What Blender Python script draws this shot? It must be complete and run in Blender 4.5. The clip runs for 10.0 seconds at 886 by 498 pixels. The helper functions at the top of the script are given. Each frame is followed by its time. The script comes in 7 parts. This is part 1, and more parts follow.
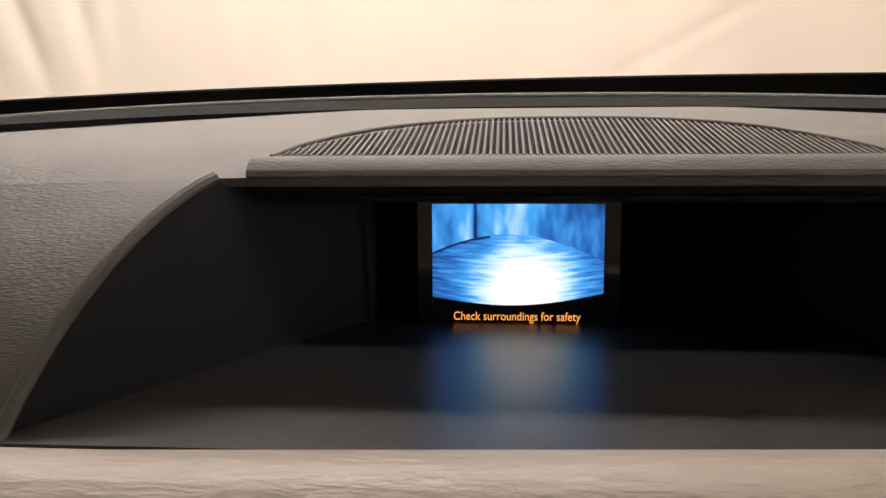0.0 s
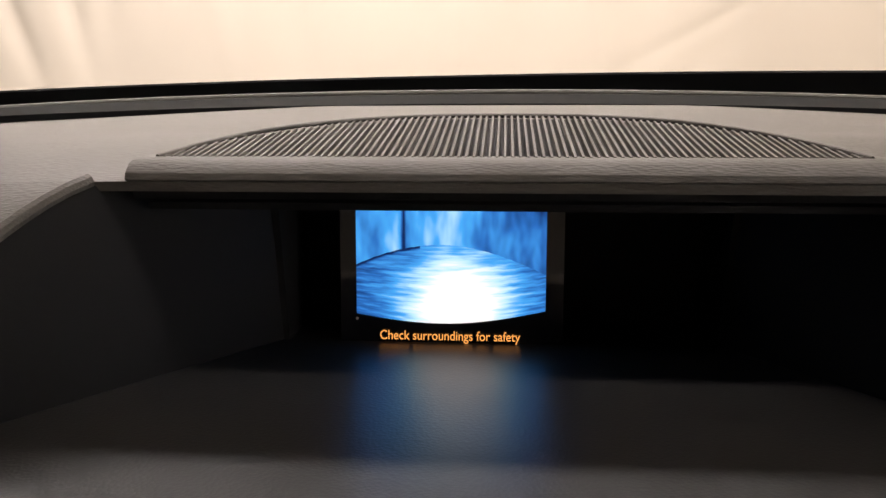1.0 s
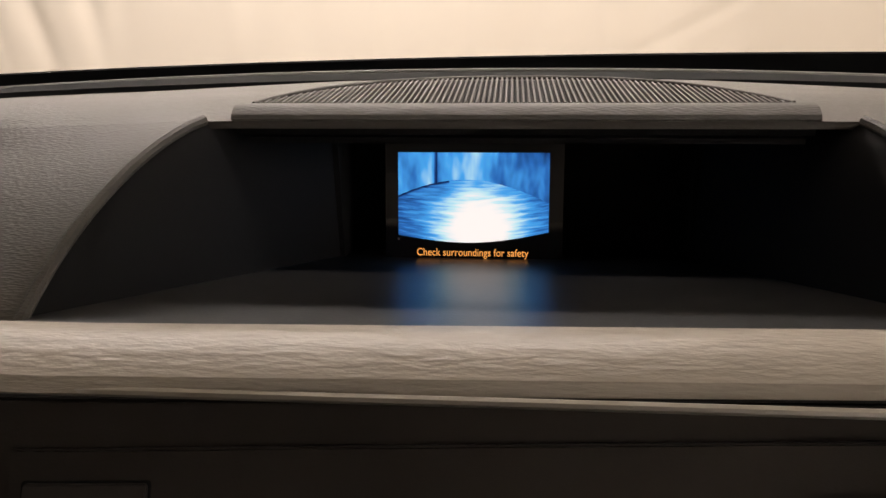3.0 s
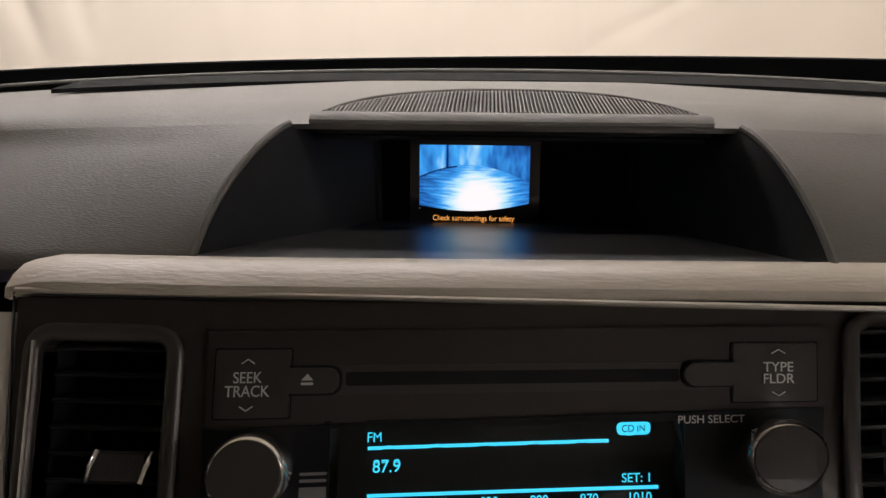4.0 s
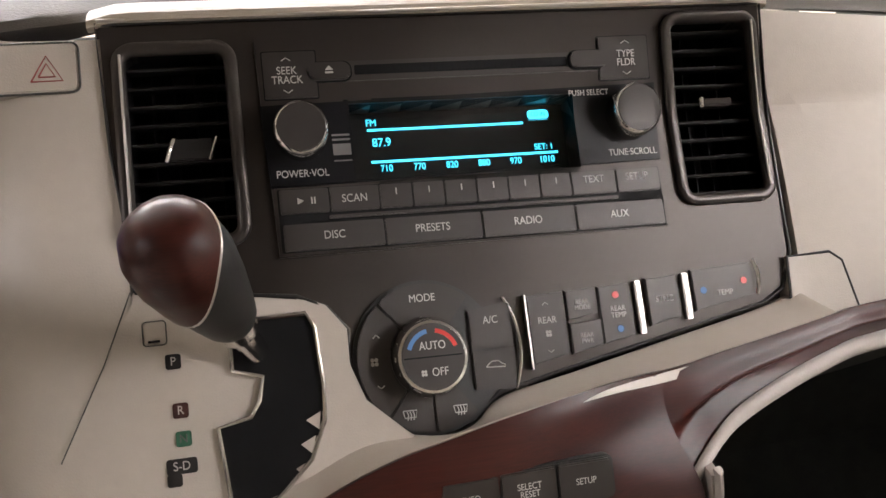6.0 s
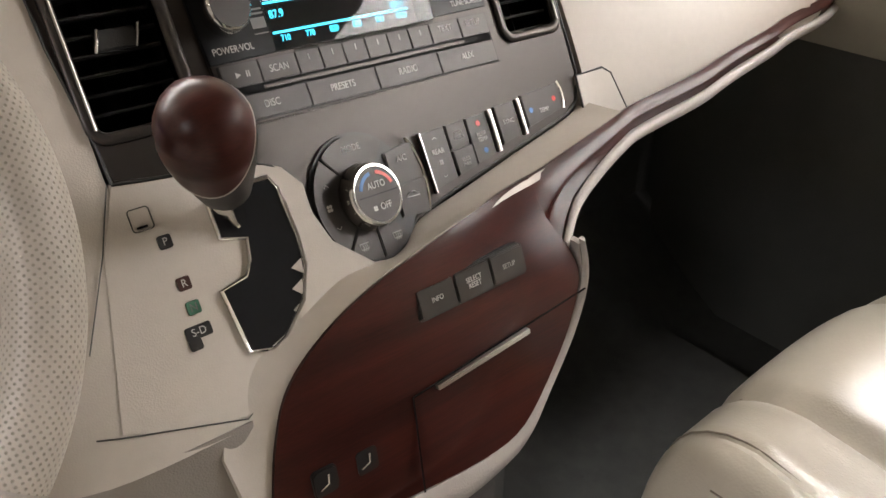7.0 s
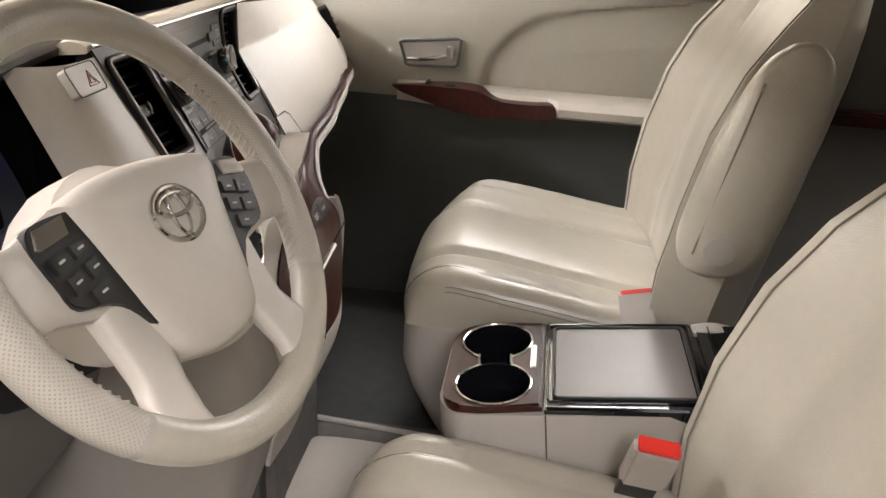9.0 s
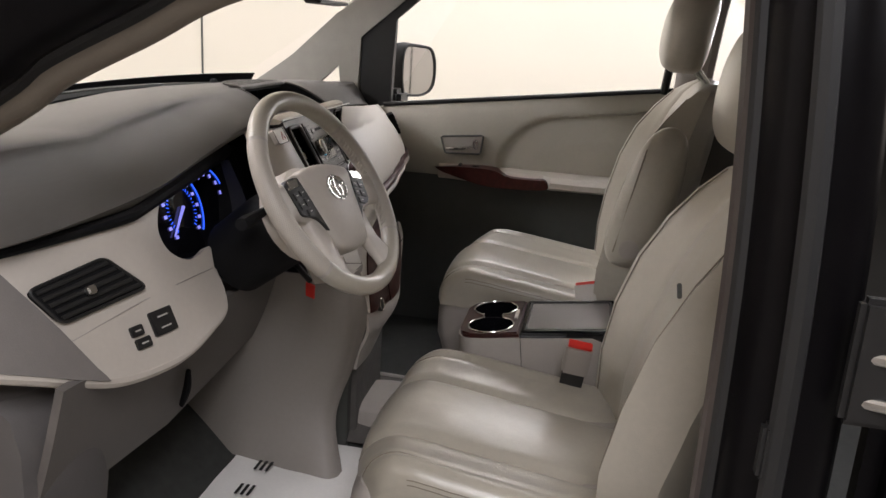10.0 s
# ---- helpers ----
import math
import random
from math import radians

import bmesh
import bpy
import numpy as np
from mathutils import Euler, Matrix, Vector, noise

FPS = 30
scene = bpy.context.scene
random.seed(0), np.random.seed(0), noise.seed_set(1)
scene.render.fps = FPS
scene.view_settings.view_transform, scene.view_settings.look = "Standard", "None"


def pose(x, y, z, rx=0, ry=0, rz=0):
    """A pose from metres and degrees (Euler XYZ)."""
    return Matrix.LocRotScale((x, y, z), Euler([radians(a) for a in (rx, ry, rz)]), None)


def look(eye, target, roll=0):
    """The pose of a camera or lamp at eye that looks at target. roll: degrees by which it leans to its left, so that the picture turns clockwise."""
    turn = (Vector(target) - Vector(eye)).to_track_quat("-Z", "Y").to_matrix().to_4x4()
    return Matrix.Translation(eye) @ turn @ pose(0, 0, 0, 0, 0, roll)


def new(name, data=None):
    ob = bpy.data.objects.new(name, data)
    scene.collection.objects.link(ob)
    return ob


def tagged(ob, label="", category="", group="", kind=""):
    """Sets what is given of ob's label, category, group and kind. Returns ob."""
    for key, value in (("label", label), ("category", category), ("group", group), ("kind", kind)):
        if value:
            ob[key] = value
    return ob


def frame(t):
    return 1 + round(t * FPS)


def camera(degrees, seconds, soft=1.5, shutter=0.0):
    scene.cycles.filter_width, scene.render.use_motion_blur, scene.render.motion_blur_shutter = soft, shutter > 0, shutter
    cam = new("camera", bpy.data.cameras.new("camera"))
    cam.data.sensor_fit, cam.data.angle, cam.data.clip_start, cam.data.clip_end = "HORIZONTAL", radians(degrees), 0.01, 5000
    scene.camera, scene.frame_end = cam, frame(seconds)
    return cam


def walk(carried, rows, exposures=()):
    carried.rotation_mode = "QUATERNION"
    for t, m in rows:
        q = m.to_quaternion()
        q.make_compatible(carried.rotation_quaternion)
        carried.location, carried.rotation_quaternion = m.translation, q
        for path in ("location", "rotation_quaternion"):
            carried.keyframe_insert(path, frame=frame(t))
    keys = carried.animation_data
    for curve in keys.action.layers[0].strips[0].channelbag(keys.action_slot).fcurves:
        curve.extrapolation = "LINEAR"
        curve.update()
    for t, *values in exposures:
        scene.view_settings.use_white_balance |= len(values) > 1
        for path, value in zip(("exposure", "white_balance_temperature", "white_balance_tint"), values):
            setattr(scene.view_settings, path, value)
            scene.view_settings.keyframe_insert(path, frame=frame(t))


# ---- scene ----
cam = camera(57.7, 10.0)
PATH = [
    (0, (-0.024, 0.244, 0.835), (-0.176, 2.121, 0.161), -1.3),
    (0.5, (-0.004, 0.264, 0.836), (-0.156, 2.142, 0.164), -1.2),
    (1, (0.001, 0.279, 0.828), (-0.15, 2.154, 0.15), -0.9),
    (1.5, (0.005, 0.281, 0.822), (-0.159, 2.151, 0.132), -1.1),
    (2, (0.007, 0.278, 0.821), (-0.161, 2.147, 0.129), -0.9),
    (3.5, (-0.005, 0.135, 0.847), (-0.17, 2.001, 0.146), -1.0),
    (4, (-0.011, 0.062, 0.871), (-0.115, 1.914, 0.123), -0.1),
    (4.2, (-0.017, 0.016, 0.85), (-0.071, 1.897, 0.172), -0.4),
    (4.5, (-0.015, -0.041, 0.844), (-0.027, 1.839, 0.162), -0.4),
    (5, (-0.005, -0.096, 0.814), (0.072, 1.78, 0.124), -0.4),
    (5.5, (-0.053, -0.121, 0.779), (0.124, 1.743, 0.076), -0.3),
    (5.7, (-0.081, -0.136, 0.771), (0.169, 1.719, 0.066), -0.4),
    (6.8, (-0.274, -0.145, 0.798), (0.656, 1.292, -0.237), 0.3),
    (7, (-0.322, -0.146, 0.797), (0.766, 1.165, -0.249), 0.8),
    (7.5, (-0.423, -0.12, 0.793), (0.958, 0.834, -0.295), 2.5),
    (8, (-0.546, -0.1, 0.805), (1.064, 0.416, -0.262), 3.3),
    (8.5, (-0.708, -0.085, 0.84), (1.01, 0.181, -0.15), 3.6),
    (9, (-0.967, -0.071, 0.88), (0.852, 0.129, 0.073), 3.6),
    (9.5, (-1.3, -0.092, 0.897), (0.587, 0.113, 0.266), 4.1),
    (10, (-1.686, -0.212, 0.916), (0.214, 0.117, 0.384), 3.7),
]
EXPOSURES = ((0.0, -0.25, 7000, 19), (2.2, -0.25, 6900, 17), (3.4, -0.5, 7200, 18), (4.0, -0.4, 6600, 16), (4.5, -0.2, 5950, 13), (5.0, 0.3, 6600, 18), (5.5, 0.8, 6550, 19), (7.0, 1.12, 6600, 14), (7.5, 1.15, 6600, 14), (8.0, 0.84, 6600, 14), (8.5, 1.05, 6600, 13), (9.0, 0.95, 6550, 13), (9.4, 0.65, 6550, 13), (10.0, -0.05, 6250, 15))
walk(cam, [(t, look(eye, target, roll)) for t, eye, target, roll in PATH], exposures=EXPOSURES)

# ---- light ----
world = bpy.data.worlds.new("garage_air")
scene.world = world
world.use_nodes = True
world.node_tree.nodes["Background"].inputs[0].default_value = (1.0, 0.975, 0.94, 1)
world.node_tree.nodes["Background"].inputs[1].default_value = 0.25


def area_lamp(name, eye, target, sx, sy, watts, color):
    data = bpy.data.lights.new(name, "AREA")
    data.shape, data.size, data.size_y, data.energy, data.color = "RECTANGLE", sx, sy, watts, color
    ob = new(name, data)
    ob.matrix_world = look(eye, target)
    return ob


WARM = (1.0, 0.985, 0.985)
area_lamp("ceiling_lamp_front", (-0.9, 3.0, 2.6), (-0.9, 3.4, 0.0), 3.4, 0.6, 125, WARM)
area_lamp("ceiling_lamp_left", (-2.2, -0.5, 2.6), (-1.2, -0.2, 0.3), 1.0, 2.4, 84, WARM)
area_lamp("ceiling_lamp_right", (1.55, 0.2, 2.6), (1.45, 0.2, 0.0), 0.6, 2.4, 64, WARM)
# unseen lamp added behind the car to brighten the dash
area_lamp("ceiling_lamp_rear", (0.0, -3.2, 2.6), (0.0, -2.0, 0.3), 2.4, 1.0, 98, WARM)
# fill panel added for the light off the bright right wall
area_lamp("wall_lamp_right", (2.22, -0.55, 1.55), (0.2, 0.3, 0.7), 1.7, 1.5, 52, WARM)


# ---- materials ----
def mat(name, base, rough=0.5, metal=0.0, var=0.12, scale=30.0, bump=0.0, bscale=400.0, coat=0.0, emit=None, power=0.0, kind="noise", stretch=(1, 1, 1), second=None):
    m = bpy.data.materials.new(name)
    m.use_nodes = True
    nt = m.node_tree
    n, l = nt.nodes, nt.links
    b = n["Principled BSDF"]
    b.inputs["Roughness"].default_value = rough
    b.inputs["Metallic"].default_value = metal
    b.inputs["Coat Weight"].default_value = coat
    b.inputs["Coat Roughness"].default_value = 0.08
    b.inputs["Base Color"].default_value = (*base, 1)
    if emit:
        b.inputs["Emission Color"].default_value = (*emit, 1)
        b.inputs["Emission Strength"].default_value = power
    tc = n.new("ShaderNodeTexCoord")
    mp = n.new("ShaderNodeMapping")
    mp.inputs["Scale"].default_value = stretch
    l.new(tc.outputs["Object"], mp.inputs["Vector"])
    if var > 0:
        t = n.new("ShaderNodeTexNoise")
        t.inputs["Scale"].default_value, t.inputs["Detail"].default_value = scale, 6
        l.new(mp.outputs["Vector"], t.inputs["Vector"])
        fine = n.new("ShaderNodeTexNoise")
        fine.inputs["Scale"].default_value, fine.inputs["Detail"].default_value = scale * 14, 3
        l.new(mp.outputs["Vector"], fine.inputs["Vector"])
        add = n.new("ShaderNodeMath")
        add.operation = "MULTIPLY_ADD"
        add.inputs[1].default_value = 0.65
        l.new(t.outputs["Fac"], add.inputs[0])
        half = n.new("ShaderNodeMath")
        half.operation = "MULTIPLY"
        half.inputs[1].default_value = 0.35
        l.new(fine.outputs["Fac"], half.inputs[0])
        l.new(half.outputs[0], add.inputs[2])
        ramp = n.new("ShaderNodeValToRGB")
        ramp.color_ramp.elements[0].position, ramp.color_ramp.elements[1].position = 0.32, 0.68
        other = second or tuple(c * (1 - var) for c in base)
        ramp.color_ramp.elements[0].color = (*other, 1)
        ramp.color_ramp.elements[1].color = (*(base if second else [min(1, c * (1 + var)) for c in base]), 1)
        l.new(add.outputs[0], ramp.inputs["Fac"])
        l.new(ramp.outputs["Color"], b.inputs["Base Color"])
        mr = n.new("ShaderNodeMapRange")
        mr.inputs["To Min"].default_value, mr.inputs["To Max"].default_value = max(0.02, rough * 0.88), min(1, rough * 1.12)
        l.new(t.outputs["Fac"], mr.inputs["Value"])
        l.new(mr.outputs["Result"], b.inputs["Roughness"])
    if bump > 0:
        if kind == "noise":
            g = n.new("ShaderNodeTexNoise")
            g.inputs["Scale"].default_value, g.inputs["Detail"].default_value = bscale, 4
            out = g.outputs["Fac"]
        else:
            g = n.new("ShaderNodeTexVoronoi")
            g.inputs["Scale"].default_value = bscale
            g.inputs["Randomness"].default_value = 0.15 if kind == "dots" else 1.0
            out = g.outputs["Distance"]
        l.new(mp.outputs["Vector"], g.inputs["Vector"])
        bp = n.new("ShaderNodeBump")
        bp.inputs["Strength"].default_value, bp.inputs["Distance"].default_value = bump, 0.001
        l.new(out, bp.inputs["Height"])
        l.new(bp.outputs["Normal"], b.inputs["Normal"])
    return m


BEIGE = mat("beige_soft_plastic", (0.51, 0.466, 0.408), 0.44, bump=0.10, bscale=900, kind="cells", scale=9, var=0.05)
BEIGE_LEATHER = mat("beige_leather", (0.40, 0.368, 0.302), 0.35, coat=0.7, bump=0.18, bscale=420, kind="cells", scale=7, var=0.07)
BEIGE_LEATHER.node_tree.nodes["Principled BSDF"].inputs["Coat Roughness"].default_value = 0.30
BEIGE_LEATHER.node_tree.nodes["Principled BSDF"].inputs["Specular IOR Level"].default_value = 0.65
PIPING = mat("beige_seam_leather", (0.20, 0.172, 0.135), 0.45, bump=0.3, bscale=500, kind="cells", var=0.05)
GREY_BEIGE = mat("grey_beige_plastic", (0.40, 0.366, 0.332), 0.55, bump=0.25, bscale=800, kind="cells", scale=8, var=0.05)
# grey-beige darkened to hold the shade on the stack's flank
FLANK = mat("shaded_grey_beige", (0.27, 0.243, 0.218), 0.55, bump=0.25, bscale=800, kind="cells", scale=8, var=0.05)
# lower trim tone, darkened to carry the shade under the dash
SHADED_LOWER_TRIM = mat("shaded_knee_plastic", (0.13, 0.118, 0.108), 0.6, bump=0.2, bscale=700, kind="cells", var=0.1)
TAUPE = mat("taupe_dash_pad", (0.090, 0.083, 0.074), 0.5, bump=0.22, bscale=1300, kind="cells", scale=12, var=0.06, stretch=(0.3, 1, 1.3))
TAUPE.node_tree.nodes["Principled BSDF"].inputs["Specular IOR Level"].default_value = 0.3
PAD = mat("satin_beige_pad", (0.42, 0.37, 0.30), 0.42, bump=0.5, bscale=380, kind="noise", scale=10, var=0.06, stretch=(0.35, 1, 2.2))
BRONZE = mat("bronze_grey_plastic", (0.036, 0.030, 0.026), 0.34, metal=0.45, bump=0.08, bscale=1500, var=0.06, scale=25)
BRONZE.node_tree.nodes["Principled BSDF"].inputs["Specular IOR Level"].default_value = 0.32
BEZEL = mat("satin_bronze_bezel", (0.045, 0.039, 0.035), 0.34, metal=0.5, var=0.05)
BUTTON = mat("bronze_button_plastic", (0.033, 0.028, 0.025), 0.4, metal=0.3, bump=0.06, bscale=1500, var=0.05)
GLOSS = mat("gloss_black", (0.006, 0.006, 0.008), 0.06, var=0.0, coat=0.3)
DISPLAY_BLACK = mat("smooth_display_black", (0.006, 0.006, 0.007), 0.34, var=0.0)
DISPLAY_BLACK.node_tree.nodes["Principled BSDF"].inputs["Specular IOR Level"].default_value = 0.15
BLACK = mat("black_plastic", (0.014, 0.0135, 0.013), 0.45, bump=0.2, bscale=900, var=0.15)
VOID = mat("deep_black_slot", (0.004, 0.004, 0.004), 0.9, var=0.0)
VOID.node_tree.nodes["Principled BSDF"].inputs["Specular IOR Level"].default_value = 0.1
SLAT = mat("black_slat", (0.016, 0.0155, 0.015), 0.55, var=0.1)
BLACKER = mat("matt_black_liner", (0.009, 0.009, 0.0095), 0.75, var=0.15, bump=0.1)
POD = mat("black_pod_plastic", (0.010, 0.0098, 0.0102), 0.6, bump=0.06, bscale=1500, var=0.1)
for dull in (BLACKER, SLAT, POD):
    dull.node_tree.nodes["Principled BSDF"].inputs["Specular IOR Level"].default_value = 0.12
CHARCOAL = mat("charcoal_plastic", (0.072, 0.074, 0.066), 0.6, bump=0.4, bscale=700, kind="cells", var=0.1)
SHELF = mat("charcoal_shelf_plastic", (0.026, 0.025, 0.025), 0.34, bump=0.06, bscale=900, kind="cells", var=0.12)
CARPET = mat("dark_carpet", (0.040, 0.041, 0.037), 0.95, bump=1.0, bscale=1400, var=0.3, scale=40)
TUNNEL_CARPET = mat("grey_carpet", (0.115, 0.105, 0.095), 0.95, bump=1.0, bscale=1400, var=0.2, scale=40)
CHROME = mat("chrome", (0.72, 0.71, 0.69), 0.12, metal=1.0, var=0.0)
SATIN = mat("satin_metal", (0.55, 0.53, 0.5), 0.34, metal=1.0, var=0.05)
WOOD = mat("red_brown_wood", (0.058, 0.0125, 0.0085), 0.34, var=0.3, scale=13, coat=0.12, stretch=(0.10, 5.0, 5.0), second=(0.018, 0.0045, 0.0035))
WOOD.node_tree.nodes["Principled BSDF"].inputs["Specular IOR Level"].default_value = 0.24
WOOD.node_tree.nodes["Principled BSDF"].inputs["Coat Roughness"].default_value = 0.28
RED = mat("red_plastic", (0.62, 0.03, 0.02), 0.35, var=0.05)
DIM_RED = mat("dim_red_print", (0.30, 0.05, 0.045), 0.5, var=0.0)
BLUE = mat("blue_print", (0.05, 0.17, 0.42), 0.5, var=0.0)
WHITE = mat("pale_print", (0.46, 0.445, 0.42), 0.5, var=0.0)
GREENP = mat("green_print", (0.03, 0.12, 0.07), 0.5, var=0.0)
CYAN = mat("cyan_lcd", (0.0, 0.1, 0.12), 0.5, var=0.0, emit=(0.03, 0.62, 0.9), power=1.6)
ORANGE = mat("orange_lcd", (0.1, 0.05, 0.0), 0.5, var=0.0, emit=(1.0, 0.42, 0.10), power=1.3)
GAUGE_BLUE = mat("blue_gauge_light", (0.0, 0.02, 0.1), 0.5, var=0.0, emit=(0.03, 0.11, 1.0), power=1.5)
GAUGE_PALE = mat("pale_gauge_light", (0.1, 0.1, 0.2), 0.5, var=0.0, emit=(0.30, 0.30, 1.0), power=0.9)
PAINT = mat("dark_car_paint", (0.004, 0.0035, 0.004), 0.36, var=0.1, coat=0.04)
PAINT.node_tree.nodes["Principled BSDF"].inputs["Specular IOR Level"].default_value = 0.07
RUBBER = mat("rubber_seal", (0.012, 0.012, 0.012), 0.7, var=0.15)
PAPER = mat("white_paper", (0.78, 0.76, 0.72), 0.8, var=0.05, scale=12)
DIM_WALL = mat("dimmed_unseen_wall", (0.42, 0.405, 0.38), 0.9, var=0.06, scale=1.2, bump=0.15, bscale=60)
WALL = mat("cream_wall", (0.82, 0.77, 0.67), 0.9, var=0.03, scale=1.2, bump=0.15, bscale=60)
DRAPE = mat("cream_drape", (0.76, 0.68, 0.585), 0.85, var=0.04, scale=2.0, bump=0.2, bscale=300)
CONCRETE = mat("garage_concrete", (0.36, 0.34, 0.31), 0.8, var=0.2, scale=3, bump=0.4, bscale=80)
GLASS = bpy.data.materials.new("window_glass")
GLASS.use_nodes = True
gn = GLASS.node_tree
gb = gn.nodes["Principled BSDF"]
gb.inputs["Transmission Weight"].default_value = 1.0
gb.inputs["Roughness"].default_value = 0.0
gb.inputs["IOR"].default_value = 1.02
gb.inputs["Base Color"].default_value = (0.97, 0.98, 0.96, 1)
CLEAR_PANE = GLASS.copy()
CLEAR_PANE.name = "clear_display_pane"
CLEAR_PANE.node_tree.nodes["Principled BSDF"].inputs["IOR"].default_value = 1.22
MIRROR = mat("mirror_glass", (0.62, 0.60, 0.60), 0.03, metal=1.0, var=0.0)


# ---- building helpers ----
def part(name, bm, material, parent=None, label="", smooth=True):
    me = bpy.data.meshes.new(name)
    bmesh.ops.recalc_face_normals(bm, faces=bm.faces)
    bm.to_mesh(me)
    bm.free()
    me.materials.append(material)
    if smooth:
        me.polygons.foreach_set("use_smooth", [True] * len(me.polygons))
        me.set_sharp_from_angle(angle=radians(35))
    ob = new(name, me)
    if parent:
        ob.parent = parent
    if label:
        ob["label"] = label
    return ob


def empty(name, place, label, category, group=""):
    ob = new(name)
    ob.empty_display_size = 0.02
    ob.location = place
    bpy.context.view_layer.update()
    return tagged(ob, label, category, group)


def under(ob, parent):
    """Parts are built in world places; keep them there under an Empty that stands elsewhere."""
    ob.parent = parent
    ob.matrix_parent_inverse = parent.matrix_basis.inverted()
    return ob


def adopt(parent, *obs):
    for o in obs:
        under(o, parent)
    return parent


IDENT = Matrix.Identity(4)


def frame_of(origin, x_axis, y_axis):
    x = Vector(x_axis).normalized()
    z = x.cross(Vector(y_axis)).normalized()
    y = z.cross(x)
    m = Matrix((x, y, z)).transposed().to_4x4()
    m.translation = origin
    return m


def prism(points, z0, z1, m=IDENT, bevel=0.0, seg=2, bm=None):
    """A flat outline (counter-clockwise) drawn out from z0 to z1 in the frame m, with its upper rim rounded."""
    own = bm is None
    b = bmesh.new()
    low = [b.verts.new((x, y, z0)) for x, y in points]
    high = [b.verts.new((x, y, z1)) for x, y in points]
    k = len(points)
    b.faces.new(low[::-1])
    top = b.faces.new(high)
    for i in range(k):
        b.faces.new((low[i], low[(i + 1) % k], high[(i + 1) % k], high[i]))
    if bevel > 0:
        bmesh.ops.bevel(b, geom=list(top.edges), offset=bevel, segments=seg, affect="EDGES", clamp_overlap=True)
    b.transform(m)
    if own:
        return b
    me = bpy.data.meshes.new("scrap")
    b.to_mesh(me)
    b.free()
    bm.from_mesh(me)
    bpy.data.meshes.remove(me)
    return bm


def rrect(u0, v0, u1, v1, r=0.002, n=4):
    r = min(r, (u1 - u0) / 2.01, (v1 - v0) / 2.01)
    pts = []
    for cx, cy, a in ((u1 - r, v0 + r, -90), (u1 - r, v1 - r, 0), (u0 + r, v1 - r, 90), (u0 + r, v0 + r, 180)):
        for i in range(n + 1):
            t = radians(a + 90 * i / n)
            pts.append((cx + r * math.cos(t), cy + r * math.sin(t)))
    return pts


def round_poly(points, r, n=5):
    """The outline with its corners rounded."""
    out = []
    for i, b in enumerate(points):
        a, b, c = Vector(points[i - 1]), Vector(b), Vector(points[(i + 1) % len(points)])
        k = min(r, (a - b).length * 0.45, (c - b).length * 0.45)
        p, q = b + (a - b).normalized() * k, b + (c - b).normalized() * k
        for j in range(n + 1):
            t = j / n
            out.append(tuple(p * (1 - t) ** 2 + b * 2 * t * (1 - t) + q * t * t))
    return out


def disc(cu, cv, r, n=40):
    return [(cu + r * math.cos(2 * math.pi * i / n), cv + r * math.sin(2 * math.pi * i / n)) for i in range(n)]


def sector(cu, cv, r0, r1, a0, a1, n=10):
    arc = [radians(a0 + (a1 - a0) * i / n) for i in range(n + 1)]
    return [(cu + r1 * math.cos(t), cv + r1 * math.sin(t)) for t in arc] + [(cu + r0 * math.cos(t), cv + r0 * math.sin(t)) for t in arc[::-1]]


def loft(rings, close=True, caps=True, bm=None):
    b = bm or bmesh.new()
    rows = [[b.verts.new(p) for p in ring] for ring in rings]
    k = len(rings[0])
    for a, c in zip(rows, rows[1:]):
        for i in range(k if close else k - 1):
            b.faces.new((a[i], a[(i + 1) % k], c[(i + 1) % k], c[i]))
    if caps and close:
        b.faces.new(rows[0][::-1])
        b.faces.new(rows[-1])
    return b


def spline(pts, n):
    """n points along a smooth curve through pts."""
    p = [Vector(q) for q in pts]
    p = [p[0] * 2 - p[1]] + p + [p[-1] * 2 - p[-2]]
    out = []
    segs = len(p) - 3
    for i in range(n):
        s = min(i / (n - 1) * segs, segs - 1e-6)
        k, t = int(s), s - int(s)
        a, b, c, d = p[k : k + 4]
        out.append(0.5 * (2 * b + (c - a) * t + (2 * a - 5 * b + 4 * c - d) * t * t + (3 * b - a - 3 * c + d) * t**3))
    return out


def tube(path, radius, n=10, bm=None, flat=1.0):
    pts = [Vector(p) for p in path]
    rings = []
    side = None
    for i, p in enumerate(pts):
        d = (pts[min(i + 1, len(pts) - 1)] - pts[max(i - 1, 0)]).normalized()
        if side is None:
            side = d.orthogonal().normalized()
        side = (side - d * side.dot(d)).normalized()
        up = d.cross(side)
        r = radius[i] if isinstance(radius, (list, tuple)) else radius
        rings.append([p + side * r * math.cos(2 * math.pi * j / n) + up * r * flat * math.sin(2 * math.pi * j / n) for j in range(n)])
    return loft(rings, bm=bm)


CABIN = Vector((-0.25, -0.25, 0.85))


def thicken(b, thick):
    """Give an open sheet its thickness on the side away from the cabin's middle."""
    bmesh.ops.recalc_face_normals(b, faces=b.faces)
    b.normal_update()
    if sum(f.calc_area() * f.normal.dot((CABIN - f.calc_center_median()).normalized()) for f in b.faces) < 0:
        bmesh.ops.reverse_faces(b, faces=b.faces)
        b.normal_update()
    faces, rim = list(b.faces), [e for e in b.edges if e.is_boundary]
    twin = {v: b.verts.new(v.co - v.normal * thick) for v in list(b.verts)}
    for f in faces:
        b.faces.new([twin[v] for v in reversed(f.verts)])
    for e in rim:
        p, q = e.verts
        b.faces.new((p, q, twin[q], twin[p]))
    return b


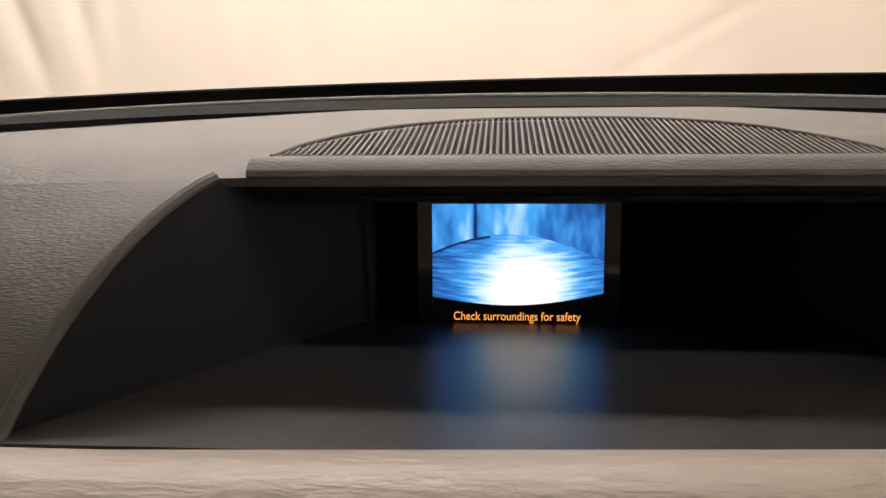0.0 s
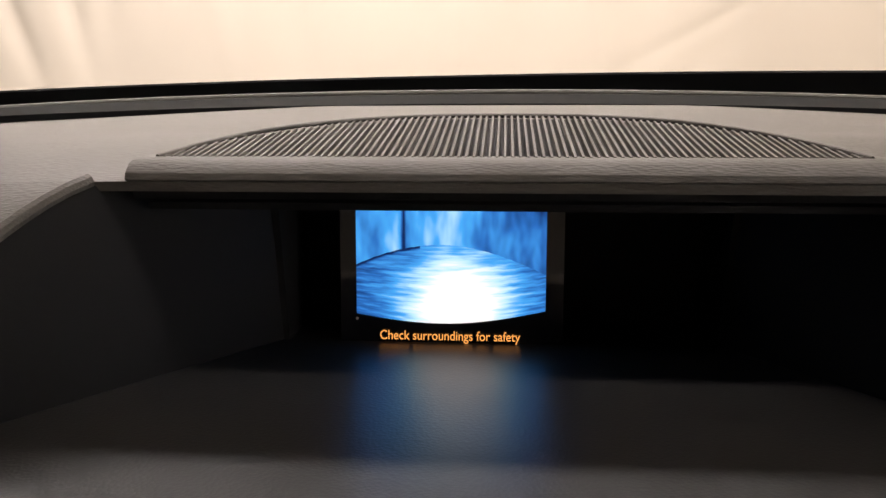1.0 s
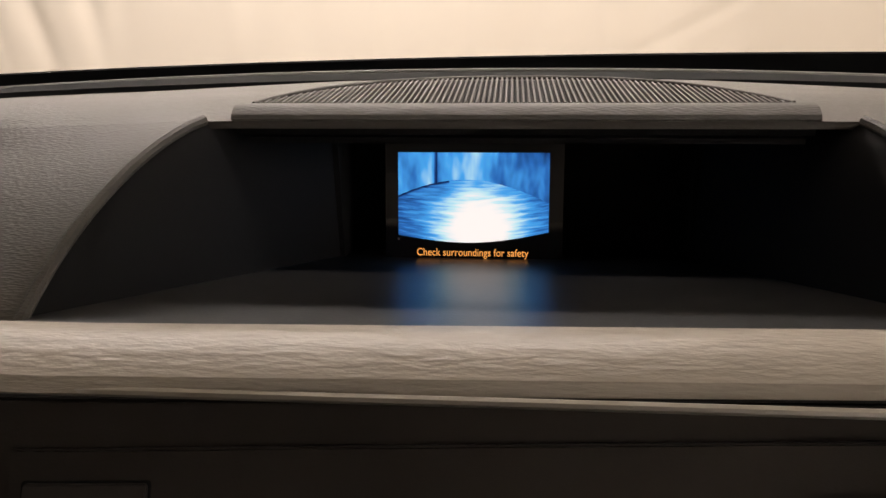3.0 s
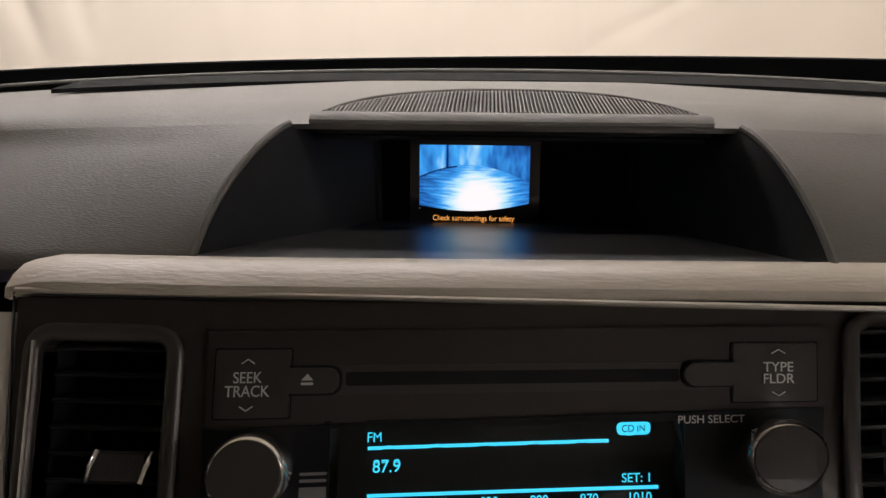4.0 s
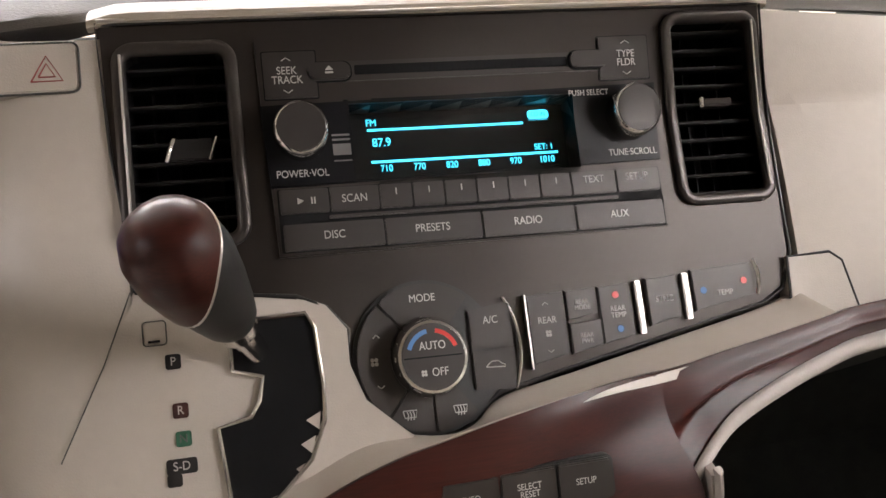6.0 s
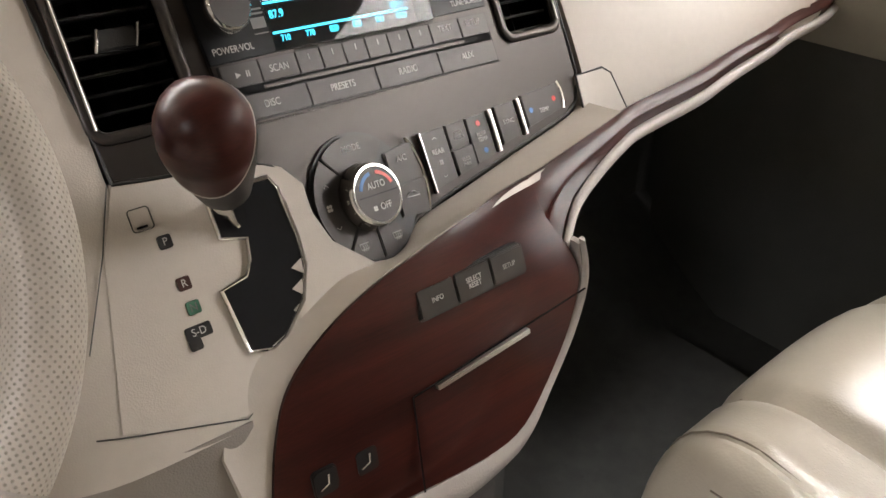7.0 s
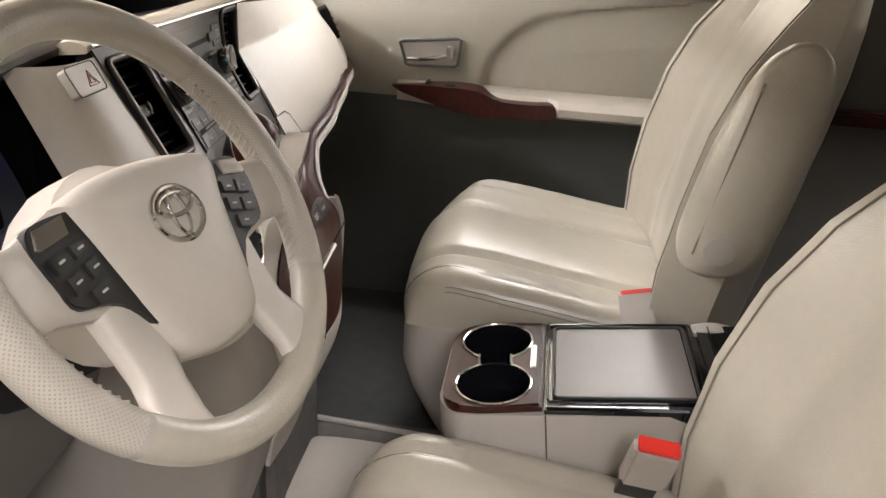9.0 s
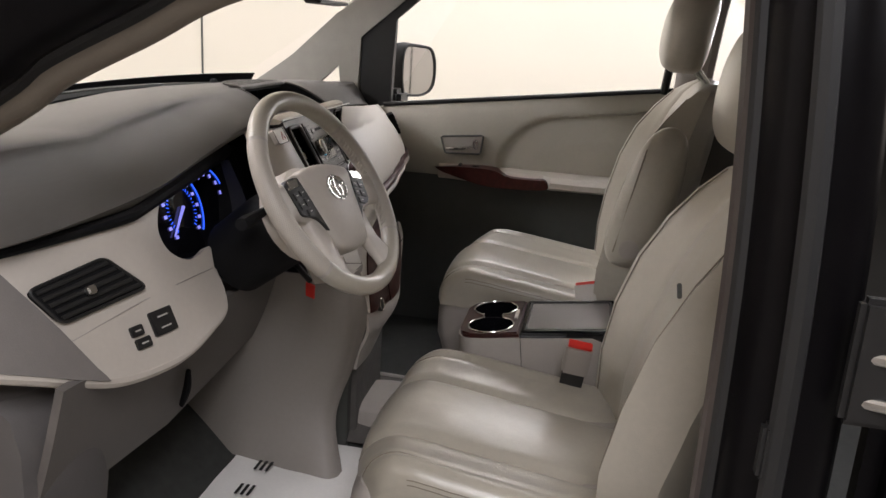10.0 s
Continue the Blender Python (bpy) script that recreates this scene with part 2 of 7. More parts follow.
def sheet(fn, nu, nv, thick=0.004):
    """A curved sheet: fn(s, t) with s, t in 0..1."""
    b = bmesh.new()
    grid = [[b.verts.new(fn(i / nu, j / nv)) for j in range(nv + 1)] for i in range(nu + 1)]
    for i in range(nu):
        for j in range(nv):
            b.faces.new((grid[i][j], grid[i + 1][j], grid[i + 1][j + 1], grid[i][j + 1]))
    return thicken(b, thick) if thick else b


def patch(poly, surface, step=0.02, thick=0.008):
    """A flat outline in (x, z), cut into small faces and laid on the surface y = surface(x, z)."""
    b = bmesh.new()
    b.faces.new([b.verts.new((x, 0, z)) for x, z in poly])
    for axis in (0, 2):
        lo, hi = min(p[axis // 2] for p in poly), max(p[axis // 2] for p in poly)
        k = lo + step
        while k < hi:
            co, no = [0, 0, 0], [0, 0, 0]
            co[axis], no[axis] = k, 1
            bmesh.ops.bisect_plane(b, geom=list(b.verts) + list(b.edges) + list(b.faces), plane_co=co, plane_no=no)
            k += step
    for v in b.verts:
        v.co.y = surface(v.co.x, v.co.z)
    return thicken(b, thick)


def box(x0, y0, z0, x1, y1, z1, bevel=0.0, seg=2, m=IDENT):
    b = bmesh.new()
    bmesh.ops.create_cube(b, size=1, matrix=Matrix.Translation(((x0 + x1) / 2, (y0 + y1) / 2, (z0 + z1) / 2)) @ Matrix.Diagonal((x1 - x0, y1 - y0, z1 - z0, 1)))
    if bevel:
        bmesh.ops.bevel(b, geom=list(b.edges), offset=bevel, segments=seg, affect="EDGES", clamp_overlap=True)
    b.transform(m)
    return b


def carve(ob, bm):
    """Cut the closed shape bm out of the mesh of ob."""
    bmesh.ops.recalc_face_normals(bm, faces=bm.faces)
    me = bpy.data.meshes.new("scrap")
    bm.to_mesh(me)
    bm.free()
    tool = new("scrap", me)
    cut = ob.modifiers.new("cut", "BOOLEAN")
    cut.operation, cut.solver, cut.object = "DIFFERENCE", "EXACT", tool
    bpy.context.view_layer.update()
    fresh = bpy.data.meshes.new_from_object(ob.evaluated_get(bpy.context.evaluated_depsgraph_get()))
    ob.modifiers.clear()
    fresh.name = ob.name
    ob.data = fresh
    fresh.set_sharp_from_angle(angle=radians(35))
    bpy.data.objects.remove(tool)


def lettering(text, size, m, material, u=0.0, v=0.0, align="CENTER", name="lettering", wide=1.0, lift=0.0):
    cu = bpy.data.curves.new("letters", "FONT")
    cu.body, cu.size, cu.align_x, cu.align_y, cu.extrude = text, size, align, "CENTER", 0.00015
    cu.space_line = 0.85
    tmp = new("scrap", cu)
    bpy.context.view_layer.update()
    me = bpy.data.meshes.new_from_object(tmp.evaluated_get(bpy.context.evaluated_depsgraph_get()))
    bpy.data.objects.remove(tmp)
    bpy.data.curves.remove(cu)
    me.transform(m @ Matrix.Translation((u, v, lift)) @ Matrix.Diagonal((wide, 1, 1, 1)))
    me.materials.clear()
    me.materials.append(material)
    me.name = name
    return new(name, me)


# the sloping centre stack: u across, v up the slope, w towards the cabin
STACK = frame_of((0, 0.2997, 0.5943), (1, 0, 0), (0, 0.4985, 0.8669))


def bow(p):
    """The centre panel stands turned a little towards the driver: its far side lies deeper in the dash."""
    d = 0.18 * max(0.0, p.x + 0.12) if p.x < 0.21 else 0.0594 * max(0.0, (0.62 - p.x) / 0.41)
    k = d * min(1.0, max(0.0, (0.745 - p.z) / 0.085)) / 0.39
    c = Vector((-0.03, -0.10, 0.80))
    return c + (p - c) * (1 + k)


def bend(*things):
    """Carry finished parts, cut fine enough to follow, along with the turn of the centre panel."""
    for ob in [o for t in things for o in [t, *t.children_recursive] if o.type == "MESH"]:
        b = bmesh.new()
        b.from_mesh(ob.data)
        for axis in (0, 2):
            lo, hi = min(v.co[axis] for v in b.verts), max(v.co[axis] for v in b.verts)
            for k in range(math.ceil(lo / 0.02 + 0.05), math.floor(hi / 0.02 - 0.05) + 1):
                cut = [0.02 * k if a == axis else 0.0 for a in range(3)]
                bmesh.ops.bisect_plane(b, geom=list(b.verts) + list(b.edges) + list(b.faces), plane_co=cut, plane_no=[float(a == axis) for a in range(3)])
        for v in b.verts:
            v.co = bow(v.co)
        b.to_mesh(ob.data)
        b.free()


def on_stack(u, v, w=0.0):
    return STACK @ Vector((u, v, w))

# ---- the garage ----
def flat_structure(name, bm, material, label, category):
    return tagged(part(name, bm, material), label, category, kind="structure")


flat_structure("ground", box(-40, -40, -0.62, 40, 40, -0.42), CONCRETE, "grey concrete garage floor under the car", "floor")
flat_structure("ceiling", box(-6.2, -6.2, 2.75, 6.2, 6.2, 2.85), WALL, "cream painted garage ceiling with lamps", "ceiling")
# the next two walls stay unseen; their grey keeps reflections in the car low
flat_structure("wall_back", box(-6.2, -6.4, -0.42, 6.2, -6.2, 2.75), DIM_WALL, "unseen garage wall behind the car, greyed to dim reflections", "wall")
flat_structure("wall_left", box(-6.4, -6.2, -0.42, -6.2, 6.2, 2.75), DIM_WALL, "unseen garage wall beside the car, greyed to dim reflections", "wall")


FOLDS = random.Random(7)
RIDGES = [(FOLDS.uniform(-4, 4), FOLDS.uniform(-0.22, 0.22), FOLDS.uniform(0.03, 0.09), FOLDS.uniform(-0.05, 0.05)) for _ in range(26)]


def drape_fn(s, t):
    x = -6.2 + 12.4 * s
    fold = 0.015 * math.sin(x * 2.1) + 0.006 * math.sin(x * 5.3 + 1.0) + 0.02 * noise.noise((x * 1.5, t * 2.0, 0.0))
    for cx, slope, wide, high in RIDGES:
        fold += 0.45 * high * math.exp(-(((x - cx - slope * (t - 0.4) * 3) / wide) ** 2)) * (0.5 + 0.5 * t)
    z = -0.42 + 3.17 * t
    pull = 0.0
    # creases pulled into the cloth: place at the height z0, lean, width and depth
    for x0, z0, lean, wide, high in ((0.811, 0.464, 1.86, 0.08, 0.007), (1.02, 0.45, 1.5, 0.12, 0.004), (-2.40, 0.50, -0.24, 0.06, 0.03), (-2.12, 0.60, -0.10, 0.06, 0.03), (-1.95, 0.55, 0.15, 0.09, 0.025), (-1.0, 0.5, -0.12, 0.10, 0.012), (0.05, 0.4, 0.3, 0.12, 0.010)):
        pull += high * math.exp(-(((x - x0 - lean * (z - z0)) / wide) ** 2)) * max(0.0, min(1.0, (z - z0 + 0.35) / 0.35))
    return Vector((x, 4.2 + fold * 0.6 + pull, z))


flat_structure("backdrop", sheet(drape_fn, 520, 150, 0.01), DRAPE, "cream fabric backdrop hung with faint folds", "backdrop")
wall_r = flat_structure("wall_right", box(2.3, -6.2, -0.42, 2.5, 6.2, 2.75), WALL, "cream wall panels with a vertical joint", "wall")
for y in (-1.95, 1.81):
    under(part("panel_joint", box(2.294, y - 0.004, -0.42, 2.3, y + 0.004, 2.75), CHARCOAL), wall_r)


# ---- car shell ----
def car_floor():
    def fn(s, t):
        x, y = -0.8 + 1.6 * s, -1.6 + 2.75 * t
        z = 0.0
        hump = max(0.0, 1 - ((x + 0.02) / 0.17) ** 2)
        if y > -0.05:
            z += 0.075 * hump * min(1, (y + 0.05) / 0.25)
        if y > 0.42:
            z += (y - 0.42) * 0.85
        return Vector((x, y, z))
    return tagged(part("floor_carpet", sheet(fn, 48, 48, 0.02), CARPET), "dark grey carpeted car floor with a low tunnel", "car floor", kind="structure")


car_floor()


def floor_mat():
    def fn(s, t):
        x, y = 0.125 + 0.475 * s, 0.03 + 0.44 * t
        return Vector((x - 0.03 * (1 - t) * (1 - s), y, 0.03 + max(0, y - 0.42) * 0.85 + 0.045 * max(0, 1 - (x - 0.12) / 0.1)))
    thing = empty("floor_mat", (0.35, 0.2, 0.03), "dark grey carpet mat with a pale bound edge", "floor mat")
    adopt(thing, part("carpet", sheet(fn, 20, 20, 0.008), CARPET))
    edge = [fn(0, 1 - i / 12) + Vector((-0.004, 0, 0.005)) for i in range(13)] + [fn(i / 12, 0) + Vector((0, -0.004, 0.005)) for i in range(1, 13)]
    adopt(thing, part("binding", tube(edge, 0.005, 8), GREY_BEIGE, label="pale woven binding"))


floor_mat()


def tunnel_carpet():
    """Grey carpet over the tunnel, between the seats and the mat."""
    def fn(s, t):
        x, y = -0.17 + 0.292 * s, -0.30 + 0.62 * t
        side = max(0.0, (-0.09 - x) / 0.09, (x - 0.09) / 0.09)
        return Vector((x, y, 0.076 - 0.05 * side * side))
    tagged(part("tunnel_carpet", sheet(fn, 24, 24, 0.004), TUNNEL_CARPET), "grey carpet over the low floor tunnel", "carpet", kind="structure")


tunnel_carpet()


def drive_mat():
    thing = empty("paper_mat", (-0.42, 0.2, 0.02), "white printed paper mat on the dark carpet", "paper mat")
    def fn(s, t):
        x, y = -0.62 + 0.44 * s, 0.06 + 0.38 * t
        return Vector((x, y, 0.03 + 0.006 * noise.noise((x * 9, y * 9, 0))))
    adopt(thing, part("sheet", sheet(fn, 20, 20, 0.001), PAPER))
    for k in range(3):
        m = frame_of((-0.50 + 0.09 * k, 0.36, 0.040), (1, 0, 0), (0, 1, 0))
        for j in range(3):
            adopt(thing, part("print_bar", prism(rrect(-0.018, -0.012 + 0.012 * j, 0.018, -0.006 + 0.012 * j, 0.001), 0, 0.0006, m), BLACK, smooth=False))


drive_mat()

# roof, pillars and body sides
def body_shell():
    def roof(s, t):
        x, y = -0.74 + 1.48 * s, -1.7 + 2.15 * t
        return Vector((x, y, 1.16 - 0.10 * abs(2 * s - 1) ** 4 - 0.04 * t**3))
    tagged(part("roof_lining", sheet(roof, 16, 16, 0.03), GREY_BEIGE), "pale grey roof lining of the car", "roof", kind="structure")
    # rear bulk of the cabin
    tagged(part("cabin_rear_wall", box(-0.82, -1.75, -0.02, 0.82, -1.68, 0.70), CHARCOAL), "dark rear end of the cabin", "car body", kind="structure")


body_shell()


def windshield():
    thing = empty("windshield", (0, 0.98, 0.73), "clear windshield with a black ceramic border", "windshield")

    def base(x):
        return Vector((x, 0.985 - 0.12 * x * x - 0.15 * abs(x) ** 4, 0.7325 - 0.012 * x * x + 0.014 * x))

    def top(x):
        return Vector((x * 0.86, 0.36 - 0.1 * x * x, 1.135 - 0.07 * x * x))

    glass = part("pane", sheet(lambda s, t: base(-0.74 + 1.48 * s).lerp(top(-0.74 + 1.48 * s), t), 24, 8, 0.004), GLASS)
    glass.visible_shadow = False
    band = part("border", sheet(lambda s, t: base(-0.76 + 1.52 * s) + (Vector((0, 0.012, -0.050)) + t * Vector((0, -0.026, 0.0515))), 30, 2, 0.003), VOID, label="black ceramic dot border")
    adopt(thing, glass, band)


windshield()


# ---- dashboard upper pad with the display pod ----
def front_edge(x):
    """Front lower edge of the soft upper pad: place at x."""
    if x < 0:
        q = spline(((-0.95, 0.47, 0.628), (-0.80, 0.441, 0.634), (-0.6, 0.414, 0.655), (-0.42, 0.412, 0.690), (-0.30, 0.40, 0.713), (-0.149, 0.396, 0.715)), 60)
    else:
        q = spline(((0.143, 0.396, 0.717), (0.3, 0.412, 0.708), (0.5, 0.436, 0.694), (0.74, 0.47, 0.672)), 60)
    k = min(range(len(q) - 1), key=lambda i: abs((q[i].x + q[i + 1].x) / 2 - x))
    f = (x - q[k].x) / (q[k + 1].x - q[k].x)
    return q[k].lerp(q[k + 1], max(-1, min(2, f)))


def fascia_y(x, z):
    """The driver's side of the dashboard: one face that leans back and turns away towards the door."""
    k = max(0.0, -0.64 - x)
    return 0.430 + 0.5 * (z - 0.616) + 0.28 * k * k / (k + 0.03) + 1.5 * max(0.0, -0.79 - x) ** 2


def pad_point(x, t):
    """Across the pad from its front edge (0) to the windshield (1)."""
    f = front_edge(x)
    side = min(1.0, max(0.0, (abs(x) - 0.12) / 0.5))
    end = Vector((x, 0.935 - 0.12 * x * x - 0.15 * abs(x) ** 4, 0.719 + 0.010 * x - 0.028 * x * x))
    crest_y, crest_z = 0.56 - 0.02 * side, 0.766 - 0.030 * side * side
    c = Vector((x, crest_y, crest_z))
    lip = Vector((x, f.y + 0.010, f.z + 0.009))
    if x < -0.2:
        w = min(1.0, (-0.2 - x) / 0.18)
        under_z = 0.683 - 0.052 * min(1.0, max(0.0, (-0.245 - x) / 0.40)) - 0.012 * max(0.0, (-0.645 - x) / 0.25)
        low = Vector((x, fascia_y(x, under_z) - 0.004, under_z))
        f, lip = f.lerp(low, w), lip.lerp(f, w)
    mid = Vector((x, f.y + (crest_y - f.y) * 0.55, f.z + (crest_z - f.z) * 0.80))
    back = Vector((x, 0.79 - 0.1 * x * x, 0.740 - 0.022 * side))
    pts = (f, lip, mid, c, back, end)
    knots = (0.0, 0.05, 0.28, 0.46, 0.78, 1.0)
    for i in range(5):
        if t <= knots[i + 1] + 1e-9:
            s = (t - knots[i]) / (knots[i + 1] - knots[i])
            p = [pts[max(0, i - 1)], pts[i], pts[i + 1], pts[min(5, i + 2)]]
            a, b, cc, d = p
            soft = 0.5 * (2 * b + (cc - a) * s + (2 * a - 5 * b + 4 * cc - d) * s * s + (3 * b - a - 3 * cc + d) * s**3)
            return soft.lerp(b.lerp(cc, s), min(1.0, max(0.0, (-0.2 - x) / 0.18))) if i == 0 else soft
    return end


POD_L, POD_R = -0.150, 0.149


def arch_x(t, sign):
    """Edge of the pod opening: wide at the shelf, narrower under the lip; t 0..1 from shelf to lip."""
    return (POD_L + 0.028 * t**1.7) if sign < 0 else (POD_R - 0.021 * t**1.7)


LIP = Vector((0, 0.502, 0.7675))
dash = empty("dashboard", (0, 0.6, 0.5), "taupe grained dashboard with a hooded display pod", "dashboard")


def upper_pad():
    t_lip = 0.36

    def side_fn(sign):
        outer = -0.88 if sign < 0 else 0.74

        def fn(s, t):
            tt = t * t_lip
            x = outer + (arch_x(t, sign) - outer) * s
            p = pad_point(x, tt)
            near = max(0.0, 1 - abs(x - arch_x(t, sign)) / 0.10)
            target_y, target_z = 0.402 + (LIP.y - 0.402) * t, 0.720 + 0.0475 * (1 - (1 - t) ** 1.5)
            return Vector((x, p.y + (target_y - p.y) * near * near, p.z + (target_z - p.z) * near * near))
        return fn

    left = part("pad_left", sheet(side_fn(-1), 60, 18, 0.006), TAUPE)
    right = part("pad_right", sheet(side_fn(1), 50, 18, 0.006), TAUPE)

    def top_fn(s, t):
        x = -0.88 + 1.62 * s
        p = pad_point(x, t_lip + (1 - t_lip) * t)
        near = max(0.0, 1 - max(0.0, arch_x(1, -1) - x, x - arch_x(1, 1)) / 0.10) ** 2
        blend = near * max(0.0, 1 - t * 4)
        q = Vector((x, LIP.y + (0.927 - LIP.y) * t, LIP.z + 0.003 * math.sin(min(1, t * 4) * math.pi / 2)))
        return p.lerp(q, blend)
    top = part("top_pad", sheet(top_fn, 80, 24, 0.003), TAUPE)
    adopt(dash, left, right, top)


upper_pad()


def display_pod():
    # grille with fine ribs along the travel direction, in a rounded lid behind the lip
    outline = [(-0.106, 0.5228), (0.104, 0.5228), (0.094, 0.543), (0.077, 0.565), (0.055, 0.581), (0.025, 0.5895), (-0.003, 0.591), (-0.03, 0.5895), (-0.058, 0.581), (-0.082, 0.565), (-0.098, 0.543)]
    bed = part("grille_bed", prism(outline, 0.7655, 0.7668, IDENT), BLACKER, label="dark speaker grille")
    ribs = bmesh.new()
    xs = [-0.104 + 0.0023 * i for i in range(91)]
    for x in xs:
        w = abs(x + 0.001) / 0.105
        back = 0.521 + 0.070 * max(0.0, 1 - w**2.3) ** 0.75
        if back < 0.526:
            continue
        y0, y1 = 0.5232, back
        if y1 > y0:
            v = [ribs.verts.new(p) for p in ((x - 0.0007, y0, 0.7667), (x + 0.0007, y0, 0.7667), (x + 0.0004, y0, 0.7684), (x - 0.0004, y0, 0.7684), (x - 0.0007, y1, 0.7667), (x + 0.0007, y1, 0.7667), (x + 0.0004, y1, 0.7682), (x - 0.0004, y1, 0.7682))]
            for f in ((0, 1, 2, 3), (7, 6, 5, 4), (0, 3, 7, 4), (1, 5, 6, 2), (3, 2, 6, 7)):
                ribs.faces.new([v[i] for i in f])
    rib_ob = part("grille_ribs", ribs, TAUPE, smooth=False)
    rib_ob["kind"] = "stuff"
    ring = [Vector((x, y, 0.768)) for x, y in outline[1:] + outline[:1]]
    rim = part("grille_rim", tube(spline(ring, 60), 0.0009, 8), TAUPE)
    # lip over the display
    sec = ((0.5225, 0.7683), (0.517, 0.7676), (0.5135, 0.7654), (0.5128, 0.7636), (0.5145, 0.7622), (0.530, 0.7618), (0.540, 0.7618), (0.540, 0.7650))
    rings = []
    for i in range(21):
        x = -0.1125 + 0.224 * i / 20
        rings.append([Vector((x, y, z)) for y, z in sec])
    lip = part("lip", loft(rings), TAUPE, label="taupe lip over the display")
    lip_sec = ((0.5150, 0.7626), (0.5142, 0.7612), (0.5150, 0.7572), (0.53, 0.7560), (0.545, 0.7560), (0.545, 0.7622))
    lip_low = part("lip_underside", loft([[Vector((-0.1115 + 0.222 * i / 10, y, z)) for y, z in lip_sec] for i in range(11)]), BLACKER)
    # black cavity: shelf, sides, roof, back
    shelf = part("shelf", sheet(lambda s, t: Vector((-0.150 + 0.294 * s, 0.404 + 0.168 * t, 0.7222 - 0.0380 * t - 0.002 * t * (1 - t))), 24, 20, 0.004), SHELF, label="charcoal textured shelf under the display")

    def side(sign):
        def fn(s, t):
            # t: up the arch; s: inward from the arch edge to the display box
            x0 = arch_x(t, sign)
            y0, z0 = 0.404 + (LIP.y - 0.404) * t, 0.721 + 0.0455 * (1 - (1 - t) ** 1.5)
            inner = Vector((-0.080 if sign < 0 else 0.080, 0.552, 0.664 + 0.092 * t))
            return Vector((x0, y0, z0)).lerp(inner, s)
        return part("pod_side", sheet(fn, 12, 14, 0.003), POD)

    sl, sr = side(-1), side(1)

    def edge(sign):
        pts = [Vector((arch_x(t / 14, sign), 0.402 + (LIP.y - 0.402) * t / 14, 0.7212 + 0.0465 * (1 - (1 - t / 14) ** 1.5))) for t in range(15)]
        return part("pod_edge", tube(pts, 0.0022, 8), TAUPE)

    back = part("pod_back", box(-0.082, 0.585, 0.655, 0.082, 0.592, 0.757), POD)
    bottom = part("pod_bottom", box(-0.15, 0.50, 0.655, 0.15, 0.592, 0.661), BLACKER)
    boxl = part("box_side", box(-0.082, 0.549, 0.658, -0.0795, 0.588, 0.757), POD)
    boxr = part("box_side", box(0.0795, 0.549, 0.658, 0.082, 0.588, 0.757), POD)
    roof = part("pod_roof", box(-0.108, 0.5165, 0.7535, 0.108, 0.60, 0.7557), BLACKER)
    for ob in (bed, rib_ob, rim, lip, lip_low, roof):
        ob.data.transform(Matrix.Translation((0.0015, -0.011, 0.0045)))
    adopt(dash, bed, rib_ob, rim, lip, lip_low, shelf, sl, sr, edge(-1), edge(1), back, bottom, boxl, boxr, roof)


display_pod()


def windshield_slot():
    def opening(s, t):
        x = -0.41 + 0.86 * s
        return Vector((x, 0.800 + 0.055 * t - 0.12 * x * x - 0.1 * abs(x) ** 4, 0.7398 - 0.0026 * t - 0.045 * x * x))
    slot = part("defroster_slot", sheet(opening, 30, 4, 0.004), VOID, label="long black defroster slot")
    knob = [[Vector((0.372 + r * math.cos(a * math.pi / 8), 0.800 + r * math.sin(a * math.pi / 8), z)) for a in range(16)] for r, z in ((0.010, 0.728), (0.010, 0.737), (0.0085, 0.7415), (0.004, 0.7435))]
    adopt(dash, part("sun_sensor", loft(knob), BLACKER, label="small black sun sensor"))
    bead = part("windshield_bead", tube([Vector((x, 0.900 - 0.12 * x * x - 0.12 * abs(x) ** 4, 0.7320 - 0.050 * x * x)) for x in [-0.66 + 1.32 * i / 30 for i in range(31)]], 0.0018, 8), TAUPE)
    adopt(dash, slot, bead)


windshield_slot()


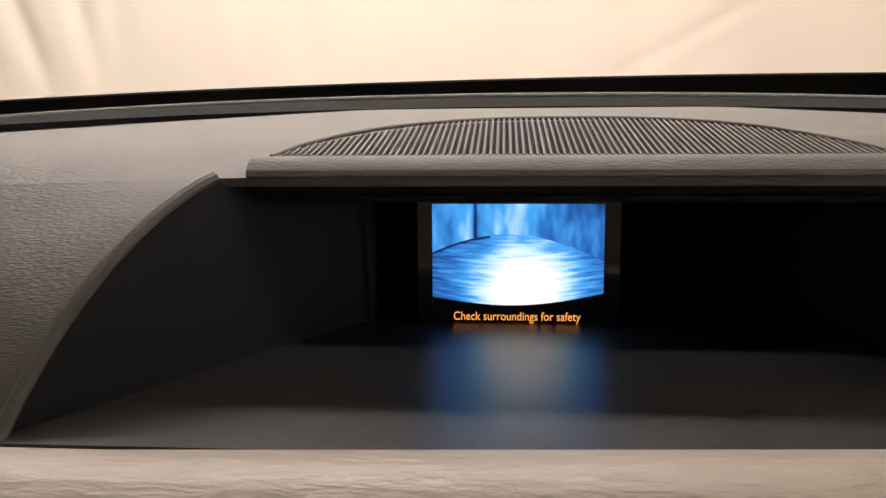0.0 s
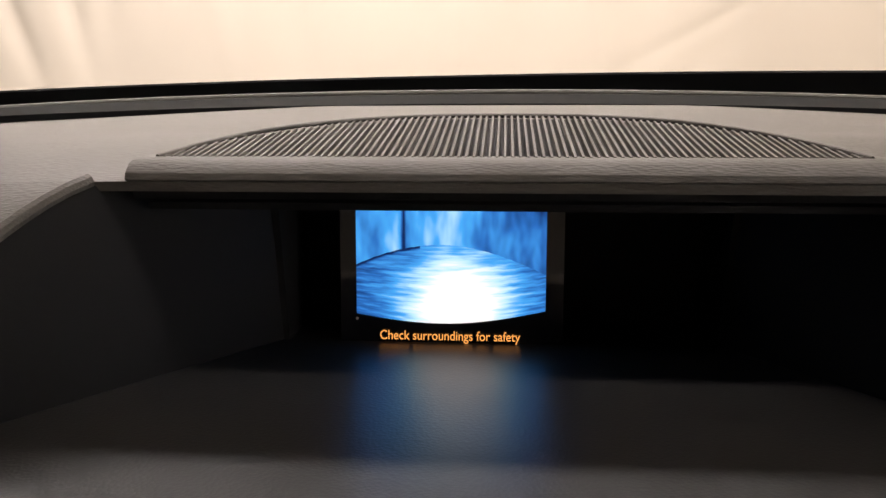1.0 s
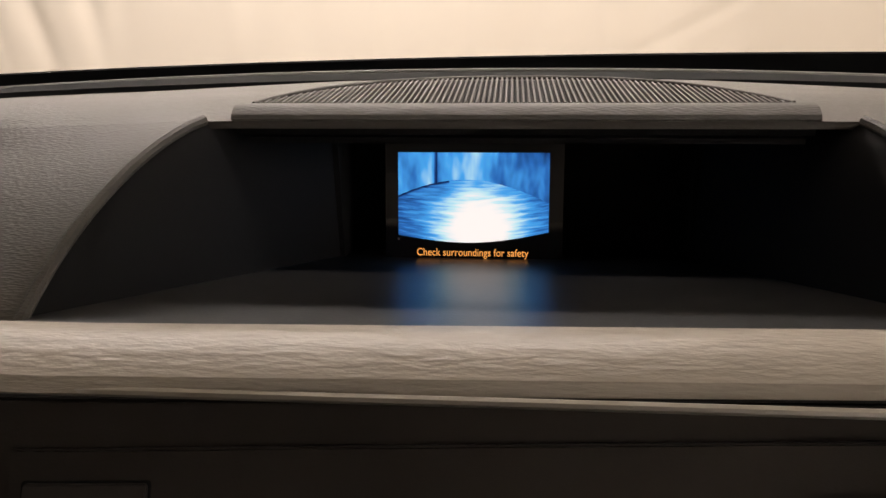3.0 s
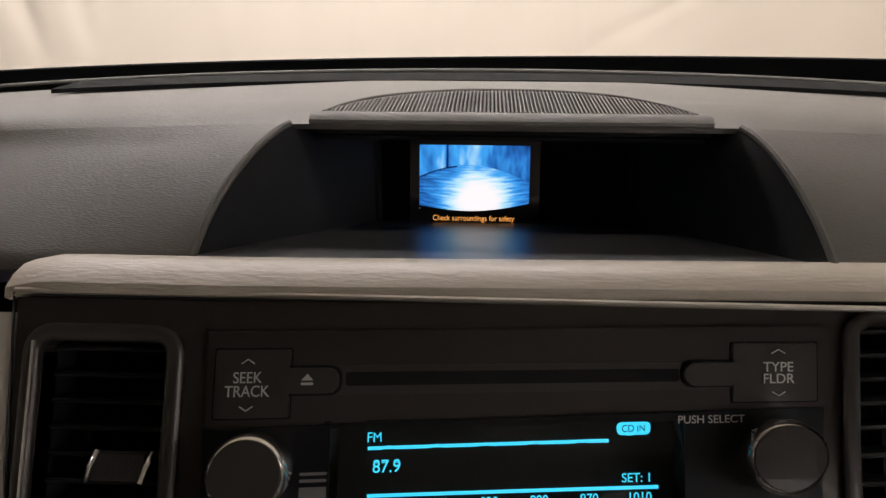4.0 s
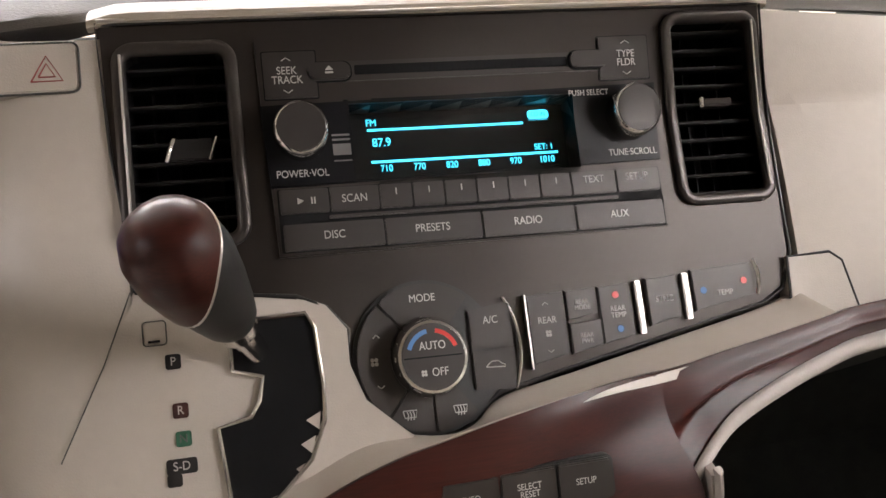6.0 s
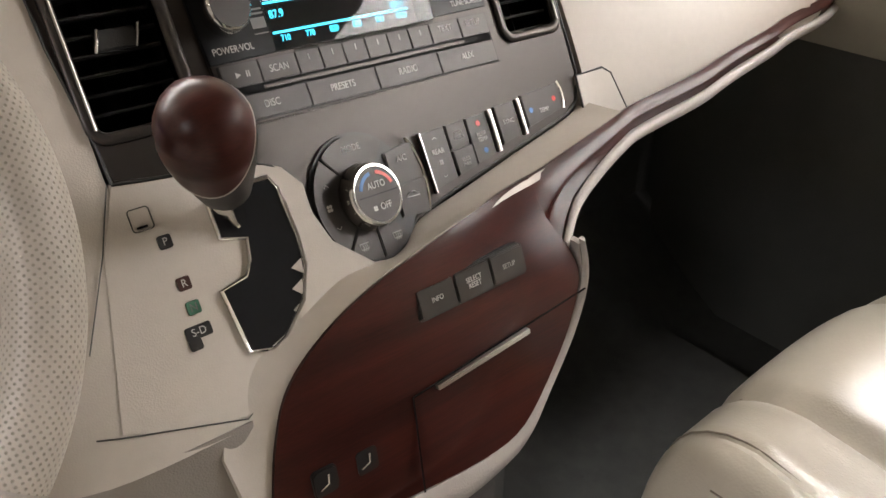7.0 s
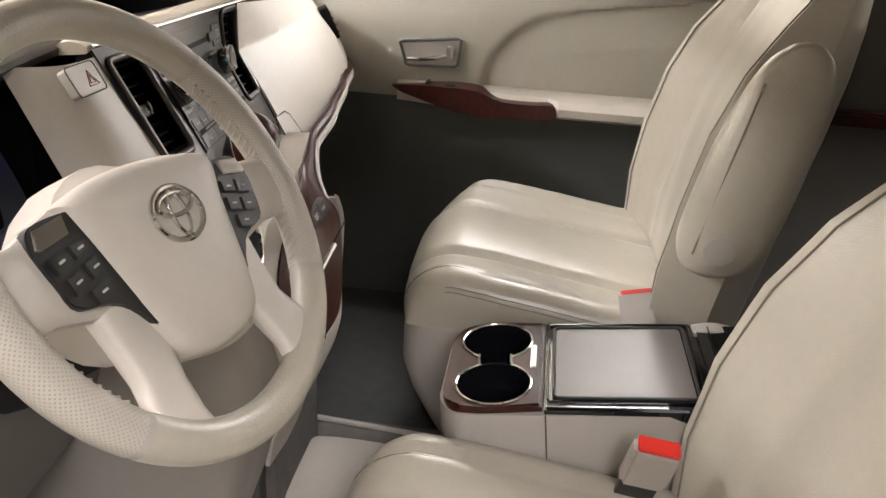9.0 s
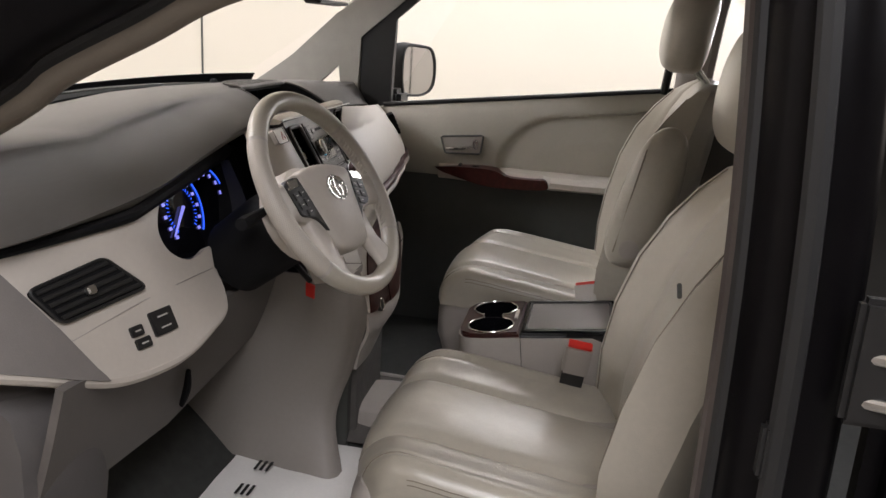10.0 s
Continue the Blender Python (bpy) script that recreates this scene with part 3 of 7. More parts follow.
def display_screen():
    m = frame_of((0.0033, 0.5590, 0.7415), (1, 0, 0), (0, 0.22, 0.97)) @ Matrix.Scale(0.94, 4)
    thing = empty("display_screen", (-0.023, 0.575, 0.70), "lit dashboard display with a blue reversing camera picture", "display")
    housing = part("housing", prism(rrect(-0.067, -0.062, 0.021, 0.010, 0.003), -0.006, -0.0008, m), GLOSS)
    # the picture: a glowing blue-white floor with curtains behind it
    sm = bpy.data.materials.new("reversing_picture")
    sm.use_nodes = True
    nt = sm.node_tree
    n, l = nt.nodes, nt.links
    b = n["Principled BSDF"]
    b.inputs["Base Color"].default_value = (0.01, 0.01, 0.015, 1)
    b.inputs["Roughness"].default_value = 0.25
    tc = n.new("ShaderNodeTexCoord")
    sep = n.new("ShaderNodeSeparateXYZ")
    l.new(tc.outputs["UV"], sep.inputs[0])

    def op(kind, a, bb=None, c=None):
        o = n.new("ShaderNodeMath")
        o.operation = kind
        for i, v in enumerate((a, bb, c)):
            if v is None:
                continue
            if isinstance(v, (int, float)):
                o.inputs[i].default_value = v
            else:
                l.new(v, o.inputs[i])
        return o.outputs[0]

    u, v = sep.outputs["X"], sep.outputs["Y"]
    wv = n.new("ShaderNodeTexNoise")
    mp = n.new("ShaderNodeMapping")
    mp.inputs["Scale"].default_value = (5, 27, 1)
    l.new(tc.outputs["UV"], mp.inputs[0])
    l.new(mp.outputs[0], wv.inputs["Vector"])
    wv.inputs["Scale"].default_value, wv.inputs["Detail"].default_value = 1.0, 4
    cv = n.new("ShaderNodeTexNoise")
    mp2 = n.new("ShaderNodeMapping")
    mp2.inputs["Scale"].default_value = (11, 2.2, 1)
    l.new(tc.outputs["UV"], mp2.inputs[0])
    l.new(mp2.outputs[0], cv.inputs["Vector"])
    cv.inputs["Scale"].default_value, cv.inputs["Detail"].default_value = 1.0, 2
    # horizon bows upward in the middle
    du = op("SUBTRACT", u, 0.45)
    horizon = op("SUBTRACT", 0.70, op("MULTIPLY", op("MULTIPLY", du, du), 1.1))
    above = op("GREATER_THAN", v, horizon)
    gu, gv = op("SUBTRACT", u, 0.54), op("SUBTRACT", v, 0.16)
    glow = op("POWER", 2.718, op("MULTIPLY", op("ADD", op("MULTIPLY", op("MULTIPLY", gu, gu), 11.0), op("MULTIPLY", op("MULTIPLY", gv, gv), 4.5)), -1.0))
    floor_v = op("ADD", op("MULTIPLY", glow, 1.15), op("MULTIPLY", op("SUBTRACT", wv.outputs["Fac"], 0.36), 0.95))
    wu = op("SUBTRACT", u, 0.47)
    wall_glow = op("POWER", 2.718, op("MULTIPLY", op("MULTIPLY", wu, wu), -22.0))
    wall_v = op("ADD", op("ADD", 0.16, op("MULTIPLY", wall_glow, 0.38)), op("MULTIPLY", op("SUBTRACT", cv.outputs["Fac"], 0.5), 0.8))
    # a lighter curtain at one side, with its dark edge
    curtain = op("LESS_THAN", u, 0.25)
    eu = op("SUBTRACT", u, 0.25)
    edge_line = op("POWER", 2.718, op("MULTIPLY", op("MULTIPLY", eu, eu), -9000.0))
    wall_v = op("SUBTRACT", op("ADD", wall_v, op("MULTIPLY", curtain, 0.20)), op("MULTIPLY", edge_line, 0.35))
    gap = op("SUBTRACT", v, horizon)
    foot_line = op("MULTIPLY", op("POWER", 2.718, op("MULTIPLY", op("MULTIPLY", gap, gap), -2600.0)), op("LESS_THAN", u, 0.34))
    floor_v = op("SUBTRACT", floor_v, op("MULTIPLY", foot_line, 0.5))
    val = op("ADD", op("MULTIPLY", above, wall_v), op("MULTIPLY", op("SUBTRACT", 1.0, above), floor_v))
    ramp = n.new("ShaderNodeValToRGB")
    e = ramp.color_ramp.elements
    e[0].position, e[0].color = 0.0, (0.004, 0.02, 0.10, 1)
    e[1].position, e[1].color = 1.0, (1.0, 1.0, 1.0, 1)
    for pos, col in ((0.22, (0.015, 0.15, 0.52, 1)), (0.45, (0.045, 0.40, 0.95, 1)), (0.72, (0.50, 0.86, 1.0, 1))):
        k = e.new(pos)
        k.color = col
    l.new(val, ramp.inputs["Fac"])
    l.new(ramp.outputs["Color"], b.inputs["Emission Color"])
    b.inputs["Emission Strength"].default_value = 1.25
    bm = bmesh.new()
    uvl = bm.loops.layers.uv.new("UVMap")
    low = lambda s: -0.041 - 0.0045 * math.sin(s * math.pi) + 0.002 * s
    cols = [(s / 16) for s in range(17)]
    tops = [bm.verts.new(m @ Vector((-0.0605 + 0.0745 * s, 0.0, 0.0))) for s in cols]
    bots = [bm.verts.new(m @ Vector((-0.0605 + 0.0745 * s, low(s), 0.0))) for s in cols]
    for i in range(16):
        f = bm.faces.new((bots[i], bots[i + 1], tops[i + 1], tops[i]))
        for lp, (a, c) in zip(f.loops, ((cols[i], 0), (cols[i + 1], 0), (cols[i + 1], 1), (cols[i], 1))):
            lp[uvl].uv = (a, c)
    bmesh.ops.solidify(bm, geom=list(bm.faces), thickness=0.0005)
    pic = part("picture", bm, sm, smooth=False)
    words = lettering("Check surroundings for safety", 0.0053, m, ORANGE, -0.0235, -0.0496, wide=0.86, lift=0.0003)
    marks = part("guide_mark", prism(rrect(-0.0608, -0.0435, -0.0598, -0.0425, 0.0003), 0, 0.0004, m), WHITE)
    adopt(thing, housing, pic, words, marks)


display_screen()


# ---- beige pad strip under the pod ----
def pad_strip():
    sec = ((0.407, 0.719), (0.405, 0.7250), (0.399, 0.7290), (0.389, 0.7310), (0.379, 0.7300), (0.3715, 0.7270), (0.3695, 0.7230), (0.373, 0.7200), (0.40, 0.713))
    rings = []
    for i in range(31):
        x = -0.222 + 0.442 * i / 30
        end = max(0.0, (abs(x) - 0.20) / 0.022)
        drop = 0.004 * end * end
        rings.append([Vector((x, y + 0.002 * end, z - drop * (1 if z > 0.718 else 0))) for y, z in sec])
    thing = part("dash_trim_strip", loft(rings), PAD)
    return tagged(thing, "satin beige grained trim strip under the display pod", "dash trim")


pad_strip()
line = part("trim_bead", tube([on_stack(-0.216 + 0.43 * i / 20, 0.1472, 0.002) for i in range(21)], 0.0014, 8), SATIN)
tagged(line, "thin satin metal bead above the radio panel", "trim", kind="structure")


# ---- centre stack panel ----
def stack_panel():
    thing = empty("centre_fascia", (0, 0.3, 0.6), "bronze grey centre panel framing radio, vents and climate controls", "dash panel")
    outer = [(-0.206, -0.012), (-0.118, -0.023), (-0.100, -0.031), (-0.0885, -0.045), (-0.0905, -0.066), (-0.083, -0.087), (-0.064, -0.104), (-0.042, -0.1095), (-0.018, -0.1045), (0.0, -0.090), (0.084, -0.0735), (0.188, -0.053), (0.203, -0.045), (0.2125, -0.022), (0.2125, 0.03), (0.2145, 0.146), (-0.2175, 0.146), (-0.2135, 0.07), (-0.2065, 0.01)]
    plate = part("plate", prism(outer, -0.02, 0.0, STACK, bevel=0.002), BRONZE)
    adopt(thing, plate)
    rim = [on_stack(u, v, 0.0) for u, v in outer]
    adopt(thing, part("shadow_gap", tube(rim + rim[:1], 0.0012, 6), BLACK))
    return plate


CENTRE_PLATE = stack_panel()


def vent(name, u0, u1, v0, v1, r, knob_u, knob_v, flat_knob, deep):
    """A louvred vent in a real recess; deep: how far the slats lie behind the panel."""
    thing = empty(name, on_stack((u0 + u1) / 2, (v0 + v1) / 2), "black louvred air vent with a grey bezel in the dash", "air vent", "centre air vents")
    carve(CENTRE_PLATE, prism(rrect(u0, v0, u1, v1, r), -0.05, 0.02, STACK))
    hole = rrect(u0, v0, u1, v1, r, 6)
    duct = loft([[on_stack(u, v, w) for u, v in hole] for w in (0.0, -0.045)], caps=False)
    duct.faces.new(duct.verts[-len(hole):])
    adopt(thing, part("duct", duct, BLACKER))
    adopt(thing, part("bezel", tube([on_stack(u, v, 0.0008) for u, v in hole + hole[:1]], 0.0042, 12, flat=0.8), BEZEL))
    n = 10
    for i in range(n):
        v = v0 + (v1 - v0) * (i + 0.5) / n
        b = prism([(-0.0075, -0.0006), (0.0075, -0.0011), (0.0083, 0.0), (0.0075, 0.0011), (-0.0075, 0.0006)], 0, u1 - u0 - 0.004)
        m = STACK @ Matrix.Translation((u0 + 0.002, v, -deep - 0.004)) @ Matrix(((0, 0, 1, 0), (0, 1, 0, 0), (1, 0, 0, 0), (0, 0, 0, 1)))
        b.transform(m @ Matrix.Rotation(radians(-8), 4, "Z"))
        adopt(thing, part("slat", b, SLAT))
    for k in range(1, 5):
        u = u0 + (u1 - u0) * k / 5
        adopt(thing, part("vane", prism(rrect(u - 0.0006, v0 + 0.004, u + 0.0006, v1 - 0.004, 0.0004), -deep - 0.026, -deep - 0.013, STACK), BLACKER, smooth=False))
    side_u = u0 + 0.0015 if flat_knob == 0 else u1 - 0.0015
    adopt(thing, part("edge_trim", tube([on_stack(side_u, v0 + 0.006 + (v1 - v0 - 0.01) * i / 8, 0.0042) for i in range(9)], 0.0009, 8), SATIN, label="satin metal edge"))
    top = 0.006 - deep
    if flat_knob == 0:
        tab = part("thumb_tab", prism(rrect(knob_u - 0.0125, knob_v - 0.0065, knob_u + 0.0125, knob_v + 0.0065, 0.001), top - 0.009, top, STACK, bevel=0.0015), BLACK)
        adopt(thing, tab)
        for s in (-1, 1):
            under(part("tab_trim", tube([on_stack(knob_u + s * 0.0125 - 0.002, knob_v - 0.0068, top - 0.0005), on_stack(knob_u + s * 0.0125 + 0.0005, knob_v, top + 0.0008), on_stack(knob_u + s * 0.0125 + 0.003, knob_v + 0.0068, top - 0.0005)], 0.0013, 8), CHROME), tab)
    else:
        tab = part("thumb_tab", prism(rrect(knob_u - 0.012, knob_v - 0.0026, knob_u + 0.012, knob_v + 0.0026, 0.001), top - 0.008, top, STACK, bevel=0.0012), BEZEL)
        adopt(thing, tab)
        under(part("tab_trim", prism(rrect(knob_u - 0.0125, knob_v - 0.0034, knob_u - 0.0095, knob_v + 0.0034, 0.001), top - 0.008, top + 0.0012, STACK, bevel=0.001), CHROME), tab)


vent("air_vent", -0.206, -0.143, 0.013, 0.1295, 0.009, -0.1705, 0.0715, 0, 0.018)
vent("air_vent", 0.1425, 0.206, 0.0165, 0.137, 0.009, 0.180, 0.0825, 1, 0.011)


def radio():
    thing = empty("car_radio", on_stack(0, 0.065), "dark car radio with lit cyan display and two knobs", "car radio")

    def add(*obs):
        adopt(thing, *obs)

    add(part("fascia", prism([(-0.1255, -0.0005), (0.128, 0.0015), (0.1315, 0.134), (-0.1295, 0.132)], 0.0, 0.0022, STACK, bevel=0.0008), BRONZE))
    W = 0.0022

    def key(name, u0, v0, u1, v1, h=0.0012, r=0.0012, material=BUTTON, label=""):
        add(part(name, prism(rrect(u0, v0, u1, v1, r), W - 0.001, W + h, STACK, bevel=0.0005), material, label=label))

    def say(text, size, u, v, material=WHITE, h=W + 0.0014, wide=1.0, name="lettering"):
        add(lettering(text, size, STACK, material, u, v, lift=h, wide=wide, name=name))

    # seek and type keys
    add(part("seek_gap", prism(rrect(-0.1252, 0.0938, -0.0918, 0.1242, 0.0012), W - 0.001, W + 0.0002, STACK), BLACKER))
    add(part("type_gap", prism(rrect(0.0918, 0.0968, 0.1282, 0.1262, 0.0012), W - 0.001, W + 0.0002, STACK), BLACKER))
    key("seek_key", -0.1245, 0.0945, -0.0925, 0.1235)
    key("type_key", 0.0925, 0.0975, 0.1275, 0.1255)
    say("SEEK\nTRACK", 0.0068, -0.1105, 0.1085, wide=0.86)
    say("TYPE\nFLDR", 0.0066, 0.1115, 0.111, wide=0.86)
    for u, v, s in ((-0.1105, 0.1185, 1), (-0.1105, 0.0985, -1), (0.1115, 0.1215, 1), (0.1115, 0.1012, -1)):
        pts = [on_stack(u - 0.0028, v - s * 0.001, W + 0.0015), on_stack(u, v + s * 0.0009, W + 0.0015), on_stack(u + 0.0028, v - s * 0.001, W + 0.0015)]
        add(part("arrow_print", tube(pts, 0.0003, 6), WHITE))
    # disc slot
    key("slot_surround", -0.0985, 0.1035, 0.0995, 0.1165, 0.0006, 0.006)
    add(part("disc_slot", prism(rrect(-0.069, 0.1075, 0.0705, 0.1135, 0.001), W + 0.0004, W + 0.0010, STACK), BLACKER, label="black disc slot"))
    add(part("eject_gap", prism(rrect(-0.0985, 0.1035, -0.0705, 0.1165, 0.005), W, W + 0.0009, STACK), BLACKER))
    add(part("release_gap", prism(rrect(0.071, 0.1045, 0.0995, 0.1175, 0.005), W, W + 0.0009, STACK), BLACKER))
    key("eject_key", -0.0975, 0.1045, -0.0715, 0.1155, 0.0032, 0.005)
    key("release_key", 0.072, 0.1055, 0.0985, 0.1165, 0.0032, 0.005)
    add(part("eject_print", prism([(-0.0873, 0.1102), (-0.0822, 0.1102), (-0.08475, 0.1130)], W + 0.0032, W + 0.0035, STACK), WHITE, smooth=False))
    add(part("eject_print", prism(rrect(-0.0873, 0.1082, -0.0822, 0.1093, 0.0002), W + 0.0032, W + 0.0035, STACK), WHITE, smooth=False))
    # gloss band with the display
    band = [(-0.1265, 0.0405), (0.1285, 0.0440), (0.1305, 0.0945), (-0.1288, 0.0905)]
    glass_band = part("display_glass", prism(band, W - 0.001, W + 0.0012, STACK, bevel=0.0005), DISPLAY_BLACK, label="smooth black display band")
    add(glass_band)
    G = W + 0.0013
    # the lit display lies at the back of a shallow black well behind clear glass
    fascia_ob = next(o for o in thing.children if o.name.startswith("fascia"))
    well = (-0.0745, 0.0425, 0.0725, 0.0895)
    for ob in (CENTRE_PLATE, fascia_ob, glass_band):
        carve(ob, box(well[0], well[1], -0.04, well[2], well[3], 0.02, m=STACK))
    u0, v0, u1, v1 = well
    D = -0.0168
    tray = box(u0 - 0.003, v0 - 0.003, D - 0.003, u1 + 0.003, v1 + 0.003, D - 0.0005, m=STACK)
    for a in ((u0 - 0.003, v0 - 0.003, u0, v1 + 0.003), (u1, v0 - 0.003, u1 + 0.003, v1 + 0.003), (u0, v0 - 0.003, u1, v0), (u0, v1, u1, v1 + 0.003)):
        prism([(a[0], a[1]), (a[2], a[1]), (a[2], a[3]), (a[0], a[3])], D - 0.0005, W, STACK, bm=tray)
    add(part("display_well", tray, BLACKER, smooth=False))
    pane = part("display_pane", prism(rrect(u0, v0, u1, v1, 0.0005), W + 0.0004, W + 0.0010, STACK), CLEAR_PANE, smooth=False)
    pane.visible_shadow = False
    add(pane)

    def lcd(u, v):
        return 1.036 * u + 0.0035, 1.08 * v + 0.0010

    for u0, v0, u1, v1 in ((-0.063, 0.0708, 0.039, 0.0722), (-0.0625, 0.0518, 0.060, 0.0532)):
        add(part("lcd_line", prism(rrect(*lcd(u0, v0), *lcd(u1, v1), 0.0003), D, D + 0.0002, STACK), CYAN, smooth=False))

    def lit(text, size, u, v, wide, material=CYAN, lift=D):
        say(text, size, *lcd(u, v), material, lift, wide, "lcd_text")

    lit("FM", 0.0062, -0.0603, 0.0757, 0.9)
    lit("87.9", 0.0077, -0.0547, 0.0638, 0.95)
    lit("SET: 1", 0.0055, 0.0510, 0.0562, 0.95)
    for i, word in enumerate(("710", "770", "820", "880", "970", "1010")):
        lit(word, 0.0060, -0.0532 + 0.02105 * i, 0.0484, 0.9)
    add(part("lcd_badge", prism(rrect(*lcd(0.0425, 0.0735), *lcd(0.0570, 0.0790), 0.0022), D, D + 0.0002, STACK), CYAN, smooth=False))
    lit("CD IN", 0.0045, 0.0497, 0.0762, 0.85, GLOSS, D + 0.0003)
    for v0, v1 in ((0.0700, 0.0712), (0.0672, 0.0684), (0.0583, 0.0652), (0.0545, 0.0553)):
        add(part("print_bar", prism(rrect(-0.0867, v0, -0.0755, v1, 0.0004), G, G + 0.0002, STACK), mat_grey(), smooth=False))
    say("PUSH SELECT", 0.0052, 0.0835, 0.0895, WHITE, G, 0.9)
    say("POWER·VOL", 0.0063, -0.1065, 0.0482, WHITE, G, 0.9)
    say("TUNE·SCROLL", 0.0061, 0.1095, 0.0500, WHITE, G, 0.86)
    # knobs
    for u, v, name in ((-0.1055, 0.0726, "volume_knob"), (0.1105, 0.0743, "tune_knob")):
        m = STACK @ Matrix.Translation((u, v, G))
        knob = part(name, prism(disc(0, 0, 0.0143), 0.0, 0.0152, m, bevel=0.0014), BUTTON)
        ring = part("ring", loft([[m @ Vector((r * math.cos(2 * math.pi * i / 40), r * math.sin(2 * math.pi * i / 40), z)) for i in range(40)] for r, z in ((0.0168, 0.0), (0.0168, 0.0105), (0.0160, 0.0135), (0.0146, 0.0148), (0.0140, 0.0142), (0.0140, 0.0))], caps=False), CHROME, label="polished chrome ring")
        add(knob)
        ring.parent = knob
        ring.matrix_parent_inverse = knob.matrix_world.inverted()
    # first key row
    add(part("key_bed", prism(rrect(-0.1232, 0.0018, 0.1262, 0.0396, 0.001), W - 0.001, W + 0.00015, STACK), BLACKER))
    us = (-0.1225, -0.0920, -0.0610, -0.0402, -0.0198, 0.0010, 0.0218, 0.0428, 0.0640, 0.0950, 0.1255)
    for i in range(10):
        key("preset_key" if 2 <= i <= 7 else "radio_key", us[i] + 0.0003, 0.0245, us[i + 1] - 0.0003, 0.0392)
    for i in range(6):
        add(part("print_bar", prism(rrect(-0.0508 + 0.0209 * i, 0.0325, -0.0500 + 0.0209 * i, 0.0365, 0.0002), W + 0.0012, W + 0.0014, STACK), WHITE, smooth=False))
    say("SCAN", 0.0068, -0.0765, 0.0318, wide=0.9)
    say("TEXT", 0.0066, 0.0795, 0.0338, wide=0.9)
    say("SETUP", 0.0066, 0.1095, 0.0340, wide=0.86)
    add(part("play_print", prism([(-0.1115, 0.0300), (-0.1075, 0.0320), (-0.1115, 0.0340)], W + 0.0012, W + 0.0014, STACK), WHITE, smooth=False))
    for u in (-0.1032, -0.1014):
        add(part("play_print", prism(rrect(u, 0.0300, u + 0.0009, 0.0340, 0.0002), W + 0.0012, W + 0.0014, STACK), WHITE, smooth=False))
    # slit and second row
    add(part("slit", prism(rrect(-0.1095, 0.0193, 0.1130, 0.0243, 0.0024), W + 0.0001, W + 0.0006, STACK), BLACKER))
    add(part("slit_bar", prism(rrect(-0.0930, 0.0205, 0.0950, 0.0226, 0.0008), W + 0.0003, W + 0.0018, STACK, bevel=0.0005), BEZEL, label="satin bronze bar"))
    us = (-0.1220, -0.0600, 0.0020, 0.0642, 0.1255)
    for i in range(4):
        key("mode_key", us[i] + 0.0004, 0.0026, us[i + 1] - 0.0004, 0.0184)
    for word, u in (("DISC", -0.0910), ("PRESETS", -0.0300), ("RADIO", 0.0320), ("AUX", 0.0940)):
        say(word, 0.0068, u, 0.0108, wide=0.9)


GREY_PRINT = []


def mat_grey():
    if not GREY_PRINT:
        GREY_PRINT.append(mat("dim_grey_print", (0.12, 0.115, 0.11), 0.5, var=0.0))
    return GREY_PRINT[0]


radio()


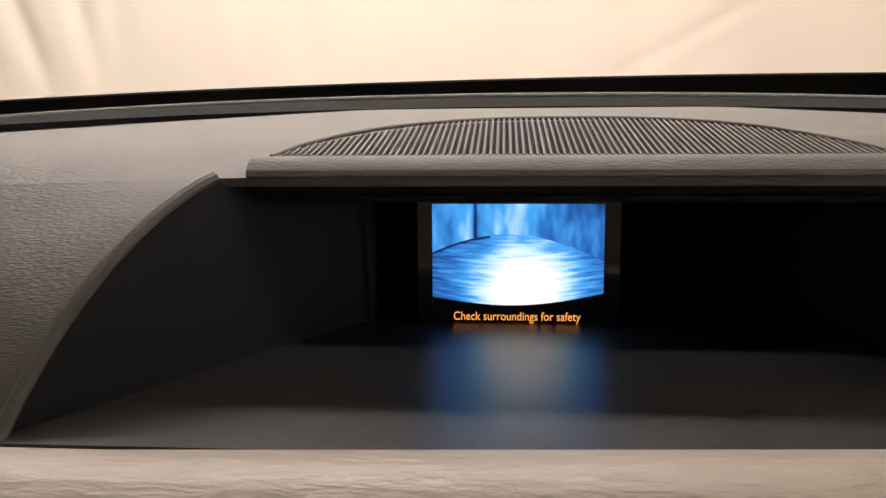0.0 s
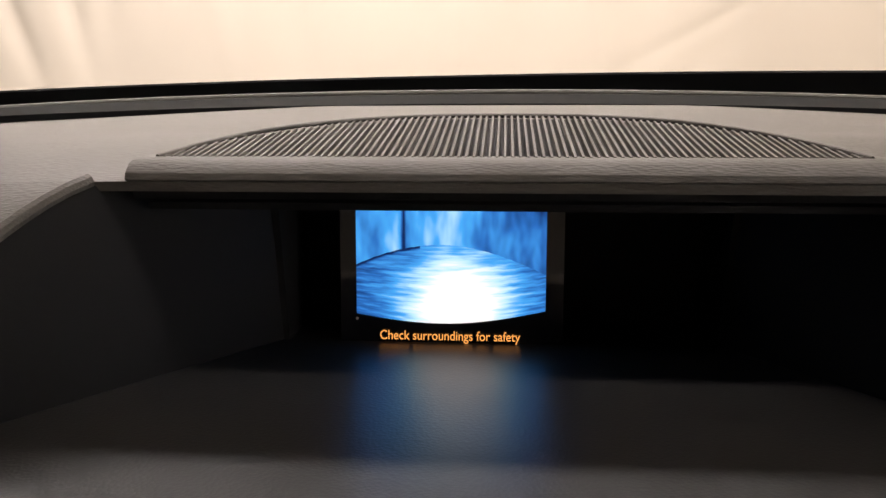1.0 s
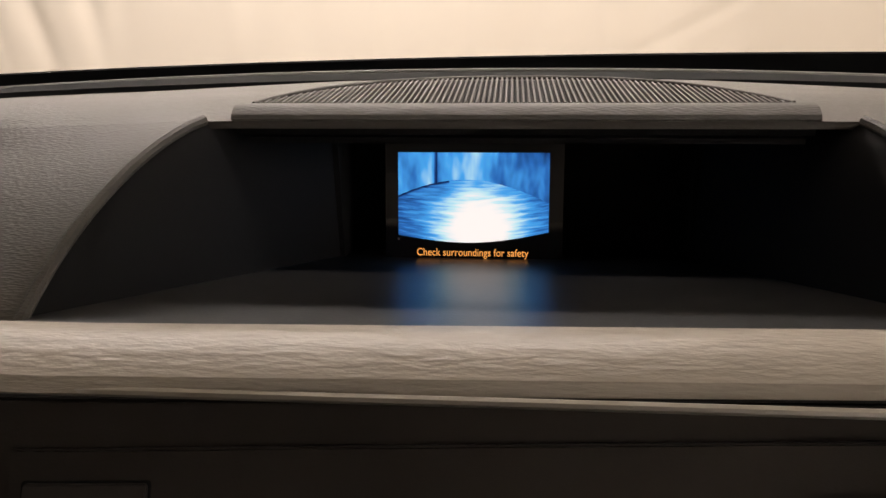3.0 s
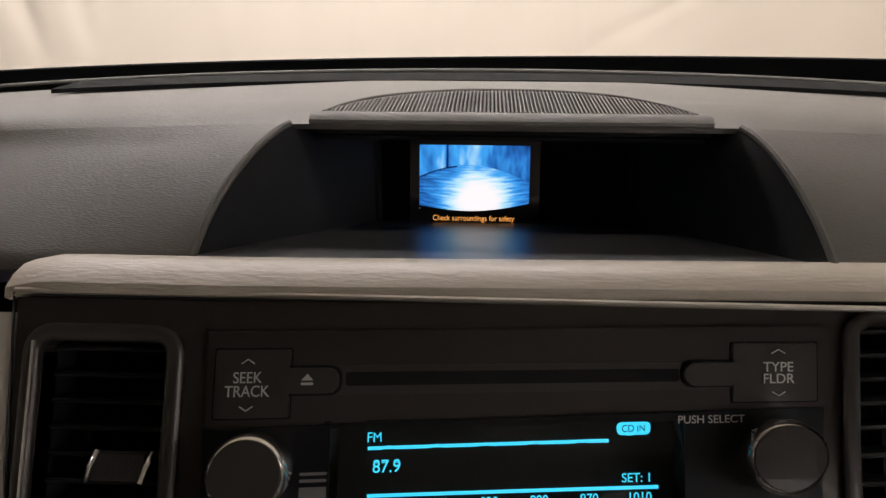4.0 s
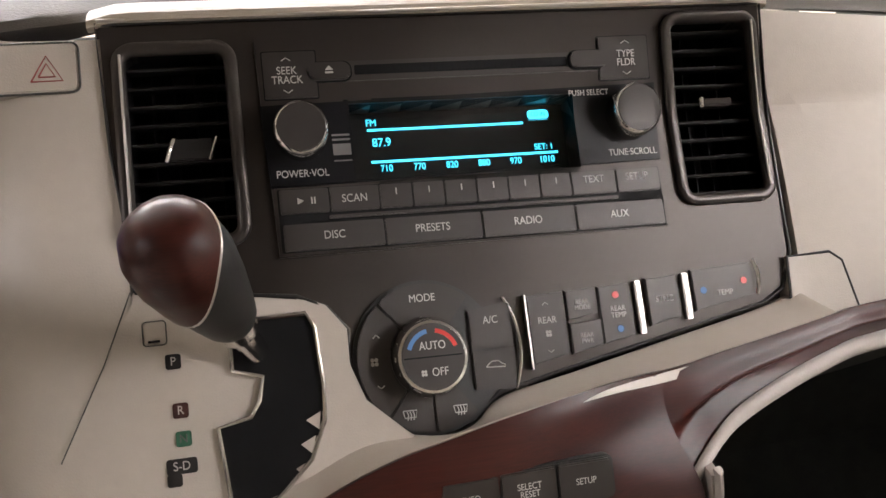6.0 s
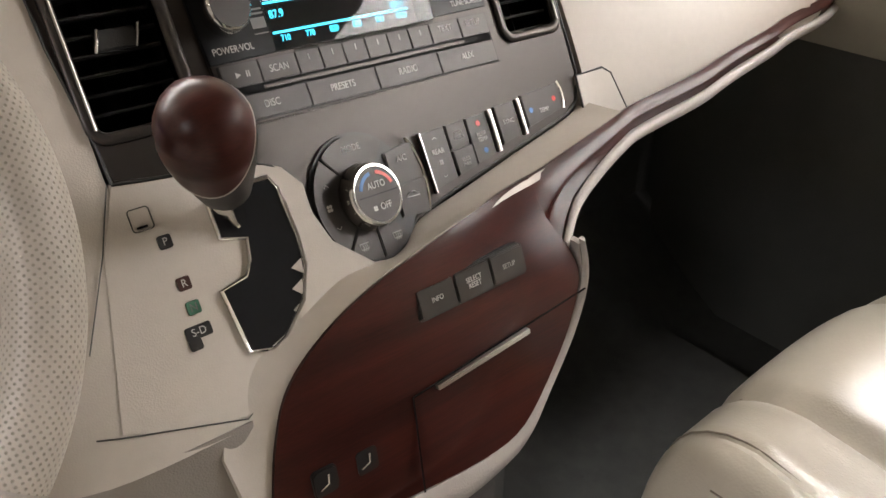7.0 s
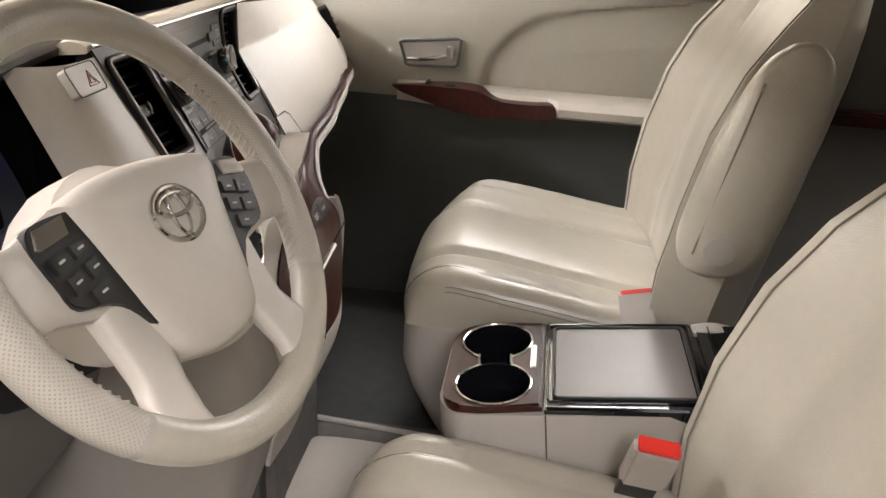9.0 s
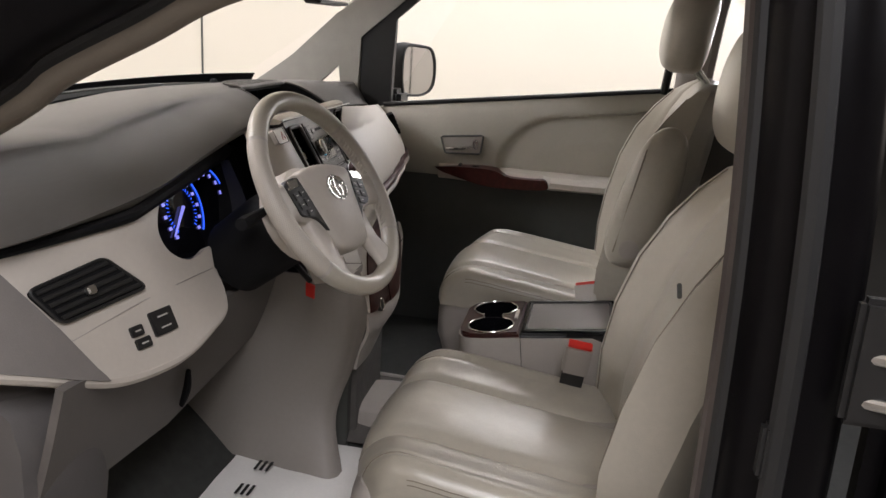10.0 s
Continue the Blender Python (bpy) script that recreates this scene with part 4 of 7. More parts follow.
def climate():
    cu, cv = -0.0425, -0.0655
    thing = empty("climate_control", on_stack(cu, cv), "bronze climate control panel with chrome dial and buttons", "climate control")

    def add(*obs):
        adopt(thing, *obs)

    def say(text, size, u, v, wide=0.9, material=WHITE, lift=0.0052):
        add(lettering(text, size, STACK, material, u, v, lift=lift, wide=wide))

    add(part("dial_base", prism(disc(cu, cv, 0.0455, 60), 0.0, 0.0022, STACK, bevel=0.001), BLACK))
    for a0, a1, r1 in ((50, 130, 0.0432), (131.5, 229, 0.0432), (230.5, 269.2, 0.0432), (270.8, 309, 0.0432)):
        add(part("dial_key", prism(sector(cu, cv, 0.0235, r1, a0, a1, 12), 0.001, 0.0048, STACK, bevel=0.0009), BUTTON))
    for v0, v1 in ((cv - 0.024, cv + 0.0005), (cv + 0.0015, cv + 0.0285)):
        add(part("side_key", prism([(cu + 0.027, v0 if v0 > cv else v0 + 0.002), (cu + 0.054, v0 if v0 > cv else v0), (cu + 0.0545, v1), (cu + 0.027, v1 - (0.004 if v0 > cv else 0))], 0.0, 0.0046, STACK, bevel=0.0009), BUTTON))
    knob_m = STACK @ Matrix.Translation((cu, cv, 0.002))
    knob = part("temperature_dial", prism(disc(0, 0, 0.0188, 48), 0, 0.0200, knob_m, bevel=0.0012), BUTTON)
    ring = part("ring", loft([[knob_m @ Vector((r * math.cos(2 * math.pi * i / 56), r * math.sin(2 * math.pi * i / 56), z)) for i in range(56)] for r, z in ((0.0232, 0.0), (0.0232, 0.010), (0.0220, 0.0165), (0.0205, 0.0195), (0.0190, 0.0196), (0.0187, 0.018))], caps=False), CHROME, label="polished chrome ring")
    add(knob)
    ring.parent = knob
    ring.matrix_parent_inverse = knob.matrix_world.inverted()
    T = 0.0222
    add(part("cold_mark", prism(sector(cu, cv, 0.0135, 0.0160, 100, 160, 10), T, T + 0.0003, STACK), BLUE, smooth=False))
    add(part("hot_mark", prism(sector(cu, cv, 0.0135, 0.0160, 20, 80, 10), T, T + 0.0003, STACK), RED, smooth=False))
    add(part("dial_split", prism(rrect(cu - 0.0175, cv - 0.0004, cu + 0.0175, cv + 0.0004, 0.0002), T, T + 0.0002, STACK), BLACKER, smooth=False))
    say("AUTO", 0.0066, cu, cv + 0.0062, 0.86, lift=T + 0.0004)
    say("OFF", 0.0066, cu + 0.003, cv - 0.0088, 0.86, lift=T + 0.0004)
    for k in range(4):
        a = radians(45 + 90 * k)
        add(part("fan_print", prism(disc(cu - 0.0065 + 0.0012 * math.cos(a), cv - 0.0088 + 0.0012 * math.sin(a), 0.0009, 10), T + 0.0003, T + 0.0005, STACK), WHITE, smooth=False))
    say("MODE", 0.0064, cu, cv + 0.0345)
    say("A/C", 0.0064, cu + 0.0410, cv + 0.0180)
    # small pictograms as line drawings
    def stroke(points, w=0.00035, lift=0.0052):
        add(part("pictogram", tube([on_stack(u, v, lift) for u, v in points], w, 6), WHITE))
    for s in (1, -1):
        c = (cu - 0.0305, cv + 0.0145 * s)
        stroke([(c[0] - 0.002, c[1] - 0.0008 * s), (c[0], c[1] + 0.0009 * s), (c[0] + 0.002, c[1] - 0.0008 * s)])
    for k in range(4):
        a = radians(45 + 90 * k)
        add(part("pictogram", prism(disc(cu - 0.0330 + 0.0017 * math.cos(a), cv + 0.0017 * math.sin(a), 0.0012, 10), 0.0048, 0.0051, STACK), WHITE, smooth=False))
    for uu in (cu - 0.0150, cu + 0.0160):
        vv = cv - 0.0320
        stroke([(uu - 0.0042, vv + 0.0025), (uu - 0.0034, vv - 0.0015), (uu + 0.0034, vv - 0.0015), (uu + 0.0042, vv + 0.0025), (uu - 0.0042, vv + 0.0025)])
        for k in (-0.0018, 0.0, 0.0018):
            stroke([(uu + k, vv - 0.0030), (uu + k + 0.0006, vv), (uu + k, vv + 0.0020)])
    c = (cu + 0.0410, cv - 0.0085)
    stroke([(c[0] - 0.006, c[1] - 0.001), (c[0] - 0.0045, c[1] + 0.0005), (c[0] - 0.002, c[1] + 0.0022), (c[0] + 0.002, c[1] + 0.0022), (c[0] + 0.0040, c[1] + 0.0005), (c[0] + 0.006, c[1] - 0.0002), (c[0] + 0.006, c[1] - 0.0016), (c[0] - 0.006, c[1] - 0.001)])
    # chrome arc and bars
    arc = [on_stack(cu + 0.0585 * math.cos(radians(a)), cv + 0.0585 * math.sin(radians(a)) + 0.002, 0.003) for a in range(-26, 33, 4)]
    add(part("chrome_arc", tube(arc, 0.0014, 8), CHROME))
    keys = ((0.0235, -0.0770, 0.0480, -0.0350), (0.0495, -0.0530, 0.0700, -0.0342), (0.0500, -0.0728, 0.0712, -0.0540), (0.0715, -0.0690, 0.0935, -0.0335), (0.1045, -0.0610, 0.1270, -0.0312), (0.1370, -0.0548, 0.1800, -0.0285))
    for u0, v0, u1, v1 in keys:
        add(part("rear_key", prism([(u0, v0), (u1, v0 + (u1 - u0) * 0.17), (u1, v1 + (u1 - u0) * 0.05), (u0, v1)], 0.0, 0.0032, STACK, bevel=0.0007), BUTTON))
    for u, v0, v1, w in ((0.0225, -0.0795, -0.0345, 0.0010), (0.0985, -0.0650, -0.0320, 0.0034), (0.1318, -0.0590, -0.0300, 0.0034)):
        add(part("chrome_bar", prism(rrect(u - w * 0.6, v0, u + w * 0.6, v1, 0.0009), 0.0, 0.0046, STACK, bevel=0.0008), SATIN))
    arc = [on_stack(0.1815 + 0.003 * math.sin(math.pi * i / 8), -0.0475 + 0.0225 * i / 8, 0.0035) for i in range(9)]
    add(part("chrome_arc", tube(arc, 0.0013, 8), CHROME))
    L = 0.0036
    say("REAR", 0.0058, 0.0355, -0.0510, lift=L)
    say("REAR\nMODE", 0.0042, 0.0598, -0.0435, lift=L)
    say("REAR\nPWR", 0.0042, 0.0603, -0.0640, lift=L)
    say("REAR\nTEMP", 0.0048, 0.0833, -0.0500, lift=L)
    say("SYNC", 0.0055, 0.1160, -0.0448, lift=L)
    say("TEMP", 0.0052, 0.1590, -0.0445, lift=L)
    for s, v in ((1, -0.0410), (-1, -0.0695)):
        add(part("pictogram", tube([on_stack(0.0335, v - s * 0.0006, L), on_stack(0.0355, v + s * 0.0008, L), on_stack(0.0375, v - s * 0.0006, L)], 0.0003, 6), WHITE))
    for k in range(4):
        a = radians(45 + 90 * k)
        add(part("pictogram", prism(disc(0.0355 + 0.0014 * math.cos(a), -0.0590 + 0.0014 * math.sin(a), 0.001, 10), 0.0032, 0.0035, STACK), WHITE, smooth=False))
    for u, v, mm in ((0.0830, -0.0395, RED), (0.0835, -0.0605, BLUE), (0.1440, -0.0420, BLUE), (0.1735, -0.0380, RED)):
        add(part("temperature_mark", prism(disc(u, v, 0.0022, 14), 0.003, 0.0035, STACK), mm, smooth=False))


climate()


def hazard():
    m = STACK @ Matrix.Translation((0, 0, 0.0008))
    thing = empty("hazard_switch", on_stack(-0.244, 0.12), "beige hazard switch with a red triangle", "switch")
    adopt(thing, part("switch_face", prism(rrect(-0.275, 0.1065, -0.2275, 0.1355, 0.004), -0.010, 0.0, m, bevel=0.0012), BEIGE))
    outline = rrect(-0.2755, 0.1060, -0.2270, 0.1360, 0.0045)
    adopt(thing, part("switch_gap", tube([m @ Vector((u, v, -0.0002)) for u, v in outline + outline[:1]], 0.0007, 6), CHARCOAL))
    tri_o, tri_i = [(-0.2530, 0.1130), (-0.2360, 0.1130), (-0.2445, 0.1280)], [(-0.2490, 0.1155), (-0.2400, 0.1155), (-0.2445, 0.1235)]
    for t in (tri_o, tri_i):
        adopt(thing, part("triangle_print", tube([m @ Vector((u, v, 0.0002)) for u, v in t + t[:1]], 0.0005, 6), DIM_RED))


hazard()


bend(*[ob for ob in bpy.data.objects if ob.parent is None and ob.name.split(".")[0] in ("centre_fascia", "air_vent", "car_radio", "climate_control", "dash_trim_strip")])


# ---- shift panel, gate and lever ----
def shift_panel():
    thing = empty("gear_selector", on_stack(-0.15, -0.08), "beige shift panel with chrome-edged gate and gear marks", "shift panel")
    outer = [(-0.250, -0.150), (-0.178, -0.172), (-0.150, -0.155), (-0.125, -0.140), (-0.085, -0.122), (-0.0565, -0.1125), (-0.066, -0.104), (-0.085, -0.088), (-0.0925, -0.066), (-0.0905, -0.045), (-0.1015, -0.030), (-0.118, -0.022), (-0.207, -0.011), (-0.225, -0.05)]
    gate = [(-0.157, -0.040), (-0.152, -0.0335), (-0.114, -0.0335), (-0.1095, -0.042), (-0.1075, -0.075), (-0.1085, -0.095), (-0.118, -0.116), (-0.138, -0.1345), (-0.1475, -0.138), (-0.163, -0.1335), (-0.167, -0.092), (-0.149, -0.0885), (-0.1435, -0.080), (-0.1405, -0.0665), (-0.157, -0.0615)]
    adopt(thing, part("plate", prism(outer, -0.012, -0.0005, STACK, bevel=0.0015), BEIGE))
    adopt(thing, part("gate_well", prism(gate, -0.0004, 0.0006, STACK), BLACKER, label="black slotted gate"))
    adopt(thing, part("gate_rim", tube([on_stack(u, v, 0.0008) for u, v in gate + gate[:1]], 0.0016, 8), CHROME, label="chrome gate edge"))
    for k in range(3):
        v = -0.090 - 0.013 * k
        adopt(thing, part("gate_notch", prism([(-0.1105 - 0.004 * k, v), (-0.119 - 0.004 * k, v - 0.004), (-0.112 - 0.005 * k, v - 0.010)], 0.0004, 0.0014, STACK), BEIGE))
    tiles = (("P", -0.1885, -0.0525, BLACK, WHITE), ("R", -0.1865, -0.0797, mat("dark_red_tile", (0.05, 0.014, 0.01), 0.4, var=0.0), WHITE), ("N", -0.1860, -0.0952, GREENP, mat_grey()), ("S-D", -0.188, -0.1098, BLACK, WHITE))
    for word, u, v, tile, ink in tiles:
        w = 0.0042 if len(word) == 1 else 0.0082
        adopt(thing, part("gear_tile", prism(rrect(u - w, v - 0.0042, u + w, v + 0.0042, 0.0015), -0.0006, 0.0005, STACK, bevel=0.0003), tile))
        adopt(thing, lettering(word, 0.0068, STACK, ink, u, v, lift=0.0006, wide=0.9, name="gear_letter"))
    adopt(thing, part("gear_tile", prism(rrect(-0.1962, -0.1205, -0.1882, -0.1135, 0.0015), -0.0006, 0.0004, STACK), BLACK))
    lid = rrect(-0.2035, -0.0425, -0.1910, -0.0290, 0.002)
    adopt(thing, part("release_cover", tube([on_stack(u, v, 0.0) for u, v in lid + lid[:1]], 0.0004, 6), CHARCOAL))
    adopt(thing, part("release_slot", prism(rrect(-0.2010, -0.0410, -0.1945, -0.0396, 0.0005), -0.0004, 0.0003, STACK), BLACKER))
    adopt(thing, part("panel_seam", tube([on_stack(-0.2085, -0.0115, 0.0), on_stack(-0.2245, -0.05, 0.0), on_stack(-0.2495, -0.10, 0.0)], 0.0004, 6), CHARCOAL))
    adopt(thing, part("panel_seam", tube([on_stack(-0.262, -0.146, -0.0008), on_stack(-0.250, -0.1503, -0.0004), on_stack(-0.178, -0.1723, -0.0004), on_stack(-0.166, -0.166, -0.0004)], 0.0005, 6), CHARCOAL))


shift_panel()


def shift_lever():
    base, top = Vector((-0.149, 0.264, 0.566)), Vector((-0.178, 0.218, 0.650))
    thing = empty("shift_lever", base, "shift lever with glossy wood and black leather knob", "shift lever")
    d = (top - base).normalized()
    m = Matrix.Translation(base) @ d.to_track_quat("Z", "Y").to_matrix().to_4x4()
    adopt(thing, part("shaft", tube([base - d * 0.02, base + d * 0.035], 0.0075, 12), CHROME))
    # knob: black leather core, wood shell towards the driver
    def ring(z, rx, ry, cx=0.0, cy=0.0, n=40):
        return [m @ Vector((cx + rx * math.cos(2 * math.pi * i / n), cy + ry * math.sin(2 * math.pi * i / n), z)) for i in range(n)]
    prof = ((0.012, 0.012, 0.012), (0.018, 0.0155, 0.0150), (0.030, 0.0185, 0.0180), (0.050, 0.0225, 0.0220), (0.070, 0.0250, 0.0245), (0.085, 0.0240, 0.0235), (0.096, 0.0195, 0.0195), (0.102, 0.0115, 0.0115), (0.1035, 0.004, 0.004))
    adopt(thing, part("knob_core", loft([ring(z, a, b) for z, a, b in prof]), BLACK, label="black leather knob"))
    # wood inlay: the part of the knob that faces the driver, bounded by one smooth line
    view = Vector((-0.58, -0.78, 0.24)).normalized()
    heart = base + d * 0.066
    back = m.inverted()

    def wide_at(z):
        for (z0, a0, _), (z1, a1, _) in zip(prof, prof[1:]):
            if z0 <= z <= z1:
                return a0 + (a1 - a0) * (z - z0) / (z1 - z0)
        return 0.0

    side_a = view.cross(d).normalized()
    side_b = side_a.cross(view)

    def shell(s, t):
        th = 2 * math.pi * s
        rho = radians(76) * t * (1 - 0.12 * math.cos(2 * th))
        way = view * math.cos(rho) + (side_a * math.cos(th) + side_b * math.sin(th)) * math.sin(rho)
        lo, hi = 0.0, 0.09
        for _ in range(24):
            mid = (lo + hi) / 2
            p = back @ (heart + way * mid)
            if math.hypot(p.x, p.y) < wide_at(p.z):
                lo = mid
            else:
                hi = mid
        return heart + way * (lo + 0.0014)
    inlay = bmesh.new()
    rings = [[inlay.verts.new(shell(i / 48, j / 14)) for i in range(48)] for j in range(1, 15)]
    tip = inlay.verts.new(shell(0, 0))
    for i in range(48):
        inlay.faces.new((tip, rings[0][i], rings[0][(i + 1) % 48]))
    for a, b in zip(rings, rings[1:]):
        for i in range(48):
            inlay.faces.new((a[i], b[i], b[(i + 1) % 48], a[(i + 1) % 48]))
    adopt(thing, part("wood_inlay", thicken(inlay, 0.001), WOOD, label="glossy red-brown wood inlay"))
    adopt(thing, part("inlay_trim", tube([shell(i / 48, 1.02) - (shell(i / 48, 1.02) - heart).normalized() * 0.0008 for i in range(49)], 0.0011, 8), SATIN, label="satin metal line round the inlay"))
    adopt(thing, part("collar", tube([base + d * 0.004, base + d * 0.022], [0.011, 0.0125], 16), CHROME))


shift_lever()


# ---- lower dashboard ----
def plane_y(z):
    return 0.2997 + 0.575 * (z - 0.5943)


lower_dash = empty("lower_dashboard", (0, 0.45, 0.4), "beige lower dashboard around the centre stack", "dashboard")


def passenger_face():
    def fn(s, t):
        x = 0.2165 + 0.520 * s
        top, low = 0.716 - 0.040 * s, 0.528
        z = low + (top - low) * t
        bulge = 0.012 * math.sin(math.pi * t)
        y = plane_y(z) + 0.30 * (x - 0.21) ** 2 + 0.01 * t * t - bulge * (0.4 + s)
        return Vector((x, y, z))
    face = part("passenger_face", sheet(fn, 30, 24, 0.012), BEIGE)
    adopt(lower_dash, face)
    # pocket lid beside the stack
    lid = [(0.2075, -0.0255), (0.2035, -0.080), (0.254, -0.070), (0.246, -0.0315), (0.238, -0.0252)]
    m = STACK @ Matrix.Translation((0, 0, 0.0015))
    cover = part("pocket_lid", prism(lid, -0.01, 0.0025, m, bevel=0.001), BEIGE, label="small beige pocket lid")
    gap = part("pocket_gap", tube([m @ Vector((u, v, 0.0018)) for u, v in lid[2:] + lid[:2]], 0.0010, 6), BLACK)
    adopt(lower_dash, cover, gap)
    bend(face, cover, gap)


passenger_face()


TRIM = frame_of((0, 0.199, 0.41), (1, 0, 0), (0, 0.2, 0.98))


def TRIM_AT(u, v, w=0.0):
    return TRIM @ Vector((u, v, w))


def strip_y(x, z):
    """The face of the wood strip that sweeps out to the door."""
    deep = (0.0, 0.043, 0.030, 0.016, 0.0)
    at = min(3.999, max(0.0, x / 0.26 if x < 0.26 else 1 + (x - 0.26) / 0.14))
    i = int(at)
    f = (at - i) ** 2 * (3 - 2 * (at - i)) if i else at
    return plane_y(z) - 0.012 + 0.30 * max(0.0, x - 0.21) ** 2 + deep[i] + (deep[i + 1] - deep[i]) * f


def wood_point(u, v, w=0.0):
    """A point of the wood panel; towards its upper corner it leans back into the strip."""
    p = TRIM_AT(u, v, w)
    a, b = min(1.0, max(0.0, (u + 0.06) / 0.178)), min(1.0, max(0.0, (v - 0.015) / 0.07))
    k = a * a * (3 - 2 * a) * b * b * (3 - 2 * b)
    p.y += (strip_y(p.x, p.z) - p.y) * k
    return p


PANEL_TOP = ((-0.188, -0.066), (-0.178, -0.025), (-0.1685, 0.012), (-0.152, 0.048), (-0.120, 0.074), (-0.080, 0.092), (-0.040, 0.102), (0.0, 0.108), (0.05, 0.1080), (0.105, 0.1030))


def beige_band():
    """Beige surround between the bronze panel and the wood trim, and the fill beside them."""
    a = spline([bow(on_stack(u, v, -0.003)) for u, v in ((-0.20, -0.19), (-0.19, -0.165), (-0.178, -0.15), (-0.158, -0.135), (-0.125, -0.126), (-0.090, -0.1085), (-0.064, -0.1075), (-0.042, -0.1130), (-0.018, -0.1080), (0.002, -0.0935), (0.05, -0.0838), (0.12, -0.0697), (0.188, -0.0560), (0.212, -0.046))], 60)
    b = [wood_point(p.x, p.y, -0.003) for p in spline([(u, v, 0) for u, v in PANEL_TOP + ((0.145, 0.1045), (0.195, 0.1080), (0.235, 0.1110), (0.25, 0.1120))], 60)]

    def fn(s, t):
        k = s * 59
        i = min(int(k), 58)
        p, q = a[i].lerp(a[i + 1], k - i), b[i].lerp(b[i + 1], k - i)
        r = p.lerp(q, t)
        r.y -= 0.004 * math.sin(math.pi * t)
        return r
    adopt(lower_dash, part("band", sheet(fn, 90, 8, 0.006), BEIGE))



beige_band()


def fascia_outer():
    # inner column between stack and cluster
    def fn(s, t):
        x = -0.2085 - 0.085 * s - 0.03 * (1 - t) * s + 0.0325 * max(0.0, 1 - t * 8) * (1 - s)
        z = 0.44 + 0.273 * t
        y = plane_y(z) + 0.0012 + 0.05 * s**5
        return Vector((x, y, z))
    adopt(lower_dash, part("inner_column", sheet(fn, 10, 20, 0.01), BEIGE))
    # outer fascia: round the cluster, down to the knee edge and out to the door
    def smooth(pts, n):
        return [(p.x, p.y) for p in spline([(x, z, 0) for x, z in pts], n)]
    inner = smooth(((-0.545, 0.646), (-0.557, 0.629), (-0.586, 0.605), (-0.600, 0.583), (-0.594, 0.558), (-0.563, 0.538), (-0.526, 0.535), (-0.491, 0.540), (-0.481, 0.536), (-0.490, 0.520), (-0.497, 0.505), (-0.498, 0.473), (-0.516, 0.447), (-0.564, 0.436)), 50)
    lower = [(-0.64, 0.428), (-0.70, 0.424), (-0.775, 0.430), (-0.837, 0.452), (-0.88, 0.470), (-0.93, 0.490)]
    upper = [(-0.93, 0.627), (-0.906, 0.628), (-0.849, 0.630), (-0.744, 0.634), (-0.65, 0.640), (-0.603, 0.645)]
    adopt(lower_dash, part("outer_fascia", patch(inner + lower + upper, fascia_y, 0.018, 0.012), BEIGE))
    seam = spline([(x, fascia_y(x, z) - 0.0006, z) for x, z in ((-0.83, 0.494), (-0.76, 0.505), (-0.695, 0.513), (-0.60, 0.514), (-0.502, 0.509))], 30)
    adopt(lower_dash, part("fascia_seam", tube(seam, 0.0008, 6), GREY_BEIGE))
    # separate end piece towards the door, its shade put into a darker taupe
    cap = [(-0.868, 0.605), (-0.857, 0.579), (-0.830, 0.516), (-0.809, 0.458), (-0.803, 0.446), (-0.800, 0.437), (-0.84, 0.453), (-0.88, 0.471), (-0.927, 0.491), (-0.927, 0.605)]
    adopt(lower_dash, part("end_cap", patch(cap[::-1], lambda x, z: fascia_y(x, z) - 0.004, 0.016, 0.006), mat("shaded_taupe_plastic", (0.17, 0.155, 0.142), 0.6, bump=0.2, bscale=700, kind="cells", var=0.08), label="dash end piece by the door, coloured darker for its shade"))
    # rolled lower edge
    edge = spline([(x, fascia_y(x, z) + 0.010, z - 0.004) for x, z in ((-0.497, 0.505), (-0.500, 0.473), (-0.518, 0.447), (-0.564, 0.438), (-0.64, 0.430), (-0.70, 0.426), (-0.775, 0.432), (-0.837, 0.454), (-0.88, 0.472), (-0.93, 0.492))], 50)
    adopt(lower_dash, part("fascia_edge", tube(edge, 0.011, 10), BEIGE))
    # black tube standing for the shade under the pad, thickening into the cluster's hood
    brow = []
    for k in range(41):
        x = -0.90 + 0.60 * k / 40
        under_z = 0.683 - 0.052 * min(1.0, max(0.0, (-0.245 - x) / 0.40)) - 0.012 * max(0.0, (-0.645 - x) / 0.25)
        brow.append(Vector((x, fascia_y(x, under_z) - 0.0075, under_z - 0.006)))
    adopt(lower_dash, part("brow", tube(brow, [0.0075 + 0.0075 * min(1.0, max(0.0, (p.x + 0.80) / 0.35)) for p in brow], 10), BLACKER, label="black strip standing for the shade under the dash pad"))

    # knee panel, its lower edge rising towards the centre
    def knee(s, t):
        x = -0.245 - 0.625 * s
        low = 0.300 - 0.058 * min(1.0, s / 0.5)
        return Vector((x, 0.345 + 0.062 * t + 0.015 * math.sin(s * math.pi) + 0.05 * s * s, 0.450 + (low - 0.450) * t - 0.010 * math.sin(math.pi * t)))
    # the shade below the fascia is put into this panel's dark tone
    adopt(lower_dash, part("knee_panel", sheet(knee, 24, 16, 0.012), SHADED_LOWER_TRIM, label="knee panel toned dark for the shade under the dash"))
    lever = [knee(0.50, 0.45) + Vector((0, -0.006, 0)), knee(0.505, 0.60) + Vector((0, -0.014, 0)), knee(0.50, 0.78) + Vector((0, -0.012, 0))]
    adopt(lower_dash, part("bonnet_lever", tube(spline(lever, 10), [0.006 + 0.004 * math.sin(math.pi * i / 9) for i in range(10)], 10, flat=0.6), BLACKER, label="black bonnet release lever"))
